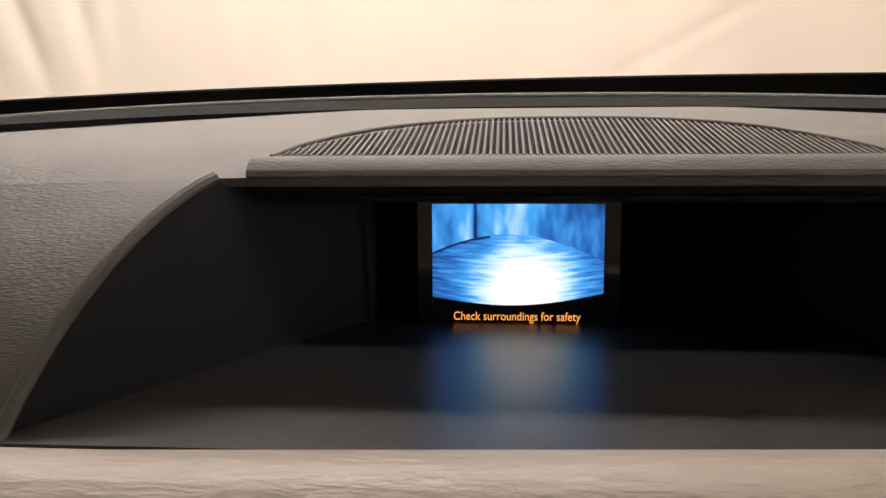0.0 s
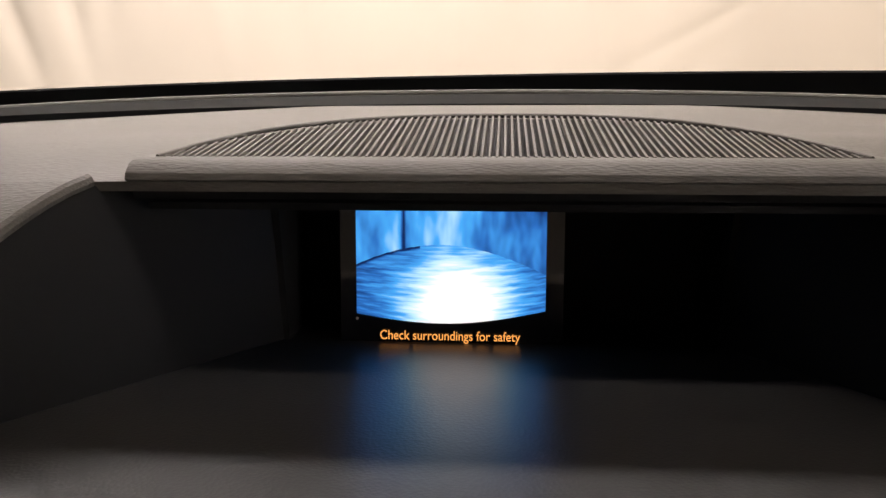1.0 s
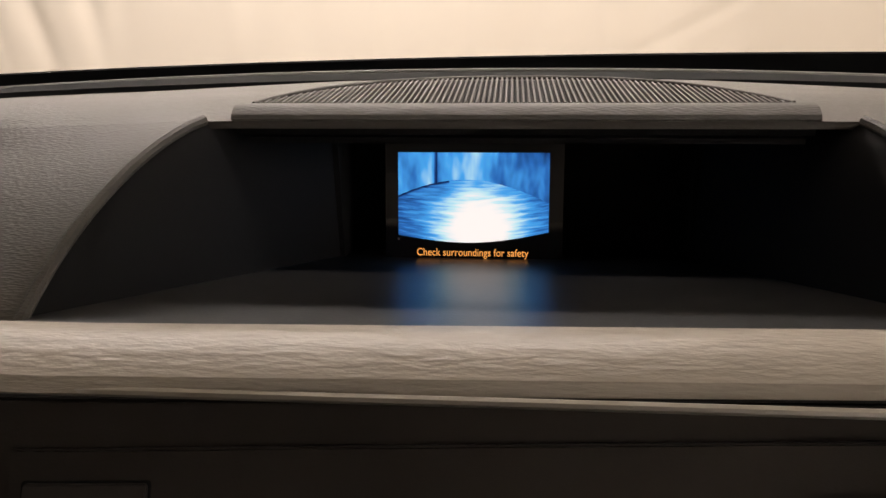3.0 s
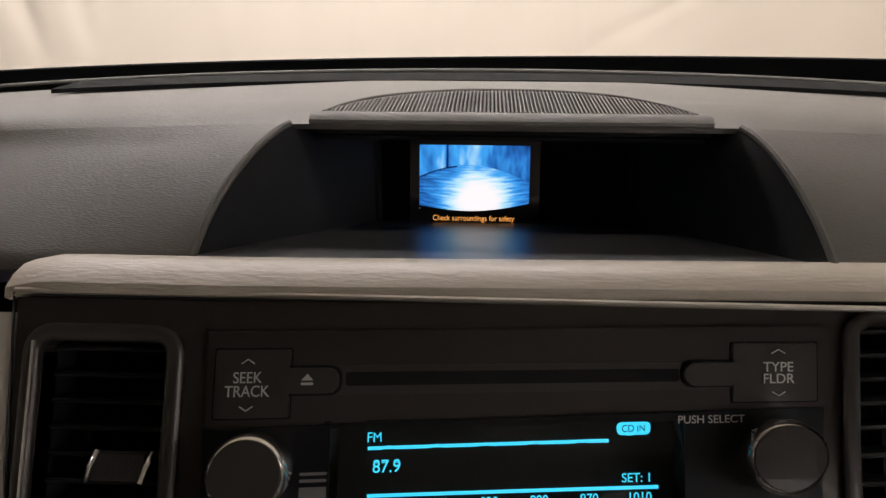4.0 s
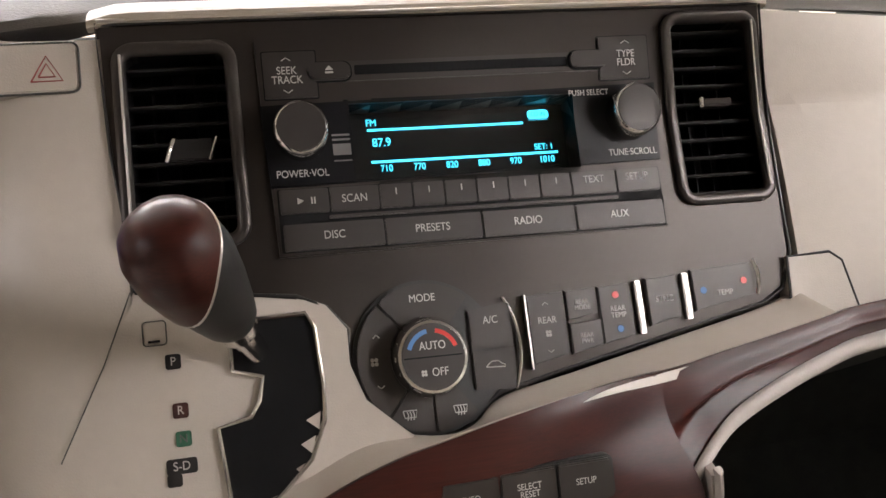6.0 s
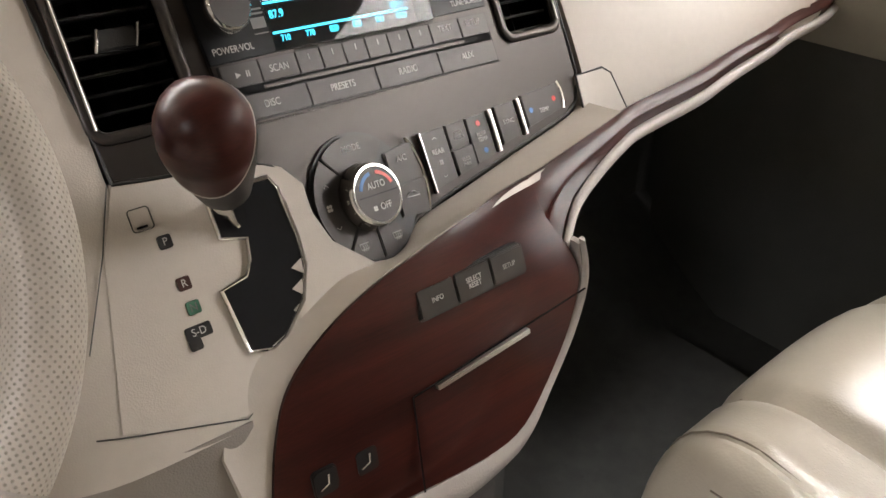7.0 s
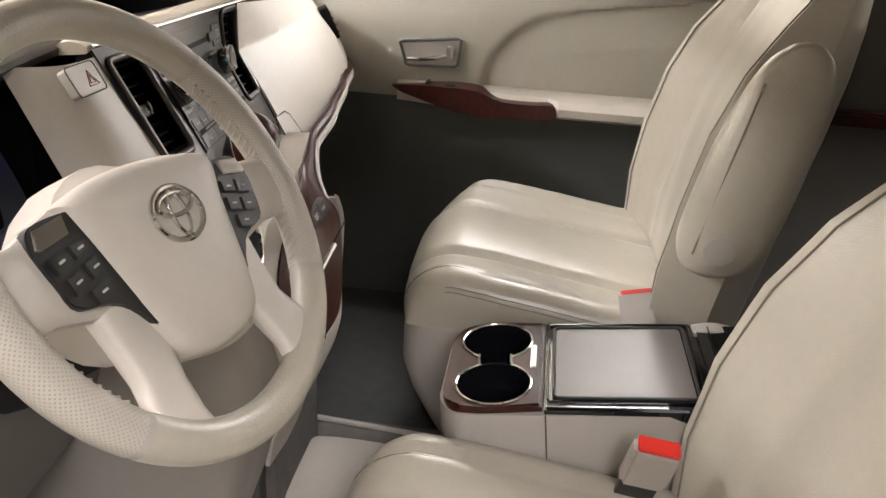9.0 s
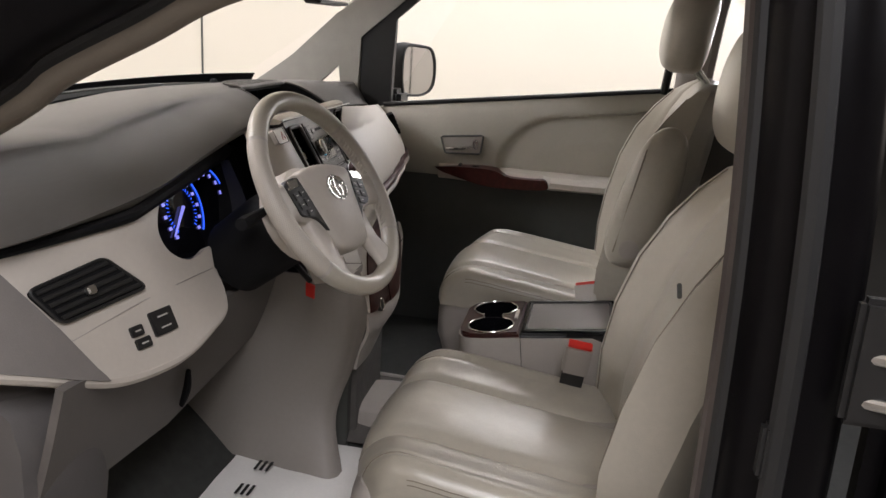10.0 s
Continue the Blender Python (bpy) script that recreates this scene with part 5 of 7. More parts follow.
    # black sheet added behind the column, in place of the shade there
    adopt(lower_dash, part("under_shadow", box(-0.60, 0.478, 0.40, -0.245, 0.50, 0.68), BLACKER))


fascia_outer()


def on_fascia(x, z, w=0.0):
    """A frame on the driver's fascia: u to the right, v up, w towards the driver."""
    p = Vector((x, fascia_y(x, z), z))
    du = Vector((x + 0.03, fascia_y(x + 0.03, z), z)) - Vector((x - 0.03, fascia_y(x - 0.03, z), z))
    return frame_of(p, du, (0, 0.5, 1)) @ Matrix.Translation((0, 0, w))


def outer_vent():
    m = on_fascia(-0.770, 0.548)
    back = m.inverted()
    thing = empty("side_vent", m.translation, "black louvred side vent in the beige dash", "air vent")
    corners = [back @ Vector((x, fascia_y(x, z), z)) for x, z in ((-0.825, 0.518), (-0.681, 0.528), (-0.725, 0.580), (-0.847, 0.564))]
    quad = []
    for i in range(4):
        a, b, c = corners[i - 1], corners[i], corners[(i + 1) % 4]
        for t in (0.0, 0.25, 0.5, 0.75, 1.0):
            p = b + (a - b).normalized() * 0.012 * (1 - t) ** 2 + (c - b).normalized() * 0.012 * t**2
            quad.append((p.x, p.y))
    adopt(thing, part("recess", prism(quad, -0.006, 0.0040, m), BLACKER))
    adopt(thing, part("bezel", tube([m @ Vector((u, v, 0.004)) for u, v in quad + quad[:1]], 0.0022, 8), BLACK))
    for k in range(5):
        f = (k + 0.7) / 5.4
        l0, r0 = corners[0].lerp(corners[3], f), corners[1].lerp(corners[2], f)
        d = (r0 - l0).normalized() * 0.006
        adopt(thing, part("slat", tube([m @ Vector((p.x, p.y, 0.0058)) for p in (l0 + d, l0.lerp(r0, 0.5), r0 - d)], 0.0032, 8, flat=0.4), BLACK))
    adopt(thing, part("thumb_tab", box(-0.007, -0.008, 0.005, 0.007, 0.004, 0.015, 0.002, m=m), SATIN))


outer_vent()


def side_switches():
    thing = empty("switch_bank", (-0.69, fascia_y(-0.69, 0.48), 0.48), "black mirror switches set in the beige dash", "switch")
    for x0, z0, x1, z1 in ((-0.701, 0.463, -0.659, 0.496), (-0.739, 0.456, -0.714, 0.470), (-0.739, 0.473, -0.718, 0.487)):
        cx, cz = (x0 + x1) / 2, (z0 + z1) / 2
        m = on_fascia(cx, cz)
        hw, hh = (x1 - x0) / 2 * 1.06, (z1 - z0) / 2 * 1.1
        sw = part("switch", prism(rrect(-hw, -hh, hw, hh, 0.003), -0.004, 0.005, m, bevel=0.0015), BLACK)
        adopt(thing, sw)
        for k in range(2 if hh > 0.01 else 1):
            v = (0.45 - 0.9 * k) * hh if hh > 0.01 else 0.0
            under(part("symbol", box(-hw * 0.45, v - 0.0011, 0.0048, hw * 0.45, v + 0.0011, 0.0054, m=m), WHITE, smooth=False), sw)


side_switches()


def passenger_vent():
    m = frame_of((0.662, 0.3655, 0.629), (0.92, 0.36, 0.02), (0.0, 0.45, 0.89))
    thing = empty("side_vent", m.translation, "slim black side vent at the end of the dash", "air vent")
    adopt(thing, part("frame", prism(rrect(-0.018, -0.032, 0.020, 0.034, 0.004), -0.012, 0.006, m, bevel=0.001), BLACKER))
    for k in range(4):
        adopt(thing, part("slat", box(-0.014, -0.022 + 0.014 * k, 0.005, 0.016, -0.0205 + 0.014 * k, 0.009, m=m), BLACK))
    adopt(thing, part("thumb_tab", box(-0.004, -0.004, 0.006, 0.004, 0.004, 0.013, 0.001, m=m), SATIN))


passenger_vent()


# ---- wood trim below the stack ----


def wood_trim():
    thing = empty("wood_trim", (0, 0.2, 0.42), "glossy red-brown wood trim panel with storage lid", "dash trim")
    # the broad panel under the climate controls, rounded over towards the passenger
    left = spline([(u, v, 0) for u, v in PANEL_TOP], 40)
    right = spline(((-0.120, -0.075, 0), (-0.06, -0.083, 0), (0.0, -0.088, 0), (0.040, -0.080, 0), (0.075, -0.045, 0), (0.100, -0.010, 0), (0.114, 0.025, 0), (0.1140, 0.045, 0), (0.106, 0.064, 0), (0.101, 0.082, 0), (0.101, 0.094, 0), (0.1075, 0.1030, 0)), 40)
    def fn(s, t):
        k = t * 39
        i = min(int(k), 38)
        f = k - i
        a, b = left[i].lerp(left[i + 1], f), right[i].lerp(right[i + 1], f)
        p = a.lerp(b, s)
        return wood_point(p.x, p.y, 0.006 * math.sin(math.pi * min(1, s * 1.3)) * min(1.0, ((b - a).length / 0.09) ** 2))
    adopt(thing, part("panel", sheet(fn, 30, 40, 0.006), WOOD))
    # strip sweeping out to the door under the passenger face
    def along(x, pts):
        for (x0, z0), (x1, z1) in zip(pts, pts[1:]):
            if x <= x1:
                break
        return z0 + (z1 - z0) * (x - x0) / (x1 - x0)

    def line(pts):
        return [(p.x, p.y) for p in spline([(x, z, 0) for x, z in pts], 80)]

    upper = line(((0.04, 0.5155), (0.07, 0.514), (0.105, 0.511), (0.15, 0.5135), (0.2, 0.5165), (0.25, 0.520), (0.3, 0.5245), (0.4, 0.5345), (0.5, 0.545), (0.62, 0.552), (0.75, 0.554)))
    lower = line(((0.04, 0.430), (0.08, 0.440), (0.105, 0.4515), (0.12, 0.462), (0.15, 0.477), (0.2, 0.488), (0.25, 0.496), (0.3, 0.502), (0.4, 0.513), (0.5, 0.5245), (0.62, 0.5315), (0.75, 0.534)))

    def strip(s, t):
        # an upper face, then a hollow that deepens beyond the panel's corner
        x = 0.088 + 0.650 * s
        z0, z1 = along(x, lower), along(x, upper)
        z = z1 + (z0 - z1) * t
        out = min(1.0, max(0.0, (x - 0.092) / 0.03))
        p = wood_point(x, (z - 0.41) / 0.98)
        hollow = 0.009 * min(1.0, max(0.0, (t - 0.48) / 0.16)) * out
        return Vector((x, p.y + 0.0008 * (1 - out) + 0.003 * (1 - out) * min(1.0, t / 0.3) - 0.003 * math.exp(-(((t - 0.40) / 0.14) ** 2)) * out + hollow, z))

    def strip_edge(s, t):
        # a rounded pale rim along the hollow
        x = 0.106 + 0.630 * s
        z1 = along(x, lower)
        a = math.pi * (1.15 * t - 0.1)
        p = wood_point(x, (z1 - 0.41) / 0.98)
        return Vector((x, p.y + 0.005 - 0.0075 * math.sin(a) + 0.006 * t, z1 - 0.004 + 0.0062 * math.cos(a) - 0.004 * t))
    adopt(thing, part("strip", sheet(strip, 90, 24, 0.004), WOOD))
    adopt(thing, part("strip_edge", sheet(strip_edge, 80, 10, 0.004), GREY_BEIGE, label="pale rounded lower edge"))
    # button bank
    b0 = frame_of((0.0, 0.2095, 0.4765), (1, 0, 0), (0, 0.40, 0.917)) @ Matrix.Rotation(radians(0.5), 4, "Z")
    bank = part("button_bank", prism(rrect(-0.052, -0.0125, 0.052, 0.0125, 0.004), -0.006, 0.0012, b0, bevel=0.001), BLACK)
    adopt(thing, bank)
    for k, word in enumerate(("INFO", "SELECT\nRESET", "SETUP")):
        u0 = -0.050 + 0.0337 * k
        key = part("key", prism(rrect(u0, -0.0105, u0 + 0.0325, 0.0108, 0.002), 0.0, 0.0034, b0, bevel=0.0008), BUTTON)
        under(key, bank)
        under(lettering(word, 0.0052, b0, WHITE, u0 + 0.0163, 0.0, lift=0.0036, wide=0.85), bank)
    # storage lid with a satin pull
    lid_gap = [TRIM @ Vector((u, v, 0.0072)) for u, v in ((-0.068, -0.078), (-0.066, 0.0030), (0.001, 0.0092), (0.112, 0.0190))]
    adopt(thing, part("lid_gap", tube(lid_gap, 0.0008, 6), BLACKER))
    pull = TRIM @ Matrix.Translation((0.0010, 0.0048, 0.0065)) @ Matrix.Rotation(radians(4.4), 4, "Z")
    adopt(thing, part("lid_pull", prism(rrect(-0.046, -0.0022, 0.046, 0.0022, 0.0010), -0.003, 0.0035, pull, bevel=0.0012), SATIN, label="satin metal pull"))
    # switches and power socket
    for u, v in ((-0.1420, -0.0250), (-0.1095, -0.0262)):
        m = TRIM @ Matrix.Translation((u, v, 0.003))
        sw = part("heater_switch", prism(rrect(-0.0095, -0.0105, 0.0095, 0.0105, 0.004), -0.004, 0.0035, m, bevel=0.0012), BLACK)
        adopt(thing, sw)
        # chrome sliver laid on the switch as a fixed highlight
        under(part("switch_glint", tube([m @ Vector((-0.0055, -0.004, 0.004)), m @ Vector((0.001, -0.001, 0.0046)), m @ Vector((0.002, 0.006, 0.0042))], 0.0009, 6), CHROME), sw)
    m = TRIM @ Matrix.Translation((-0.130, -0.0670, 0.003))
    sock = part("power_socket", prism(disc(0, 0, 0.0145), -0.004, 0.0032, m, bevel=0.0012), BLACK)
    adopt(thing, sock)
    under(part("socket_ring", tube([m @ Vector((0.0128 * math.cos(a * math.pi / 14), 0.0128 * math.sin(a * math.pi / 14), 0.0032)) for a in range(29)], 0.0012, 6), CHROME), sock)


wood_trim()


def stack_base():
    """The light skirt under the wood trim and the flanks of the stack down to the tunnel."""
    thing = empty("centre_pedestal", (0, 0.3, 0.1), "grey-beige lower centre stack standing on the tunnel", "pedestal")
    def skirt(s, t):
        top = spline(((-0.192, 0.196, 0.345), (-0.120, 0.186, 0.335), (-0.06, 0.184, 0.327), (0.0, 0.184, 0.322), (0.045, 0.188, 0.330), (0.082, 0.199, 0.366), (0.106, 0.203, 0.40), (0.116, 0.206, 0.430), (0.119, 0.210, 0.450), (0.119, 0.216, 0.466)), 25)
        low = spline(((-0.197, 0.212, 0.22), (-0.13, 0.205, 0.225), (-0.07, 0.205, 0.235), (-0.01, 0.208, 0.245), (0.05, 0.214, 0.262), (0.083, 0.222, 0.285), (0.112, 0.226, 0.34), (0.126, 0.222, 0.405), (0.129, 0.226, 0.438), (0.129, 0.232, 0.458)), 25)
        k = s * 24
        i = min(int(k), 23)
        a, b = top[i].lerp(top[i + 1], k - i), low[i].lerp(low[i + 1], k - i)
        p = a.lerp(b, t)
        p.y -= 0.012 * math.sin(math.pi * min(1.0, t * 1.4 + 0.05))
        return p
    adopt(thing, part("skirt", sheet(skirt, 36, 12, 0.006), GREY_BEIGE))
    dome = [[Vector((-0.045 + a * math.copysign(abs(math.cos(t)) ** 0.6, math.cos(t)), 0.155 + b * math.copysign(abs(math.sin(t)) ** 0.6, math.sin(t)), z)) for t in [2 * math.pi * i / 32 for i in range(32)]] for a, b, z in ((0.095, 0.115, 0.02), (0.094, 0.113, 0.075), (0.088, 0.106, 0.092), (0.070, 0.088, 0.102), (0.03, 0.04, 0.105))]
    adopt(thing, part("tunnel_cover", loft(dome), GREY_BEIGE, label="rounded pale cover over the tunnel"))
    # driver-side flank: faces the driver at the top, turns along the footwell and flares to the floor
    levels = ((0.443, ((-0.176, 0.2125), (-0.225, 0.2145), (-0.266, 0.226), (-0.284, 0.270), (-0.283, 0.36), (-0.27, 0.50))), (0.345, ((-0.1885, 0.193), (-0.225, 0.203), (-0.260, 0.222), (-0.276, 0.275), (-0.275, 0.37), (-0.265, 0.52))), (0.24, ((-0.203, 0.213), (-0.226, 0.222), (-0.253, 0.242), (-0.266, 0.30), (-0.266, 0.39), (-0.26, 0.54))), (0.13, ((-0.236, 0.240), (-0.249, 0.247), (-0.264, 0.268), (-0.272, 0.32), (-0.270, 0.41), (-0.258, 0.56))), (0.028, ((-0.275, 0.212), (-0.302, 0.216), (-0.318, 0.238), (-0.307, 0.30), (-0.288, 0.39), (-0.255, 0.58))))
    rails = [spline([(x, y, z) for x, y in row], 49) for z, row in levels]
    columns = [spline([rail[k] for rail in rails], 33) for k in range(49)]
    # shaded look of the flank comes from its darker material
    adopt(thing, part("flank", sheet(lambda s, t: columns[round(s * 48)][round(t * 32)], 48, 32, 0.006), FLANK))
    adopt(thing, part("core", box(-0.175, 0.235, 0.02, 0.075, 0.50, 0.40), CHARCOAL))
    adopt(thing, part("foot", box(-0.17, 0.222, 0.03, 0.07, 0.30, 0.262, 0.02), TUNNEL_CARPET, label="grey carpeted foot"))
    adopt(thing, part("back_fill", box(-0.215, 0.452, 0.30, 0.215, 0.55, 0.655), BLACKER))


stack_base()


def footwell():
    tagged(part("footwell_liner", box(0.10, 0.60, 0.0, 0.76, 0.66, 0.62), CARPET), "black liner at the far end of the footwell", "car body", kind="structure")
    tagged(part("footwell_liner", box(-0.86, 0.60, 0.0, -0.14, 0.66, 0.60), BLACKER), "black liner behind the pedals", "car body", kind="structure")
    g = part("glovebox_base", sheet(lambda s, t: Vector((0.13 + 0.58 * s, 0.272 + 0.14 * t + 0.08 * s * s + 0.03 * (1 - t), 0.487 + 0.035 * s - 0.13 * t)), 16, 8, 0.01), CHARCOAL)
    tagged(g, "dark underside of the glovebox", "dash panel")


footwell()


# ---- instrument cluster ----
def cluster():
    thing = empty("instrument_cluster", (-0.43, 0.46, 0.6), "instrument cluster with glowing blue speedometer under a hood", "instrument cluster")
    m = frame_of((-0.42, 0.452, 0.600), (1, 0, 0), (0, 0.30, 0.95))
    adopt(thing, part("face", prism([(-0.150, -0.085), (-0.09, -0.105), (0.0, -0.105), (0.10, -0.10), (0.135, -0.06), (0.135, 0.055), (0.06, 0.075), (-0.06, 0.075), (-0.13, 0.045)], -0.004, 0.0, m), GLOSS))
    cu, cv = -0.048, -0.010
    def arc(u, v, r, a0, a1, w, material, name="gauge_arc", lift=0.001):
        return part(name, prism(sector(u, v, r - w, r + w, a0, a1, 24), lift, lift + 0.0012, m), material, smooth=False)
    adopt(thing, arc(cu, cv, 0.066, -42, 150, 0.0016, GAUGE_BLUE))
    for k in range(13):
        a = radians(225 - 270 * k / 12)
        c = Vector((cu + 0.053 * math.cos(a), cv + 0.053 * math.sin(a), 0.001))
        mk = m @ Matrix.Translation(c)
        adopt(thing, part("gauge_number", prism(rrect(-0.0042, -0.0028, 0.0042, 0.0028, 0.001), 0, 0.001, mk), GAUGE_PALE, smooth=False))
    for k in range(31):
        a = radians(225 - 270 * k / 30)
        mk = m @ Matrix.Translation((cu + 0.042 * math.cos(a), cv + 0.042 * math.sin(a), 0.001)) @ Matrix.Rotation(a, 4, "Z")
        adopt(thing, part("gauge_tick", prism(rrect(-0.003, -0.0006, 0.003, 0.0006, 0.0002), 0, 0.0008, mk), GAUGE_BLUE, smooth=False))
    a = radians(216)
    adopt(thing, part("needle", tube([m @ Vector((cu + 0.004, cv + 0.006, 0.004)), m @ Vector((cu + 0.058 * math.cos(a), cv + 0.058 * math.sin(a), 0.004))], [0.003, 0.0016], 8), GAUGE_PALE, label="lit pale violet needle"))
    adopt(thing, arc(0.052, -0.010, 0.058, 20, 118, 0.0014, GAUGE_BLUE))
    for k in range(5):
        a = radians(110 - 26 * k)
        mk = m @ Matrix.Translation((0.052 + 0.046 * math.cos(a), -0.010 + 0.046 * math.sin(a), 0.001))
        adopt(thing, part("gauge_number", prism(rrect(-0.003, -0.0035, 0.003, 0.0035, 0.001), 0, 0.001, mk), GAUGE_PALE, smooth=False))
    # black surround from the fascia's opening down to the face
    mouth = spline([(x, fascia_y(x, z) + 0.004, z) for x, z in ((-0.545, 0.644), (-0.588, 0.605), (-0.602, 0.583), (-0.596, 0.557), (-0.563, 0.536), (-0.526, 0.533), (-0.485, 0.535), (-0.42, 0.525), (-0.36, 0.52), (-0.31, 0.53), (-0.285, 0.58), (-0.28, 0.65))], 60)
    deep = spline([m @ Vector((u, v, 0)) for u, v in ((-0.118, 0.05), (-0.135, 0.01), (-0.137, -0.02), (-0.130, -0.05), (-0.11, -0.075), (-0.08, -0.085), (-0.05, -0.09), (0.0, -0.092), (0.06, -0.09), (0.10, -0.08), (0.13, -0.03), (0.135, 0.05))], 60)
    adopt(thing, part("housing", loft([mouth, [a.lerp(b, 0.5) for a, b in zip(mouth, deep)], deep], close=False), BLACK))


cluster()


# ---- steering wheel and column ----
WHEEL_C = Vector((-0.4356, 0.2007, 0.6415))
W_TH, W_YAW = radians(32.9), radians(-7.8)
W_N = Vector((math.sin(W_YAW) * math.cos(W_TH), -math.cos(W_YAW) * math.cos(W_TH), math.sin(W_TH)))
W_X = Vector((0, 0, 1)).cross(W_N).normalized()
WHEEL = frame_of(WHEEL_C, W_X, W_N.cross(W_X))


def perforated():
    """Beige leather with rows of small holes, laid out in metres."""
    m = mat("perforated_beige_leather", (0.46, 0.42, 0.36), 0.4, scale=8, var=0.05)
    n, l = m.node_tree.nodes, m.node_tree.links
    b = n["Principled BSDF"]
    base = b.inputs["Base Color"].links[0].from_socket
    tc, mp, vo = n.new("ShaderNodeTexCoord"), n.new("ShaderNodeMapping"), n.new("ShaderNodeTexVoronoi")
    mp.inputs["Scale"].default_value = (380, 380, 1)
    mp.inputs["Rotation"].default_value = (0, 0, radians(45))
    vo.voronoi_dimensions = "2D"
    vo.inputs["Scale"].default_value = 1.0
    vo.inputs["Randomness"].default_value = 0.0
    l.new(tc.outputs["UV"], mp.inputs["Vector"])
    l.new(mp.outputs["Vector"], vo.inputs["Vector"])
    mr = n.new("ShaderNodeMapRange")
    mr.interpolation_type = "SMOOTHSTEP"
    mr.inputs["From Min"].default_value, mr.inputs["From Max"].default_value = 0.06, 0.34
    l.new(vo.outputs["Distance"], mr.inputs["Value"])
    mix = n.new("ShaderNodeMix")
    mix.data_type = "RGBA"
    mix.inputs[6].default_value = (0.31, 0.285, 0.24, 1)
    l.new(mr.outputs["Result"], mix.inputs[0])
    l.new(base, mix.inputs[7])
    l.new(mix.outputs[2], b.inputs["Base Color"])
    bp = n.new("ShaderNodeBump")
    bp.inputs["Strength"].default_value, bp.inputs["Distance"].default_value = 0.6, 0.0006
    l.new(mr.outputs["Result"], bp.inputs["Height"])
    l.new(bp.outputs["Normal"], b.inputs["Normal"])
    return m


def steering():
    thing = empty("steering_wheel", WHEEL_C, "beige leather steering wheel with chrome emblem and switches", "steering wheel")

    def add(*obs):
        adopt(thing, *obs)

    R, RT = 0.1674, 0.0159
    perf = perforated()

    def rim_arc(a0, a1, material, name, r=RT, n=40):
        pts = [WHEEL @ Vector((R * math.cos(radians(a0 + (a1 - a0) * i / n)), R * math.sin(radians(a0 + (a1 - a0) * i / n)), 0)) for i in range(n + 1)]
        b = tube(pts, r, 24)
        uvs = b.loops.layers.uv.new("UVMap")
        for k, f in enumerate(list(b.faces)[: n * 24]):
            i, j = divmod(k, 24)
            for lp, (du, dv) in zip(f.loops, ((0, 0), (0, 1), (1, 1), (1, 0))):
                lp[uvs].uv = ((i + du) / n * R * radians(a1 - a0), (j + dv) / 24 * 2 * math.pi * r)
        return part(name, b, material)

    for a0, a1, ma in ((-38, 38, perf), (40, 140, BEIGE_LEATHER), (142, 218, perf), (220, 320, BEIGE_LEATHER)):
        add(rim_arc(a0, a1, ma, "rim_section"))
    for a in (-39, 39, 141, 219):
        add(rim_arc(a - 1.2, a + 1.2, GREY_BEIGE, "rim_seam", RT - 0.0004, 4))
    # lacing along the inner rim
    for a0 in (-34, 146):
        for k in range(25):
            a = radians(a0 + k * 2.8)
            p = Vector((math.cos(a), math.sin(a), 0))
            q = [WHEEL @ (p * (R - RT) + Vector((0, 0, w)) + Vector((-math.sin(a), math.cos(a), 0)) * (w * 0.6)) for w in (-0.005, -0.002, 0.002, 0.005)]
            add(part("stitch", tube(q, 0.0017, 6), BEIGE_LEATHER))
    # hub pad, turned a little with the wheel
    turned = WHEEL @ Matrix.Rotation(radians(-5), 4, "Z")
    outline = [(-0.086, 0.037), (-0.045, 0.0475), (0.0, 0.0505), (0.045, 0.0475), (0.086, 0.037), (0.077, 0.004), (0.069, -0.030), (0.060, -0.066), (0.047, -0.092), (0.024, -0.102), (0.0, -0.104), (-0.024, -0.102), (-0.047, -0.092), (-0.060, -0.066), (-0.069, -0.030), (-0.077, 0.004)]
    smooth_out = [(p.x, p.y) for p in spline([(x, y, 0) for x, y in outline + outline[:1]], 65)[:-1]]
    rings = [[turned @ Vector((x * k, -0.02 + (y + 0.02) * k, w)) for x, y in smooth_out] for k, w in ((0.96, -0.045), (1.0, -0.014), (1.0, -0.004), (0.985, 0.0015), (0.95, 0.0048), (0.86, 0.0085), (0.70, 0.0120), (0.45, 0.0150), (0.12, 0.0163))]
    add(part("hub_pad", loft(rings), BEIGE, label="smooth beige airbag cover"))

    def bar(stations, n=18):
        """A soft bar through stations: two edge points and a height."""
        rows = []
        fine = [stations[0]]
        for a, b in zip(stations, stations[1:]):
            fine += [tuple(p + (q - p) * k / 4 for p, q in zip(a, b)) for k in range(1, 5)]
        for x0, y0, x1, y1, w, th in fine:
            ring = []
            for i in range(n):
                t = 2 * math.pi * i / n
                c, e = math.copysign(abs(math.cos(t)) ** 0.55, math.cos(t)), math.copysign(abs(math.sin(t)) ** 0.7, math.sin(t))
                ring.append(turned @ Vector((x0 + (x1 - x0) * (c + 1) / 2, y0 + (y1 - y0) * (c + 1) / 2, w + th * e)))
            rows.append(ring)
        return loft(rows)

    for s in (-1, 1):
        # side spoke and the prong that runs down to the rim
        add(part("side_spoke", bar([(s * x, y0, s * x, y1, w, th) for x, y0, y1, w, th in ((0.050, -0.050, 0.046, -0.012, 0.012), (0.078, -0.046, 0.040, -0.012, 0.012), (0.102, -0.040, 0.033, -0.011, 0.011), (0.128, -0.034, 0.024, -0.008, 0.010), (0.150, -0.036, 0.022, -0.003, 0.009), (0.166, -0.042, 0.028, 0.0, 0.008))]), BEIGE))
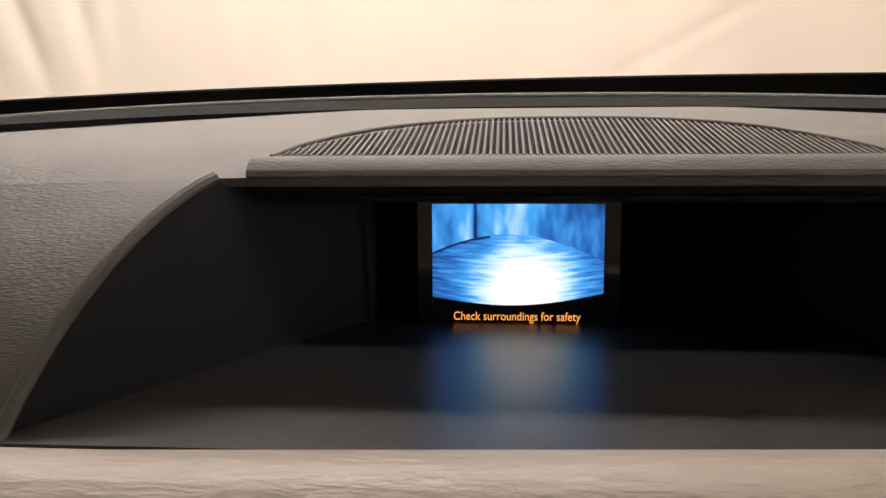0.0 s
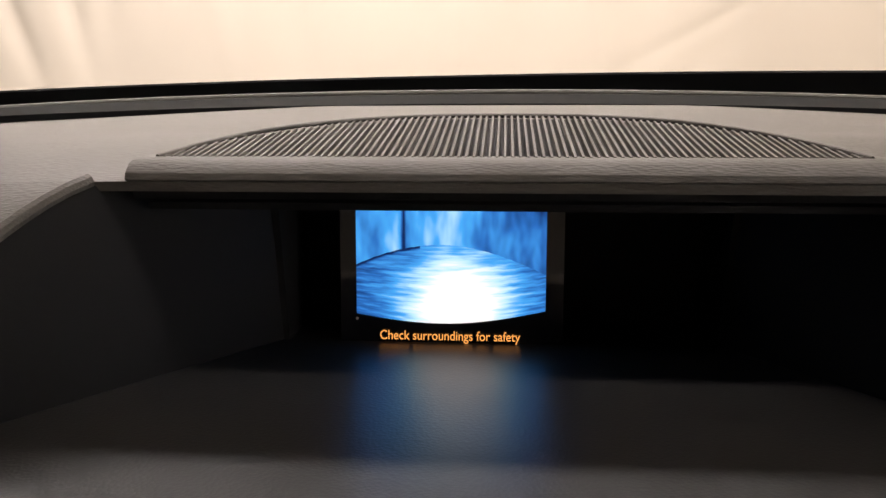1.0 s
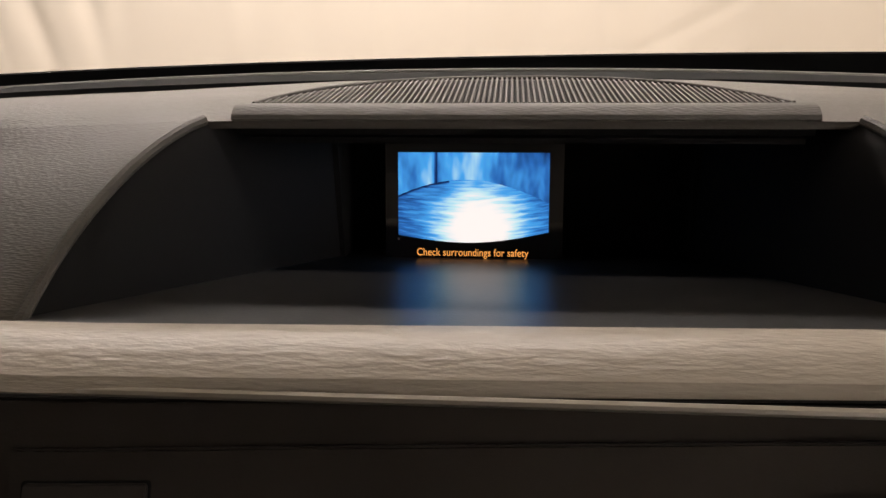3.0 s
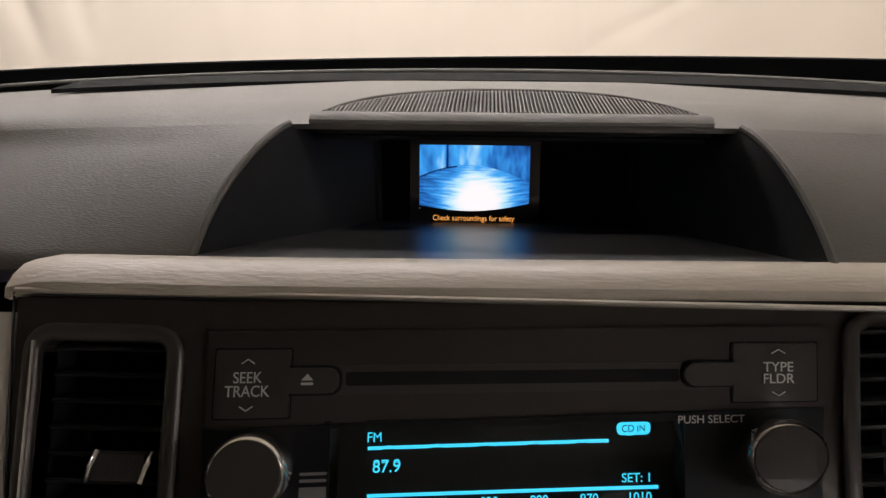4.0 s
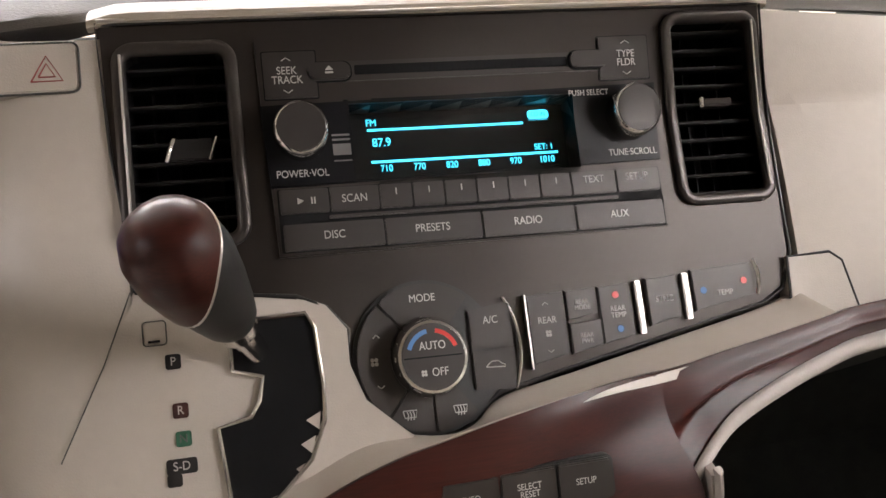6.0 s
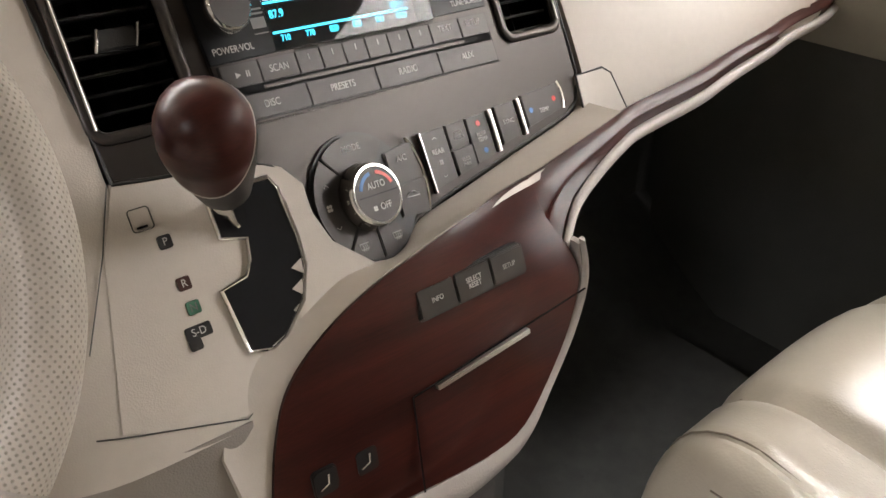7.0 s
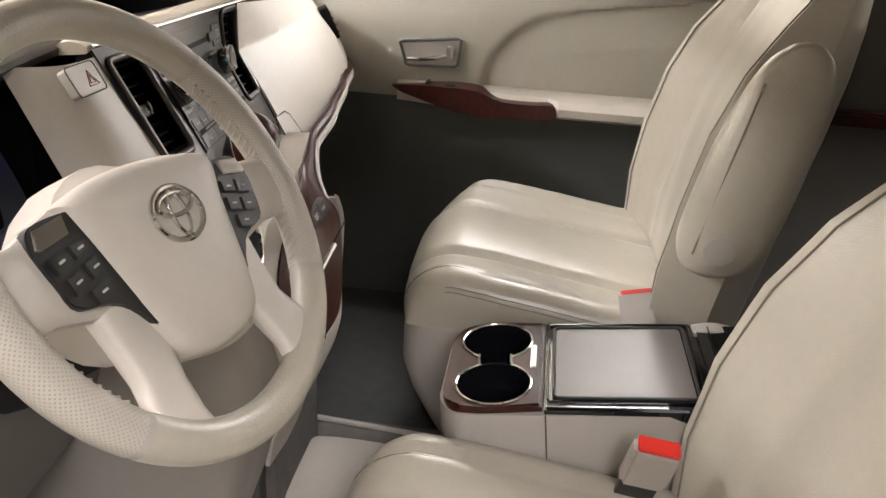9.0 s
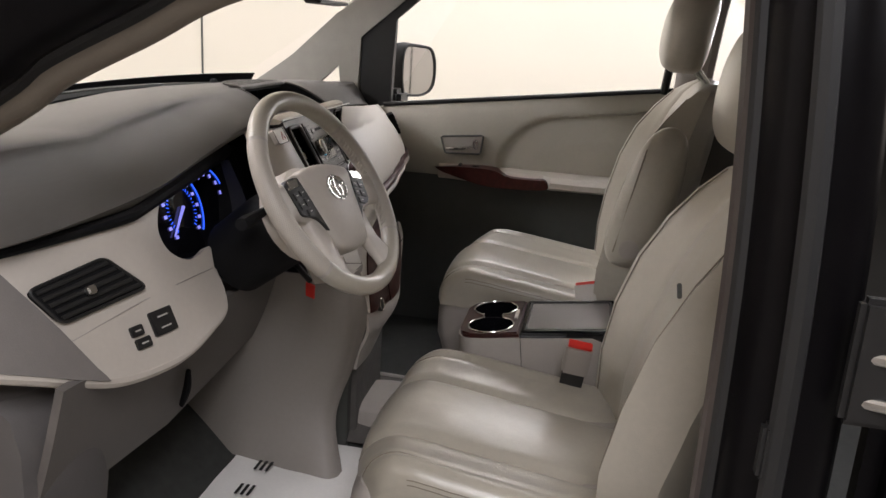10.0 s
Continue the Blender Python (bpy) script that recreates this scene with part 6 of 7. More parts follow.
        add(part("lower_spoke", bar([(s * x0, y0, s * x1, y1, w, th) for x0, y0, x1, y1, w, th in ((0.038, -0.045, 0.096, -0.036, -0.014, 0.012), (0.047, -0.080, 0.094, -0.062, -0.012, 0.011), (0.054, -0.106, 0.093, -0.092, -0.009, 0.011), (0.057, -0.132, 0.101, -0.112, -0.004, 0.010), (0.052, -0.158, 0.116, -0.124, 0.0, 0.009))]), BEIGE))
        # switch pods
        q = [(p.x, p.y) for p in spline([(s * x, y, 0) for x, y in ((0.076, 0.031), (0.098, 0.0315), (0.117, 0.028), (0.123, 0.014), (0.119, -0.010), (0.113, -0.029), (0.086, -0.0355), (0.070, -0.046), (0.057, -0.066), (0.063, -0.034), (0.070, 0.0))], 34)]
        q = q[::-1] if s > 0 else q
        pod = part("switch_pod", prism(q, -0.006, 0.0035, turned, bevel=0.0015), BLACK, label="black switch pod")
        add(pod)
        trim = prism([(s * x, y) for x, y in ((0.088, 0.030), (0.116, 0.0265), (0.121, 0.014), (0.117, 0.0125), (0.090, 0.017))][:: -s], 0.0030, 0.0058, turned, bevel=0.0010)
        under(part("pod_trim", trim, CHROME), pod)
        for kx, ky, kw, kh in ((0.088, 0.006, 0.0085, 0.0055), (0.107, 0.002, 0.0085, 0.0065), (0.084, -0.009, 0.0085, 0.0065), (0.103, -0.014, 0.0085, 0.0065), (0.088, -0.026, 0.0105, 0.0060)):
            mk = turned @ Matrix.Translation((s * kx, ky, 0.0035)) @ Matrix.Rotation(radians(-12 * s), 4, "Z")
            key = part("pod_key", prism(rrect(-kw, -kh, kw, kh, 0.0022), -0.001, 0.0020, mk, bevel=0.0009), BLACK)
            under(key, pod)
            under(part("key_print", prism(rrect(-0.0030, -0.0008, 0.0030, 0.0008, 0.0003), 0.0020, 0.0023, mk), WHITE, smooth=False), pod)
    # plain oval emblem
    def oval(rx, ry, w, r, name="emblem_ring", dx=0.0, dy=0.0):
        pts = [turned @ Vector((dx + rx * math.cos(2 * math.pi * i / 40), 0.001 + dy + ry * math.sin(2 * math.pi * i / 40), w)) for i in range(41)]
        return part(name, tube(pts, r, 8), CHROME)
    add(oval(0.027, 0.021, 0.0168, 0.0024), oval(0.0085, 0.0175, 0.0176, 0.0019), oval(0.019, 0.0085, 0.0176, 0.0019, dy=0.007))
    # column shroud and stalks
    col = empty("steering_column", WHEEL_C - W_N * 0.12, "dark steering column shroud with stalks and a red key tag", "steering column")
    rings = []
    for d, a, b, dy in ((0.030, 0.056, 0.052, 0.0), (0.040, 0.072, 0.068, -0.004), (0.080, 0.078, 0.076, -0.010), (0.092, 0.077, 0.074, -0.012), (0.093, 0.070, 0.067, -0.012), (0.13, 0.074, 0.069, -0.012), (0.22, 0.075, 0.066, -0.02)):
        c = WHEEL_C - W_N * d
        rings.append([WHEEL.to_3x3() @ Vector((a * math.cos(2 * math.pi * i / 24), b * math.sin(2 * math.pi * i / 24) + dy, 0)) + c for i in range(24)])
    adopt(col, part("shroud", loft(rings[4:]), BLACKER))
    adopt(col, part("column_cover", loft(rings[:4]), BEIGE, label="beige cover behind the wheel"))
    for s in (-1, 1):
        p0 = WHEEL @ Vector((s * 0.06, 0.02, -0.085))
        p1 = WHEEL @ Vector((s * 0.140, 0.012, -0.076))
        st = part("stalk", tube([p0, p0.lerp(p1, 0.6), p1], [0.007, 0.0085, 0.011], 10), BLACKER)
        adopt(col, st)
        under(part("stalk_cap", tube([p1, p1 + (p1 - p0).normalized() * 0.018], [0.0115, 0.010], 10), BLACKER), st)
    kt = Vector((-0.4075, 0.2405, 0.4735))
    adopt(col, part("key_tag", box(-0.013, -0.0015, -0.030, 0.013, 0.0015, -0.004, 0.0012, m=Matrix.Translation(kt) @ Matrix.Rotation(radians(55), 4, "Z")), RED, label="small red key tag"))
    adopt(col, part("key", tube([kt + Vector((0.03, 0.05, 0.03)), kt + Vector((0.01, 0.02, 0.012)), kt], 0.005, 8), BLACK))


steering()


# ---- console between the seats ----
CON = frame_of((-0.0395, -0.112, 0.328), (1, 0.0, 0), (0, 0.985, -0.13))


def console():
    thing = empty("floor_console", (-0.04, -0.2, 0.0), "floor console with wood cup holder tray and black lid", "console")

    def add(*obs):
        adopt(thing, *obs)

    wood = [(-0.109, 0.0), (0.099, 0.0), (0.0965, 0.075), (0.085, 0.110), (0.055, 0.125), (-0.085, 0.125), (-0.112, 0.112), (-0.116, 0.075)]
    wood = [wood[0], wood[1]] + round_poly(wood, 0.03)[12:]
    tray = part("wood_top", prism(wood, -0.020, 0.0, CON, bevel=0.004), WOOD, label="red-brown wood cup holder tray")
    add(tray)
    # two cup wells joined by a neck, cut through the tray
    cups = ((0.043, 0.064, 0.0475), (-0.063, 0.062, 0.0475))
    for u, v, r in cups:
        carve(tray, prism(disc(u, v, r, 44), -0.06, 0.02, CON))
        well = [[CON @ Vector((u + rr * math.cos(2 * math.pi * i / 44), v + rr * math.sin(2 * math.pi * i / 44), w)) for i in range(44)] for rr, w in ((r + 0.0008, 0.0010), (r - 0.001, 0.0), (r - 0.003, -0.02), (r - 0.006, -0.055), (r - 0.010, -0.066), (r - 0.03, -0.068))]
        b = loft(well, caps=False)
        b.faces.new(b.verts[-44:])
        add(part("cup_well", b, GLOSS, label="black cup holder"))
        arc = [i for i in range(45) if (abs(((360 * i / 44 + (180 if u > 0 else 0)) + 180) % 360 - 180) > 24)]
        first = next(k for k in range(45) if k in arc and (k - 1) % 44 not in arc)
        run = [(first + k) % 44 for k in range(len(set(a % 44 for a in arc)))]
        add(part("cup_rim", tube([CON @ Vector((u + r * math.cos(2 * math.pi * i / 44), v + r * math.sin(2 * math.pi * i / 44), 0.001)) for i in run], 0.0018, 8), CHROME))
    carve(tray, box(-0.030, 0.042, -0.05, 0.012, 0.084, 0.02, m=CON))
    add(part("cup_neck", box(-0.028, 0.043, -0.035, 0.010, 0.083, -0.031, m=CON), GLOSS))
    for v in (0.042, 0.0845):
        add(part("neck_rim", tube([CON @ Vector((u, v + 0.0015 * math.cos(u * 90), 0.001)) for u in (-0.024, -0.009, 0.005)], 0.0018, 8), CHROME))
    add(part("console_latch", prism(rrect(-0.027, 0.0098, 0.030, 0.0172, 0.003), 0.0, 0.0028, CON, bevel=0.001), SATIN, label="satin metal latch"))
    # lid with rubber tray
    lid = [(-0.1165, -0.20), (-0.1145, -0.002), (0.100, -0.002), (0.0965, -0.20)]
    add(part("lid", prism(lid, -0.02, -0.001, CON, bevel=0.003), GLOSS, label="gloss black lid"))
    mat_line = rrect(-0.093, -0.182, 0.078, -0.016, 0.006)
    grey = mat("grey_tray_rubber", (0.13, 0.115, 0.11), 0.34, var=0.06, scale=10)
    add(part("tray_mat", prism(mat_line, -0.001, 0.0, CON), grey, label="grey rubber tray mat"))
    for k, w in ((0.0, 0.0022), (0.0075, 0.0016)):
        ring = rrect(-0.0995 - k + 0.004, -0.190 - k + 0.004, 0.0845 + k - 0.004, -0.0095 + k - 0.004, 0.008)
        add(part("tray_rim", tube([CON @ Vector((u, v, 0.001)) for u, v in ring + ring[:1]], w, 8), BLACK if k == 0 else GLOSS))
    rear = [(-0.117, -0.300), (-0.1165, -0.2005), (0.0975, -0.2005), (0.096, -0.300)]
    add(part("rear_lid", prism(rear, -0.045, -0.0035, CON, bevel=0.005, seg=4), GLOSS, label="gloss black rear lid"))
    for v in (-0.222, -0.246):
        add(part("lid_rib", tube([CON @ Vector((u, v - 0.05 * max(0.0, u) ** 2, -0.0032)) for u in (-0.108, -0.05, 0.0, 0.05, 0.088)], 0.0030, 8, flat=0.5), GLOSS))
    # body
    outline = [(-0.114, -0.29), (0.094, -0.29), (0.100, 0.0), (0.094, 0.10), (0.060, 0.130), (-0.088, 0.130), (-0.118, 0.108), (-0.118, 0.0)]
    outline = round_poly(outline, 0.03)
    rings = []
    for k, dz in ((1.0, -0.010), (1.02, -0.05), (1.0, -0.14), (0.96, -0.26), (0.95, -0.335)):
        rings.append([CON @ Vector((-0.008 + (u + 0.008) * k, -0.08 + (v + 0.08) * k - (0.02 * (-dz / 0.3)), dz)) for u, v in outline])
    shell = part("body", loft(rings), GREY_BEIGE, label="grey-beige plastic console body")
    add(shell)
    for u, v, r in cups:
        carve(shell, prism(disc(u, v, r + 0.001, 32), -0.075, 0.03, CON))
    carve(shell, box(-0.032, 0.040, -0.040, 0.014, 0.086, 0.03, m=CON))
    seam = [CON @ Vector((-0.121, -0.004, w)) for w in (-0.006, -0.05, -0.10)]
    add(part("body_seam", tube(seam, 0.0008, 6), CHARCOAL))


console()


# ---- front seats ----
def seat(name, cx, out, label, dz=0.0, lean=0.0, head=0.0, group="front seats"):
    """A leather front seat; out: +1 or -1, the side of the door."""
    thing = empty(name, (cx, -0.1, 0.02), label, "car seat", group)

    def shift(z):
        """How far the backrest leans back at this height."""
        return lean * (0.5 + 0.6 * min(1.0, max(0.0, (z - 0.48) / 0.25)))

    def add(*obs):
        adopt(thing, *obs)

    # cushion: one padded sheet with rolled front and sides, sewn into panels
    NQ, NT = 64, 64
    y_back, z_low = -0.335, 0.298 + dz

    def top(x, y):
        """Height of the seat surface; x from its middle, y ahead."""
        a = abs(x)
        z = 0.318 + dz + 0.052 * min(1.0, max(0.0, (y + 0.33) / 0.36)) ** 1.1 - 0.006 * max(0.0, (y + 0.02) / 0.1)
        z += 0.016 * max(0.0, (a - 0.125) / 0.08) ** 1.6
        for line, depth, wide in ((0.110, 0.0105, 0.010), (0.198, 0.0055, 0.006)):
            z -= depth * math.exp(-(((a - line) / wide) ** 2))
        z += 0.007 * math.cos(min(a, 0.110) / 0.110 * math.pi / 2)
        inner = -out * x
        crease = math.exp(-(((inner - 0.172) / 0.028) ** 2)) * math.exp(-(((y + 0.16) / 0.075) ** 2))
        z += 0.0020 * crease * math.sin(y * 165 + 130 * (inner - 0.17) + 1.5 * noise.noise((x * 30, y * 30, cx)))
        z += 0.0014 * noise.noise((x * 11 + cx, y * 11, 1.0)) + 0.0005 * noise.noise((x * 45, y * 45, 2.0 + cx))
        return z

    def cushion(s, t):
        # across: roll down both sides; along: roll over the front
        q = -1 + 2 * s
        a = abs(q)
        if a <= 0.72:
            X, ds = a / 0.72 * 0.80, 0.0
        else:
            ang = min(1.0, (a - 0.72) / 0.18) * math.pi / 2
            X = 0.80 + 0.20 * math.sin(ang)
            ds = 0.052 * (1 - math.cos(ang)) + max(0.0, a - 0.90) / 0.10 * 0.11
        if t <= 0.78:
            Y, df = t / 0.78 * 0.83, 0.0
        else:
            ang = min(1.0, (t - 0.78) / 0.14) * math.pi / 2
            Y = 0.83 + 0.17 * math.sin(ang)
            df = 0.070 * (1 - math.cos(ang)) + max(0.0, t - 0.92) / 0.08 * 0.10
        xin = math.copysign(X, q)
        outer = max(0.0, xin * out)
        front = 0.117 - 0.024 * X**3 - 0.045 * outer**3
        y = y_back + (front - y_back) * Y
        x = 0.252 * xin * (1 - 0.05 * Y**5 * X)
        z = top(x, y) - ds - df
        return Vector((cx + x, y, max(z_low, z)))
    add(part("cushion", sheet(cushion, NQ, NT, 0.004), BEIGE_LEATHER))
    def seam(s, t0, t1, r, lift):
        return tube([cushion(s, t0 + (t1 - t0) * i / 40) + Vector(lift) for i in range(41)], r, 6)
    for sgn in (-1, 1):
        add(part("cushion_seam", seam(0.5 + sgn * 0.1964, 0.04, 0.94, 0.0010, (0, 0, 0.0002)), PIPING))
        add(part("bolster_seam", seam(0.5 + sgn * 0.352, 0.04, 0.90, 0.0010, (0, 0, 0.0001)), PIPING))
        for q in (0.428, 0.437):
            add(part("side_seam", seam(0.5 + sgn * q, 0.30, 0.80, 0.0008, (sgn * 0.0002, 0, 0.0002)), PIPING))
    # plastic base skirt
    plan = [(p.x, p.y) for p in spline([(x, y, 0) for x, y in ((-0.245, -0.34), (-0.247, -0.20), (-0.247, -0.05), (-0.240, 0.035), (-0.212, 0.080), (-0.12, 0.095), (0.0, 0.098), (0.12, 0.095), (0.212, 0.080), (0.240, 0.035), (0.247, -0.05), (0.247, -0.20), (0.245, -0.34))], 60)]

    def fore(y, z):
        """The skirt swells ahead under the cushion and falls back to the floor."""
        k = min(1.0, max(0.0, y / 0.06))
        swell = 0.016 * min(1.0, max(0.0, (0.312 + dz - z) / 0.03))
        return y + k * (swell - 0.55 * max(0.0, 0.20 + dz - z) ** 1.15 * 1.25)
    base = [[Vector((cx + dx * k, fore(y, z), z)) for dx, y in plan] for k, z in ((0.95, 0.318 + dz), (0.985, 0.308 + dz), (1.004, 0.290 + dz), (1.012, 0.26 + dz), (1.01, 0.21 + dz), (1.0, 0.16 + dz * 0.6), (0.98, 0.10 + dz * 0.4), (0.95, 0.035))]
    add(part("base_skirt", loft(base), GREY_BEIGE, label="grey-beige plastic seat base"))
    add(part("seat_rail", box(cx - 0.2, -0.36, 0.0, cx + 0.2, 0.06, 0.045), BLACK))

    # backrest: sections up the recline
    def back(z, y, hw, d, wing, n=28):
        """Closed ring: front face with wings, rear face rounded."""
        pts = []
        for i in range(n + 1):
            q = -1 + 2 * i / n
            a = abs(q)
            f = y + d * 0.5 + wing * max(0.0, (a - 0.45) / 0.45) ** 1.7 * (1 if a < 0.9 else 1 - ((a - 0.9) / 0.1) ** 2 * 1.0)
            if a > 0.9:
                f -= d * 0.30 * ((a - 0.9) / 0.1) ** 2
            f -= 0.006 * math.exp(-((a - 0.48) / 0.03) ** 2)
            f += 0.004 * noise.noise((q * 5 + cx, z * 5, 3.0)) + 0.0016 * noise.noise((q * 16, z * 9, 5.0 + cx))
            pts.append(Vector((cx + hw * q, f, z)))
        for i in range(n - 1):
            q = 1 - 2 * (i + 1) / n
            a = abs(q)
            pts.append(Vector((cx + hw * q * 0.96, y - d * 0.5 + d * 0.42 * a**3, z)))
        return pts

    br = [(z + dz, y + shift(z), hw, d, wing) for z, y, hw, d, wing in ((0.305, -0.332, 0.232, 0.10, 0.02), (0.34, -0.335, 0.252, 0.125, 0.040), (0.42, -0.345, 0.262, 0.135, 0.046), (0.52, -0.360, 0.264, 0.135, 0.052), (0.62, -0.372, 0.258, 0.130, 0.054), (0.70, -0.384, 0.246, 0.114, 0.048), (0.76, -0.397, 0.225, 0.094, 0.032), (0.805, -0.411, 0.195, 0.070, 0.018), (0.826, -0.420, 0.162, 0.050, 0.008), (0.838, -0.426, 0.128, 0.032, 0.002), (0.842, -0.430, 0.095, 0.014, 0.0))]
    fine = []
    for k in range(len(br) - 1):
        for i in range(4):
            fine.append([a + (b - a) * i / 4 for a, b in zip(br[k], br[k + 1])])
    fine.append(br[-1])
    add(part("backrest", loft([back(*r) for r in fine]), BEIGE_LEATHER))
    def sewn(q, row):
        """A point of the backrest's front face, for the seams that follow it."""
        z, y, hw, d, wing = row
        f = y + d * 0.5 + wing * max(0.0, (abs(q) - 0.45) / 0.45) ** 1.7 - 0.006 * math.exp(-(((abs(q) - 0.48) / 0.03) ** 2))
        f += 0.004 * noise.noise((q * 5 + cx, z * 5, 3.0)) + 0.0016 * noise.noise((q * 16, z * 9, 5.0 + cx))
        return Vector((cx + hw * q, f + 0.0004, z))
    for q, name in ((-0.48, "back_seam"), (0.48, "back_seam"), (-0.87, "wing_seam"), (0.87, "wing_seam")):
        add(part(name, tube([sewn(q, row) for row in fine[4:29]], 0.0013, 6), PIPING))
    # headrest on posts
    for s in (-1, 1):
        add(part("headrest_post", tube([Vector((cx + s * 0.055, -0.435 + shift(0.8), 0.81 + dz)), Vector((cx + s * 0.055, -0.442 + head, 0.90 + dz))], 0.006, 10), CHROME))
    hr = []
    stations = ((0.856, 0.090, 0.055, -0.440), (0.868, 0.118, 0.085, -0.438), (0.90, 0.132, 0.105, -0.438), (0.95, 0.138, 0.110, -0.442), (1.00, 0.134, 0.105, -0.450), (1.035, 0.115, 0.085, -0.456), (1.05, 0.085, 0.05, -0.460))
    across = spline([(z, hw, d) for z, hw, d, _ in stations], 30)
    along = spline([(z, y, 0) for z, _, _, y in stations], 30)
    for (z, hw, d), (_, y, _) in zip(across, along):
        hr.append([Vector((cx + hw * math.copysign(abs(math.cos(t)) ** 0.7, math.cos(t)), y + head + d * 0.5 * math.copysign(abs(math.sin(t)) ** 0.85, math.sin(t)), z + dz)) for t in [2 * math.pi * i / 36 for i in range(36)]])
    add(part("headrest", loft(hr), BEIGE_LEATHER))
    # recliner cover on the inner side, armrest folded up beside the backrest
    ix = cx - out * 0.262
    m = frame_of((ix, -0.330, 0.42), (0, 1, 0), (0, -0.16, 0.985)) if out > 0 else frame_of((ix, -0.330, 0.42), (0, -1, 0), (0, -0.16, 0.985))
    if out > 0:
        arm = []
        stations = spline([(v, hw, thick) for v, hw, thick in ((-0.022, 0.010, 0.010), (-0.018, 0.026, 0.020), (-0.004, 0.044, 0.026), (0.03, 0.058, 0.029), (0.08, 0.062, 0.030), (0.18, 0.060, 0.029), (0.26, 0.051, 0.026), (0.305, 0.038, 0.022), (0.328, 0.020, 0.014), (0.334, 0.006, 0.006))], 36)
        for v, hw, thick in stations:
            arm.append([Vector((ix - 0.020 + thick * math.copysign(abs(math.cos(t)) ** 0.75, math.cos(t)), -0.320 - v * 0.17 + hw * math.copysign(abs(math.sin(t)) ** 0.8, math.sin(t)), 0.458 + 0.86 * v)) for t in [2 * math.pi * i / 28 for i in range(28)]])
        ar = part("armrest", loft(arm), BEIGE_LEATHER, label="folded-up leather armrest")
        add(ar)
        mm = frame_of((ix - 0.0495, -0.318, 0.484), (0, -1, 0), (0, 0, 1))
        under(part("pivot_cap", prism(disc(0, 0, 0.021, 28), -0.004, 0.003, mm, bevel=0.0015), GREY_BEIGE), ar)
        path = [Vector((ix - 0.0445, -0.282 - v * 0.17, 0.458 + 0.86 * v)) for v in (0.02, 0.08, 0.16, 0.24, 0.28)]
        under(part("arm_seam", tube(spline(path, 16), 0.0016, 6), PIPING), ar)
    if out > 0:
        low = []
        for dx, k in ((-0.016, 0.9), (-0.012, 1.0), (0.012, 1.0), (0.016, 0.9)):
            low.append([Vector((ix - 0.012 + dx, -0.345 + 0.060 * k * math.cos(t), 0.312 + 0.045 * k * math.sin(t))) for t in [2 * math.pi * i / 24 for i in range(24)]])
        add(part("recliner_cover", loft(low), GREY_BEIGE, label="grey-beige recliner cover"))
    if out < 0:
        tag_m = frame_of((cx + out * 0.262, -0.345, 0.61), (0, 1, 0.2), (0, -0.25, 1))
        add(part("airbag_tag", box(-0.003, -0.010, -0.0025, 0.003, 0.010, 0.0025, 0.001, m=tag_m @ Matrix.Rotation(radians(-20), 4, "Z")), CHARCOAL, label="small dark sewn tag"))
    return thing


seat("passenger_seat", 0.322, 1, "beige leather passenger seat with folded armrest and headrest", dz=-0.008, lean=-0.045, head=0.035)
seat("driver_seat", -0.405, -1, "beige leather driver seat with creased cushion and headrest", dz=-0.095, lean=-0.085, head=-0.01)


def buckle(x, y, z, lean, tip):
    thing = empty("seat_belt_buckle", (x, y, z - 0.05), "grey seat belt buckle with a red button beside the seat", "buckle", "seat belt buckles")
    m = Matrix.Translation((x, y, z)) @ Matrix.Rotation(radians(lean), 4, "X") @ Matrix.Rotation(radians(tip), 4, "Y")
    adopt(thing, part("buckle_body", box(-0.012, -0.026, -0.075, 0.012, 0.026, 0.0, 0.005, m=m), GREY_BEIGE))
    adopt(thing, part("release_button", box(-0.0095, -0.0225, -0.004, 0.0095, 0.0225, 0.0022, 0.0015, m=m), RED))
    adopt(thing, part("strap", box(-0.003, -0.022, -0.16, 0.003, 0.022, -0.07, m=m), BLACK))


buckle(0.108, -0.238, 0.370, -13, 26)
buckle(-0.2365, -0.237, 0.3525, 6, -22)


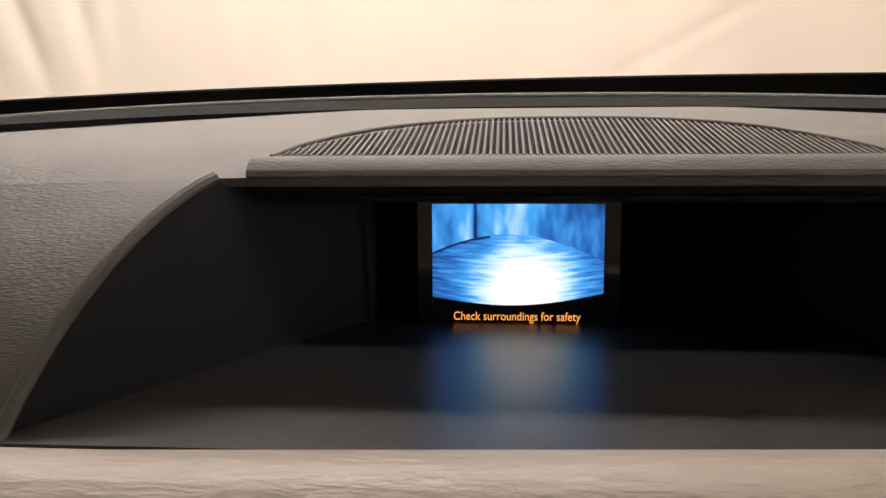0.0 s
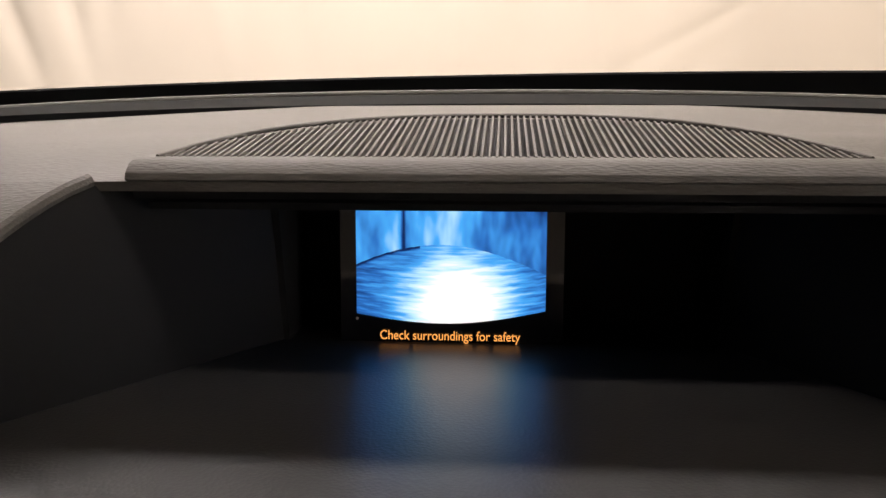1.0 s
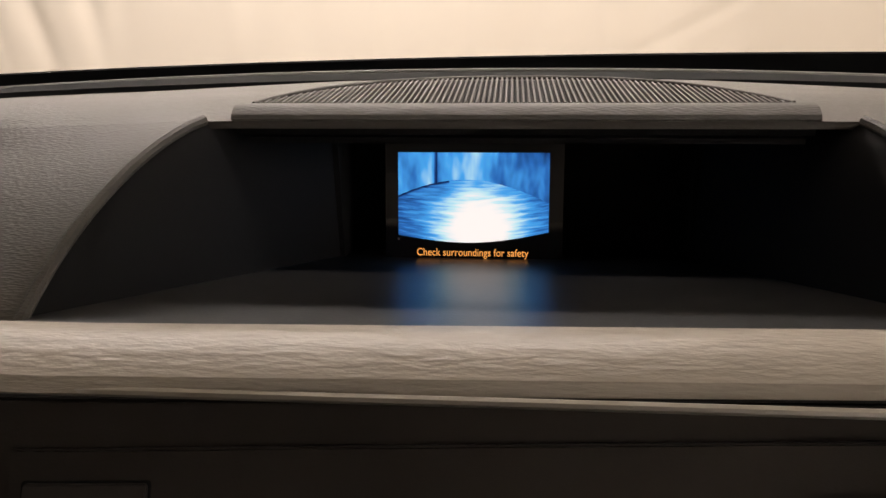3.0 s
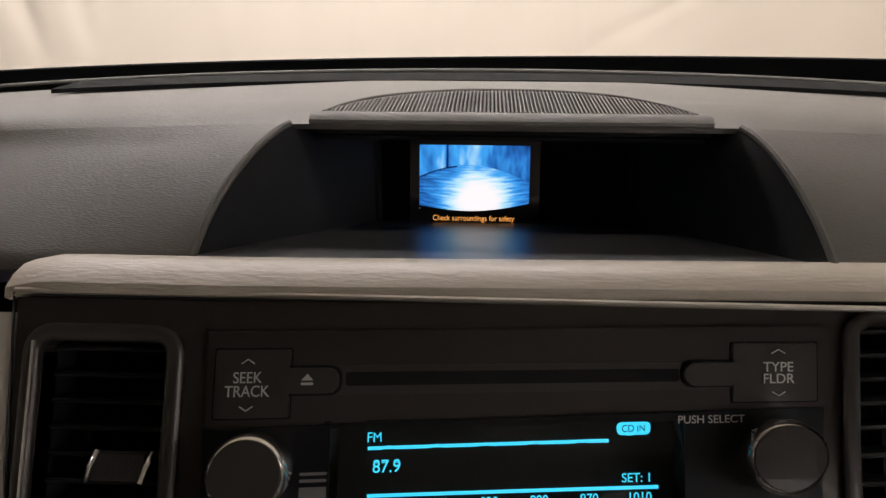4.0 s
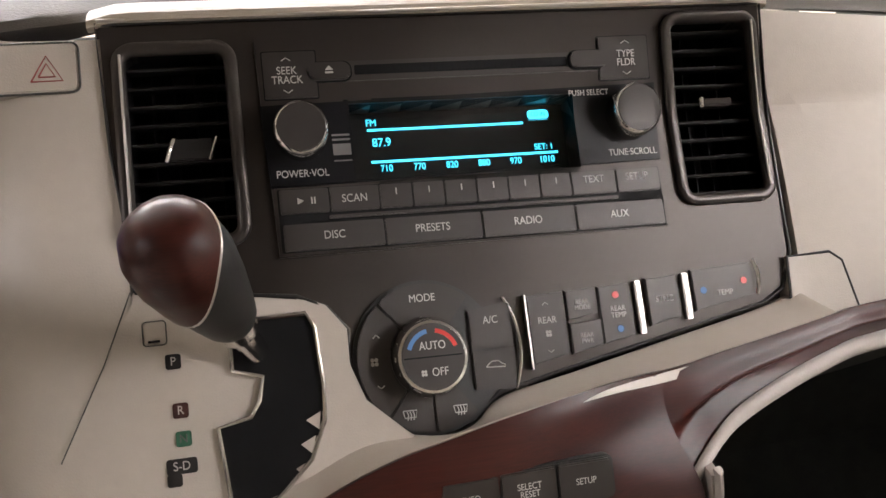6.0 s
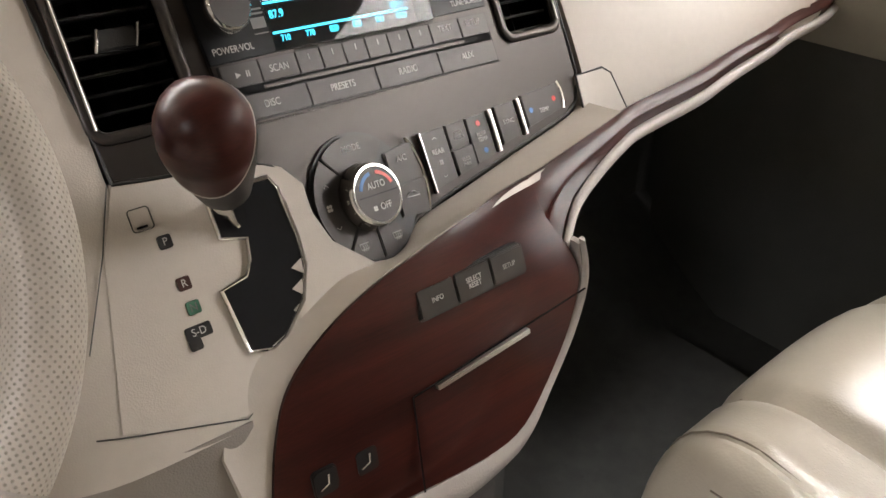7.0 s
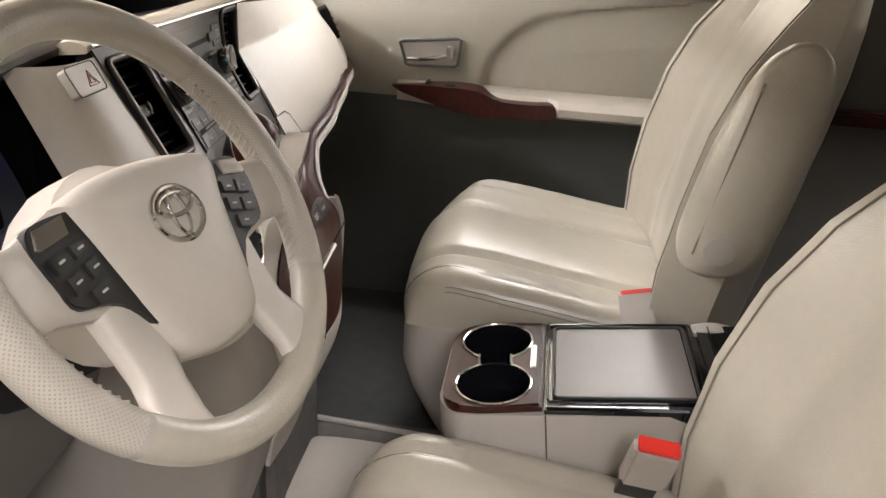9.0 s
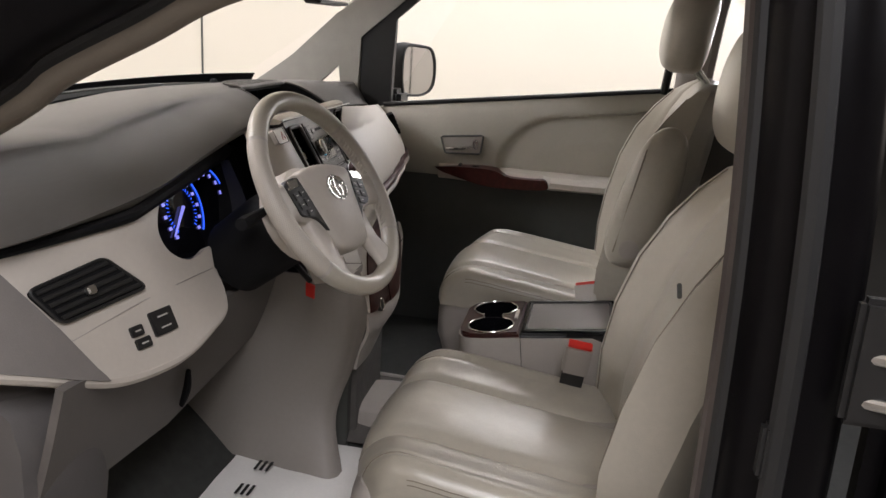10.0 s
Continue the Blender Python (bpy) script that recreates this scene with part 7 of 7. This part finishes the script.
# ---- passenger door ----
def passenger_door():
    thing = empty("passenger_door", (0.74, 0.0, 0.3), "closed passenger door with beige panel and wood armrest", "car door")

    def add(*obs):
        adopt(thing, *obs)

    def belt(y):
        return 0.724 - 0.1235 * y

    rim = spline([(0, y, z) for y, z in ((0.047, 0.500), (0.050, 0.546), (0.024, 0.598), (-0.036, 0.651), (-0.123, 0.679), (-0.386, 0.716), (-0.52, 0.733))], 80)

    def inside(y, z):
        """How deep a point lies within the padded insert, from its rim."""
        near = min(rim, key=lambda p: (p.y - y) ** 2 + (p.z - z) ** 2)
        k = rim.index(near)
        a, b = rim[max(0, k - 1)], rim[min(79, k + 1)]
        side = (b.y - a.y) * (z - a.z) - (b.z - a.z) * (y - a.y)
        return math.copysign(math.hypot(near.y - y, near.z - z), side)

    def panel(s, t):
        y = 0.52 - 1.02 * s
        z = 0.46 + (belt(y) - 0.46) * t
        x = 0.715 + 0.028 * (1 - t) ** 2 - 0.010 * math.sin(math.pi * t) + 0.02 * t**6
        d = inside(y, z)
        x += 0.016 / (1 + math.exp(-d / 0.0035)) - 0.010 * min(1.0, max(0.0, d / 0.08))
        return Vector((x, y, z))
    add(part("upper_panel", sheet(panel, 150, 60, 0.008), mat("green_grey_beige_trim", (0.40, 0.375, 0.315), 0.5, bump=0.25, bscale=800, kind="cells", var=0.05, scale=7)))
    def lower(s, t):
        y = 0.56 - 1.06 * s
        z = -0.03 + 0.505 * t
        return Vector((0.735 - 0.012 * math.sin(math.pi * t), y, z))
    add(part("lower_panel", sheet(lower, 20, 12, 0.01), CHARCOAL, label="dark grey lower door panel"))
    # armrest ledge
    rings = []
    for i in range(33):
        y = 0.235 - 0.735 * i / 32
        k = min(1.0, max(0.0, (0.27 - y) / 0.16))
        w = 0.018 + 0.062 * k * k * (3 - 2 * k)
        if y < -0.10:
            w = 0.080
        elif y > -0.09:
            w *= 0.62
        rings.append([Vector((0.735 - dx * w, y, z)) for dx, z in ((0.0, 0.515), (0.45, 0.514), (0.85, 0.508), (1.0, 0.494), (0.96, 0.478), (0.75, 0.470), (0.0, 0.466))])
    add(part("armrest", loft(rings), BEIGE, label="padded beige armrest"))
    def bent(bm):
        for v in bm.verts:
            k = min(1.0, max(0.0, (v.co.y - 0.08) / 0.17))
            v.co.x += 0.050 * k * k * (3 - 2 * k)
        return bm

    side = Matrix(((0, 0, -1, 0.700), (1, 0, 0, 0), (0, 1, 0, 0), (0, 0, 0, 1)))
    lens = [(p.x, p.y) for p in spline([(y, z, 0) for y, z in ((0.245, 0.503), (0.19, 0.511), (0.144, 0.516), (0.09, 0.519), (0.052, 0.515), (0.03, 0.506), (0.008, 0.499), (-0.054, 0.498), (-0.095, 0.500), (-0.105, 0.488), (-0.102, 0.474), (-0.056, 0.468), (0.035, 0.465), (0.09, 0.469), (0.142, 0.477), (0.19, 0.485), (0.223, 0.492), (0.245, 0.503))], 60)[:-1]]
    add(part("wood_inlay", bent(prism(lens, -0.02, 0.045, side, bevel=0.010, seg=4)), WOOD, label="red-brown wood inlay with window switch"))
    for y, w in ((0.165, 0.006), (0.115, 0.012)):
        b = bent(box(0.668, y - w, 0.503, 0.690, y + w, 0.5215, 0.003))
        add(part("window_switch", b, BLACK))
    # inside handle in its recess
    m = frame_of((0.7045, 0.165, 0.578), (0, -1, 0), (0, 0.0, 1))
    cup = [(-0.049, -0.029), (0.058, -0.024), (0.064, 0.033), (-0.065, 0.020)]
    cup = [(p[0] * k + q[0] * (1 - k), p[1] * k + q[1] * (1 - k)) for p, q in zip(cup, cup[1:] + cup[:1]) for k in (0.94, 0.5, 0.06)]
    add(part("handle_cup", prism(cup, -0.002, 0.0022, m), FLANK, label="shallow handle recess"))
    add(part("handle_frame", tube([m @ Vector((u, v, 0.0024)) for u, v in cup + cup[:1]], 0.0030, 8), CHARCOAL))
    grip = [m @ Vector((u, v, w)) for u, v, w in ((-0.046, -0.014, 0.008), (-0.02, -0.012, 0.012), (0.010, -0.008, 0.013), (0.034, -0.002, 0.012))]
    g = part("handle_grip", tube(spline(grip, 20), [0.0032 + 0.0015 * math.sin(math.pi * i / 19) for i in range(20)], 10), CHROME, label="chrome pull handle")
    add(g)
    under(part("grip_root", box(0.034, -0.011, 0.002, 0.049, 0.019, 0.012, 0.004, m=m), CHROME), g)
    # window seal and frame, B pillar side
    add(part("belt_seal", tube([Vector((0.735, 0.42 - 0.85 * i / 10, belt(0.42 - 0.85 * i / 10) + 0.004)) for i in range(11)], 0.007, 8), RUBBER))
    glass = part("pane", sheet(lambda s, t: Vector((0.745 - 0.09 * t * t, 0.40 - 0.83 * s - 0.05 * t * (1 - s) * 5, belt(0.40 - 0.83 * s) + (1.08 - belt(0.40 - 0.83 * s)) * t)), 8, 8, 0.004), GLASS)
    glass.visible_shadow = False
    add(glass)
    add(part("window_frame", tube([Vector((0.735, -0.405, 0.77)), Vector((0.70, -0.418, 0.95)), Vector((0.655, -0.42, 1.08))], 0.012, 8), BLACK))


passenger_door()


def right_pillars():
    side = Matrix(((0, 0, -1, 0.775), (1, 0, 0, 0), (0, 1, 0, 0), (0, 0, 0, 1)))
    trim = mat("pillar_trim", (0.30, 0.285, 0.25), 0.6, bump=0.2, bscale=700, kind="cells", var=0.06)
    # windshield pillar that runs down into the frame of the small quarter window
    shape = [(0.90, 0.675), (0.714, 0.807), (0.558, 0.952), (0.38, 1.10), (0.24, 1.10), (0.40, 0.955), (0.504, 0.874), (0.50, 0.655), (0.555, 0.66), (0.557, 0.688), (0.56, 0.797), (0.677, 0.685), (0.70, 0.655)]
    tagged(part("pillar_front", prism(shape, 0.0, 0.045, side, bevel=0.006), trim), "grey-beige windshield pillar with quarter window", "pillar", kind="structure")
    post = [(0.502, 0.655), (0.502, 0.876), (0.42, 0.948), (0.30, 1.04), (0.27, 1.04), (0.395, 0.93), (0.402, 0.655)]
    tagged(part("pillar_post", prism(post[::-1], 0.005, 0.038, side, bevel=0.004), BLACK), "black post between quarter window and door window", "pillar", kind="structure")
    q = part("quarter_pane", prism([(0.677, 0.685), (0.56, 0.797), (0.557, 0.686)], 0.01, 0.013, side), GLASS, smooth=False)
    q.visible_shadow = False
    tagged(q, "small triangular clear quarter window", "window", kind="structure")
    bpts = spline(((0.74, -0.475, 0.10), (0.745, -0.475, 0.55), (0.735, -0.480, 0.78), (0.69, -0.49, 1.0), (0.64, -0.50, 1.12)), 20)
    tagged(part("pillar_centre", tube(bpts, 0.060, 12, flat=0.5), GREY_BEIGE), "grey-beige centre pillar trim behind the seat", "pillar", kind="structure")
    tagged(part("belt_guide", box(0.655, -0.48, 0.84, 0.672, -0.45, 0.93, 0.004), BLACK), "black seat belt guide on the pillar", "belt guide")
    # rear door trim with its own window above
    tagged(part("rear_side_panel", box(0.735, -1.7, -0.03, 0.775, -0.53, 0.775, 0.01), TAUPE), "taupe rear door trim behind the seats", "door panel", kind="structure")
    tagged(part("rear_door_inlay", box(0.70, -1.0, 0.50, 0.737, -0.62, 0.53, 0.006), WOOD), "wood strip on the rear door", "door trim")
    tagged(part("roof_rail", tube([Vector((0.70, 0.42 - 2.1 * i / 12, 1.09 + 0.03 * math.sin(math.pi * i / 12))) for i in range(13)], 0.05, 10, flat=0.6), trim), "grey-beige roof side rail trim", "roof", kind="structure")


right_pillars()


def right_cowl():
    tagged(part("cowl_side", box(0.757, 0.40, -0.03, 0.777, 1.0, 0.66, 0.004), CHARCOAL), "dark side trim ahead of the door", "car body", kind="structure")


right_cowl()


def mirror():
    thing = empty("door_mirror", (0.86, 0.36, 0.72), "dark door mirror outside the passenger window", "door mirror")
    m = frame_of((0.935, 0.365, 0.765), (0.92, -0.39, 0), (0, 0, 1)) @ Matrix.Scale(0.95, 4)
    out = [(p.x, p.y) for p in spline([(u, v, 0) for u, v in ((-0.092, -0.075), (0.02, -0.078), (0.085, -0.05), (0.098, 0.02), (0.07, 0.082), (0.0, 0.095), (-0.09, 0.09), (-0.105, 0.0), (-0.092, -0.075))], 41)[:-1]]
    rings = [[m @ Vector((u * k, v * k, w)) for u, v in out] for k, w in ((0.88, 0.006), (0.93, 0.014), (0.985, 0.013), (1.02, -0.02), (0.95, -0.07), (0.6, -0.11))]
    adopt(thing, part("shell", loft(rings), RUBBER))
    adopt(thing, part("glass", prism([(u * 0.90, v * 0.89) for u, v in out], 0.0065, 0.0085, m), MIRROR))
    adopt(thing, part("arm", box(0.775, 0.38, 0.665, 0.90, 0.43, 0.72, 0.015), BLACK))


mirror()


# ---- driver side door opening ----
# kick panel plastic with the footwell's shade mixed into its colour
KICK_SHADED = mat("shaded_kick_plastic", (0.10, 0.092, 0.088), 0.6, bump=0.2, bscale=700, kind="cells", var=0.08)
BROWN_TRIM = mat("brown_pillar_trim", (0.22, 0.185, 0.145), 0.6, bump=0.2, bscale=700, kind="cells", var=0.06)


def door_opening():
    a = spline(((-0.80, 0.95, 0.545), (-0.80, 0.85, 0.597), (-0.80, 0.513, 0.785), (-0.80, 0.431, 0.842), (-0.80, 0.317, 0.900), (-0.795, 0.211, 0.955), (-0.79, 0.0, 1.017), (-0.785, -0.2, 1.045), (-0.78, -0.42, 1.06)), 40)
    thing = empty("door_frame", (-0.85, 0.0, 0.0), "dark painted driver door opening with rubber seal", "door frame")
    adopt(thing, part("front_pillar", tube([p + Vector((-0.055, 0.0, 0.055)) for p in a], 0.050, 12), PAINT))
    adopt(thing, part("seal", tube([p + Vector((-0.03, -0.005, 0.012)) for p in a], 0.018, 10), RUBBER))
    adopt(thing, part("pillar_trim", tube(a, 0.030, 12), BROWN_TRIM))
    b = spline(((-0.85, -0.44, -0.05), (-0.86, -0.44, 0.35), (-0.86, -0.435, 0.70), (-0.825, -0.42, 0.98), (-0.76, -0.41, 1.13)), 26)
    adopt(thing, part("centre_pillar", tube(b, 0.060, 14, flat=0.85), PAINT, label="dark painted centre pillar"))
    adopt(thing, part("pillar_inner_trim", tube([p + Vector((0.062, 0.040, 0)) for p in b], 0.026, 10), mat("dark_brown_trim", (0.075, 0.06, 0.055), 0.5, var=0.08), label="dark brown inner pillar trim"))
    adopt(thing, part("outer_seal", tube([p + Vector((-0.058, 0.012, 0)) for p in b], 0.012, 8), RUBBER))
    adopt(thing, part("pillar_seal", tube([p + Vector((0.01, 0.052, 0)) for p in b], 0.013, 8), RUBBER))
    adopt(thing, part("latch", box(-0.925, -0.43, 0.50, -0.905, -0.41, 0.56, 0.004), BLACK))
    adopt(thing, part("striker", tube([Vector((-0.86, -0.385, 0.42)), Vector((-0.885, -0.36, 0.42)), Vector((-0.905, -0.36, 0.42)), Vector((-0.915, -0.39, 0.42))], 0.006, 8), SATIN))
    adopt(thing, part("sill", box(-0.90, -0.50, -0.12, -0.79, 0.86, 0.02, 0.02), PAINT))
    adopt(thing, part("front_jamb", tube(spline(((-0.87, 0.62, 0.0), (-0.875, 0.60, 0.30), (-0.875, 0.66, 0.55), (-0.865, 0.80, 0.66)), 20), 0.05, 12), PAINT))
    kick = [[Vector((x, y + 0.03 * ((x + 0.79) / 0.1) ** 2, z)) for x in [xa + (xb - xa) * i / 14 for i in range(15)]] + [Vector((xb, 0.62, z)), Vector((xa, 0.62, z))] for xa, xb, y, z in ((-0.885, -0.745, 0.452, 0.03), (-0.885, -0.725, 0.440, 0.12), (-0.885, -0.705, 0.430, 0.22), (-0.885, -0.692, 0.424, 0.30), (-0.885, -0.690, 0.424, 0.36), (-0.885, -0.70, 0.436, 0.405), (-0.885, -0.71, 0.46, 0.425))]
    adopt(thing, part("kick_panel", loft(kick), KICK_SHADED))
    # hinge pieces on the outer edge
    for z, r in ((0.692, 0.004), (0.648, 0.006), (0.604, 0.006)):
        adopt(thing, part("hinge_pin", tube([Vector((-0.935, -0.478, z)), Vector((-0.955, -0.515, z + 0.003))], r, 10), SATIN, label="satin metal hinge"))
    adopt(thing, part("hinge_bracket", box(-0.945, -0.52, 0.58, -0.925, -0.468, 0.705, 0.006), BLACK))
    # body side behind the opening
    adopt(thing, part("rear_side", box(-0.90, -1.75, -0.10, -0.84, -0.52, 0.72, 0.02), PAINT))


door_opening()


def inner_mirror():
    thing = empty("rear_view_mirror", (0.0, 0.40, 1.05), "black rear view mirror on the windshield", "mirror")
    m = frame_of((0.0, 0.355, 0.978), (1, 0, 0), (0, 0.1, 1))
    adopt(thing, part("shell", prism(rrect(-0.12, -0.032, 0.12, 0.032, 0.03, 8), -0.02, 0.01, m, bevel=0.008), BLACK))
    adopt(thing, part("glass", prism(rrect(-0.113, -0.026, 0.113, 0.026, 0.026, 8), 0.010, 0.0112, m), MIRROR))
    adopt(thing, part("stem", tube([Vector((0, 0.372, 0.985)), Vector((0, 0.45, 1.075))], 0.012, 10), BLACK))


inner_mirror()
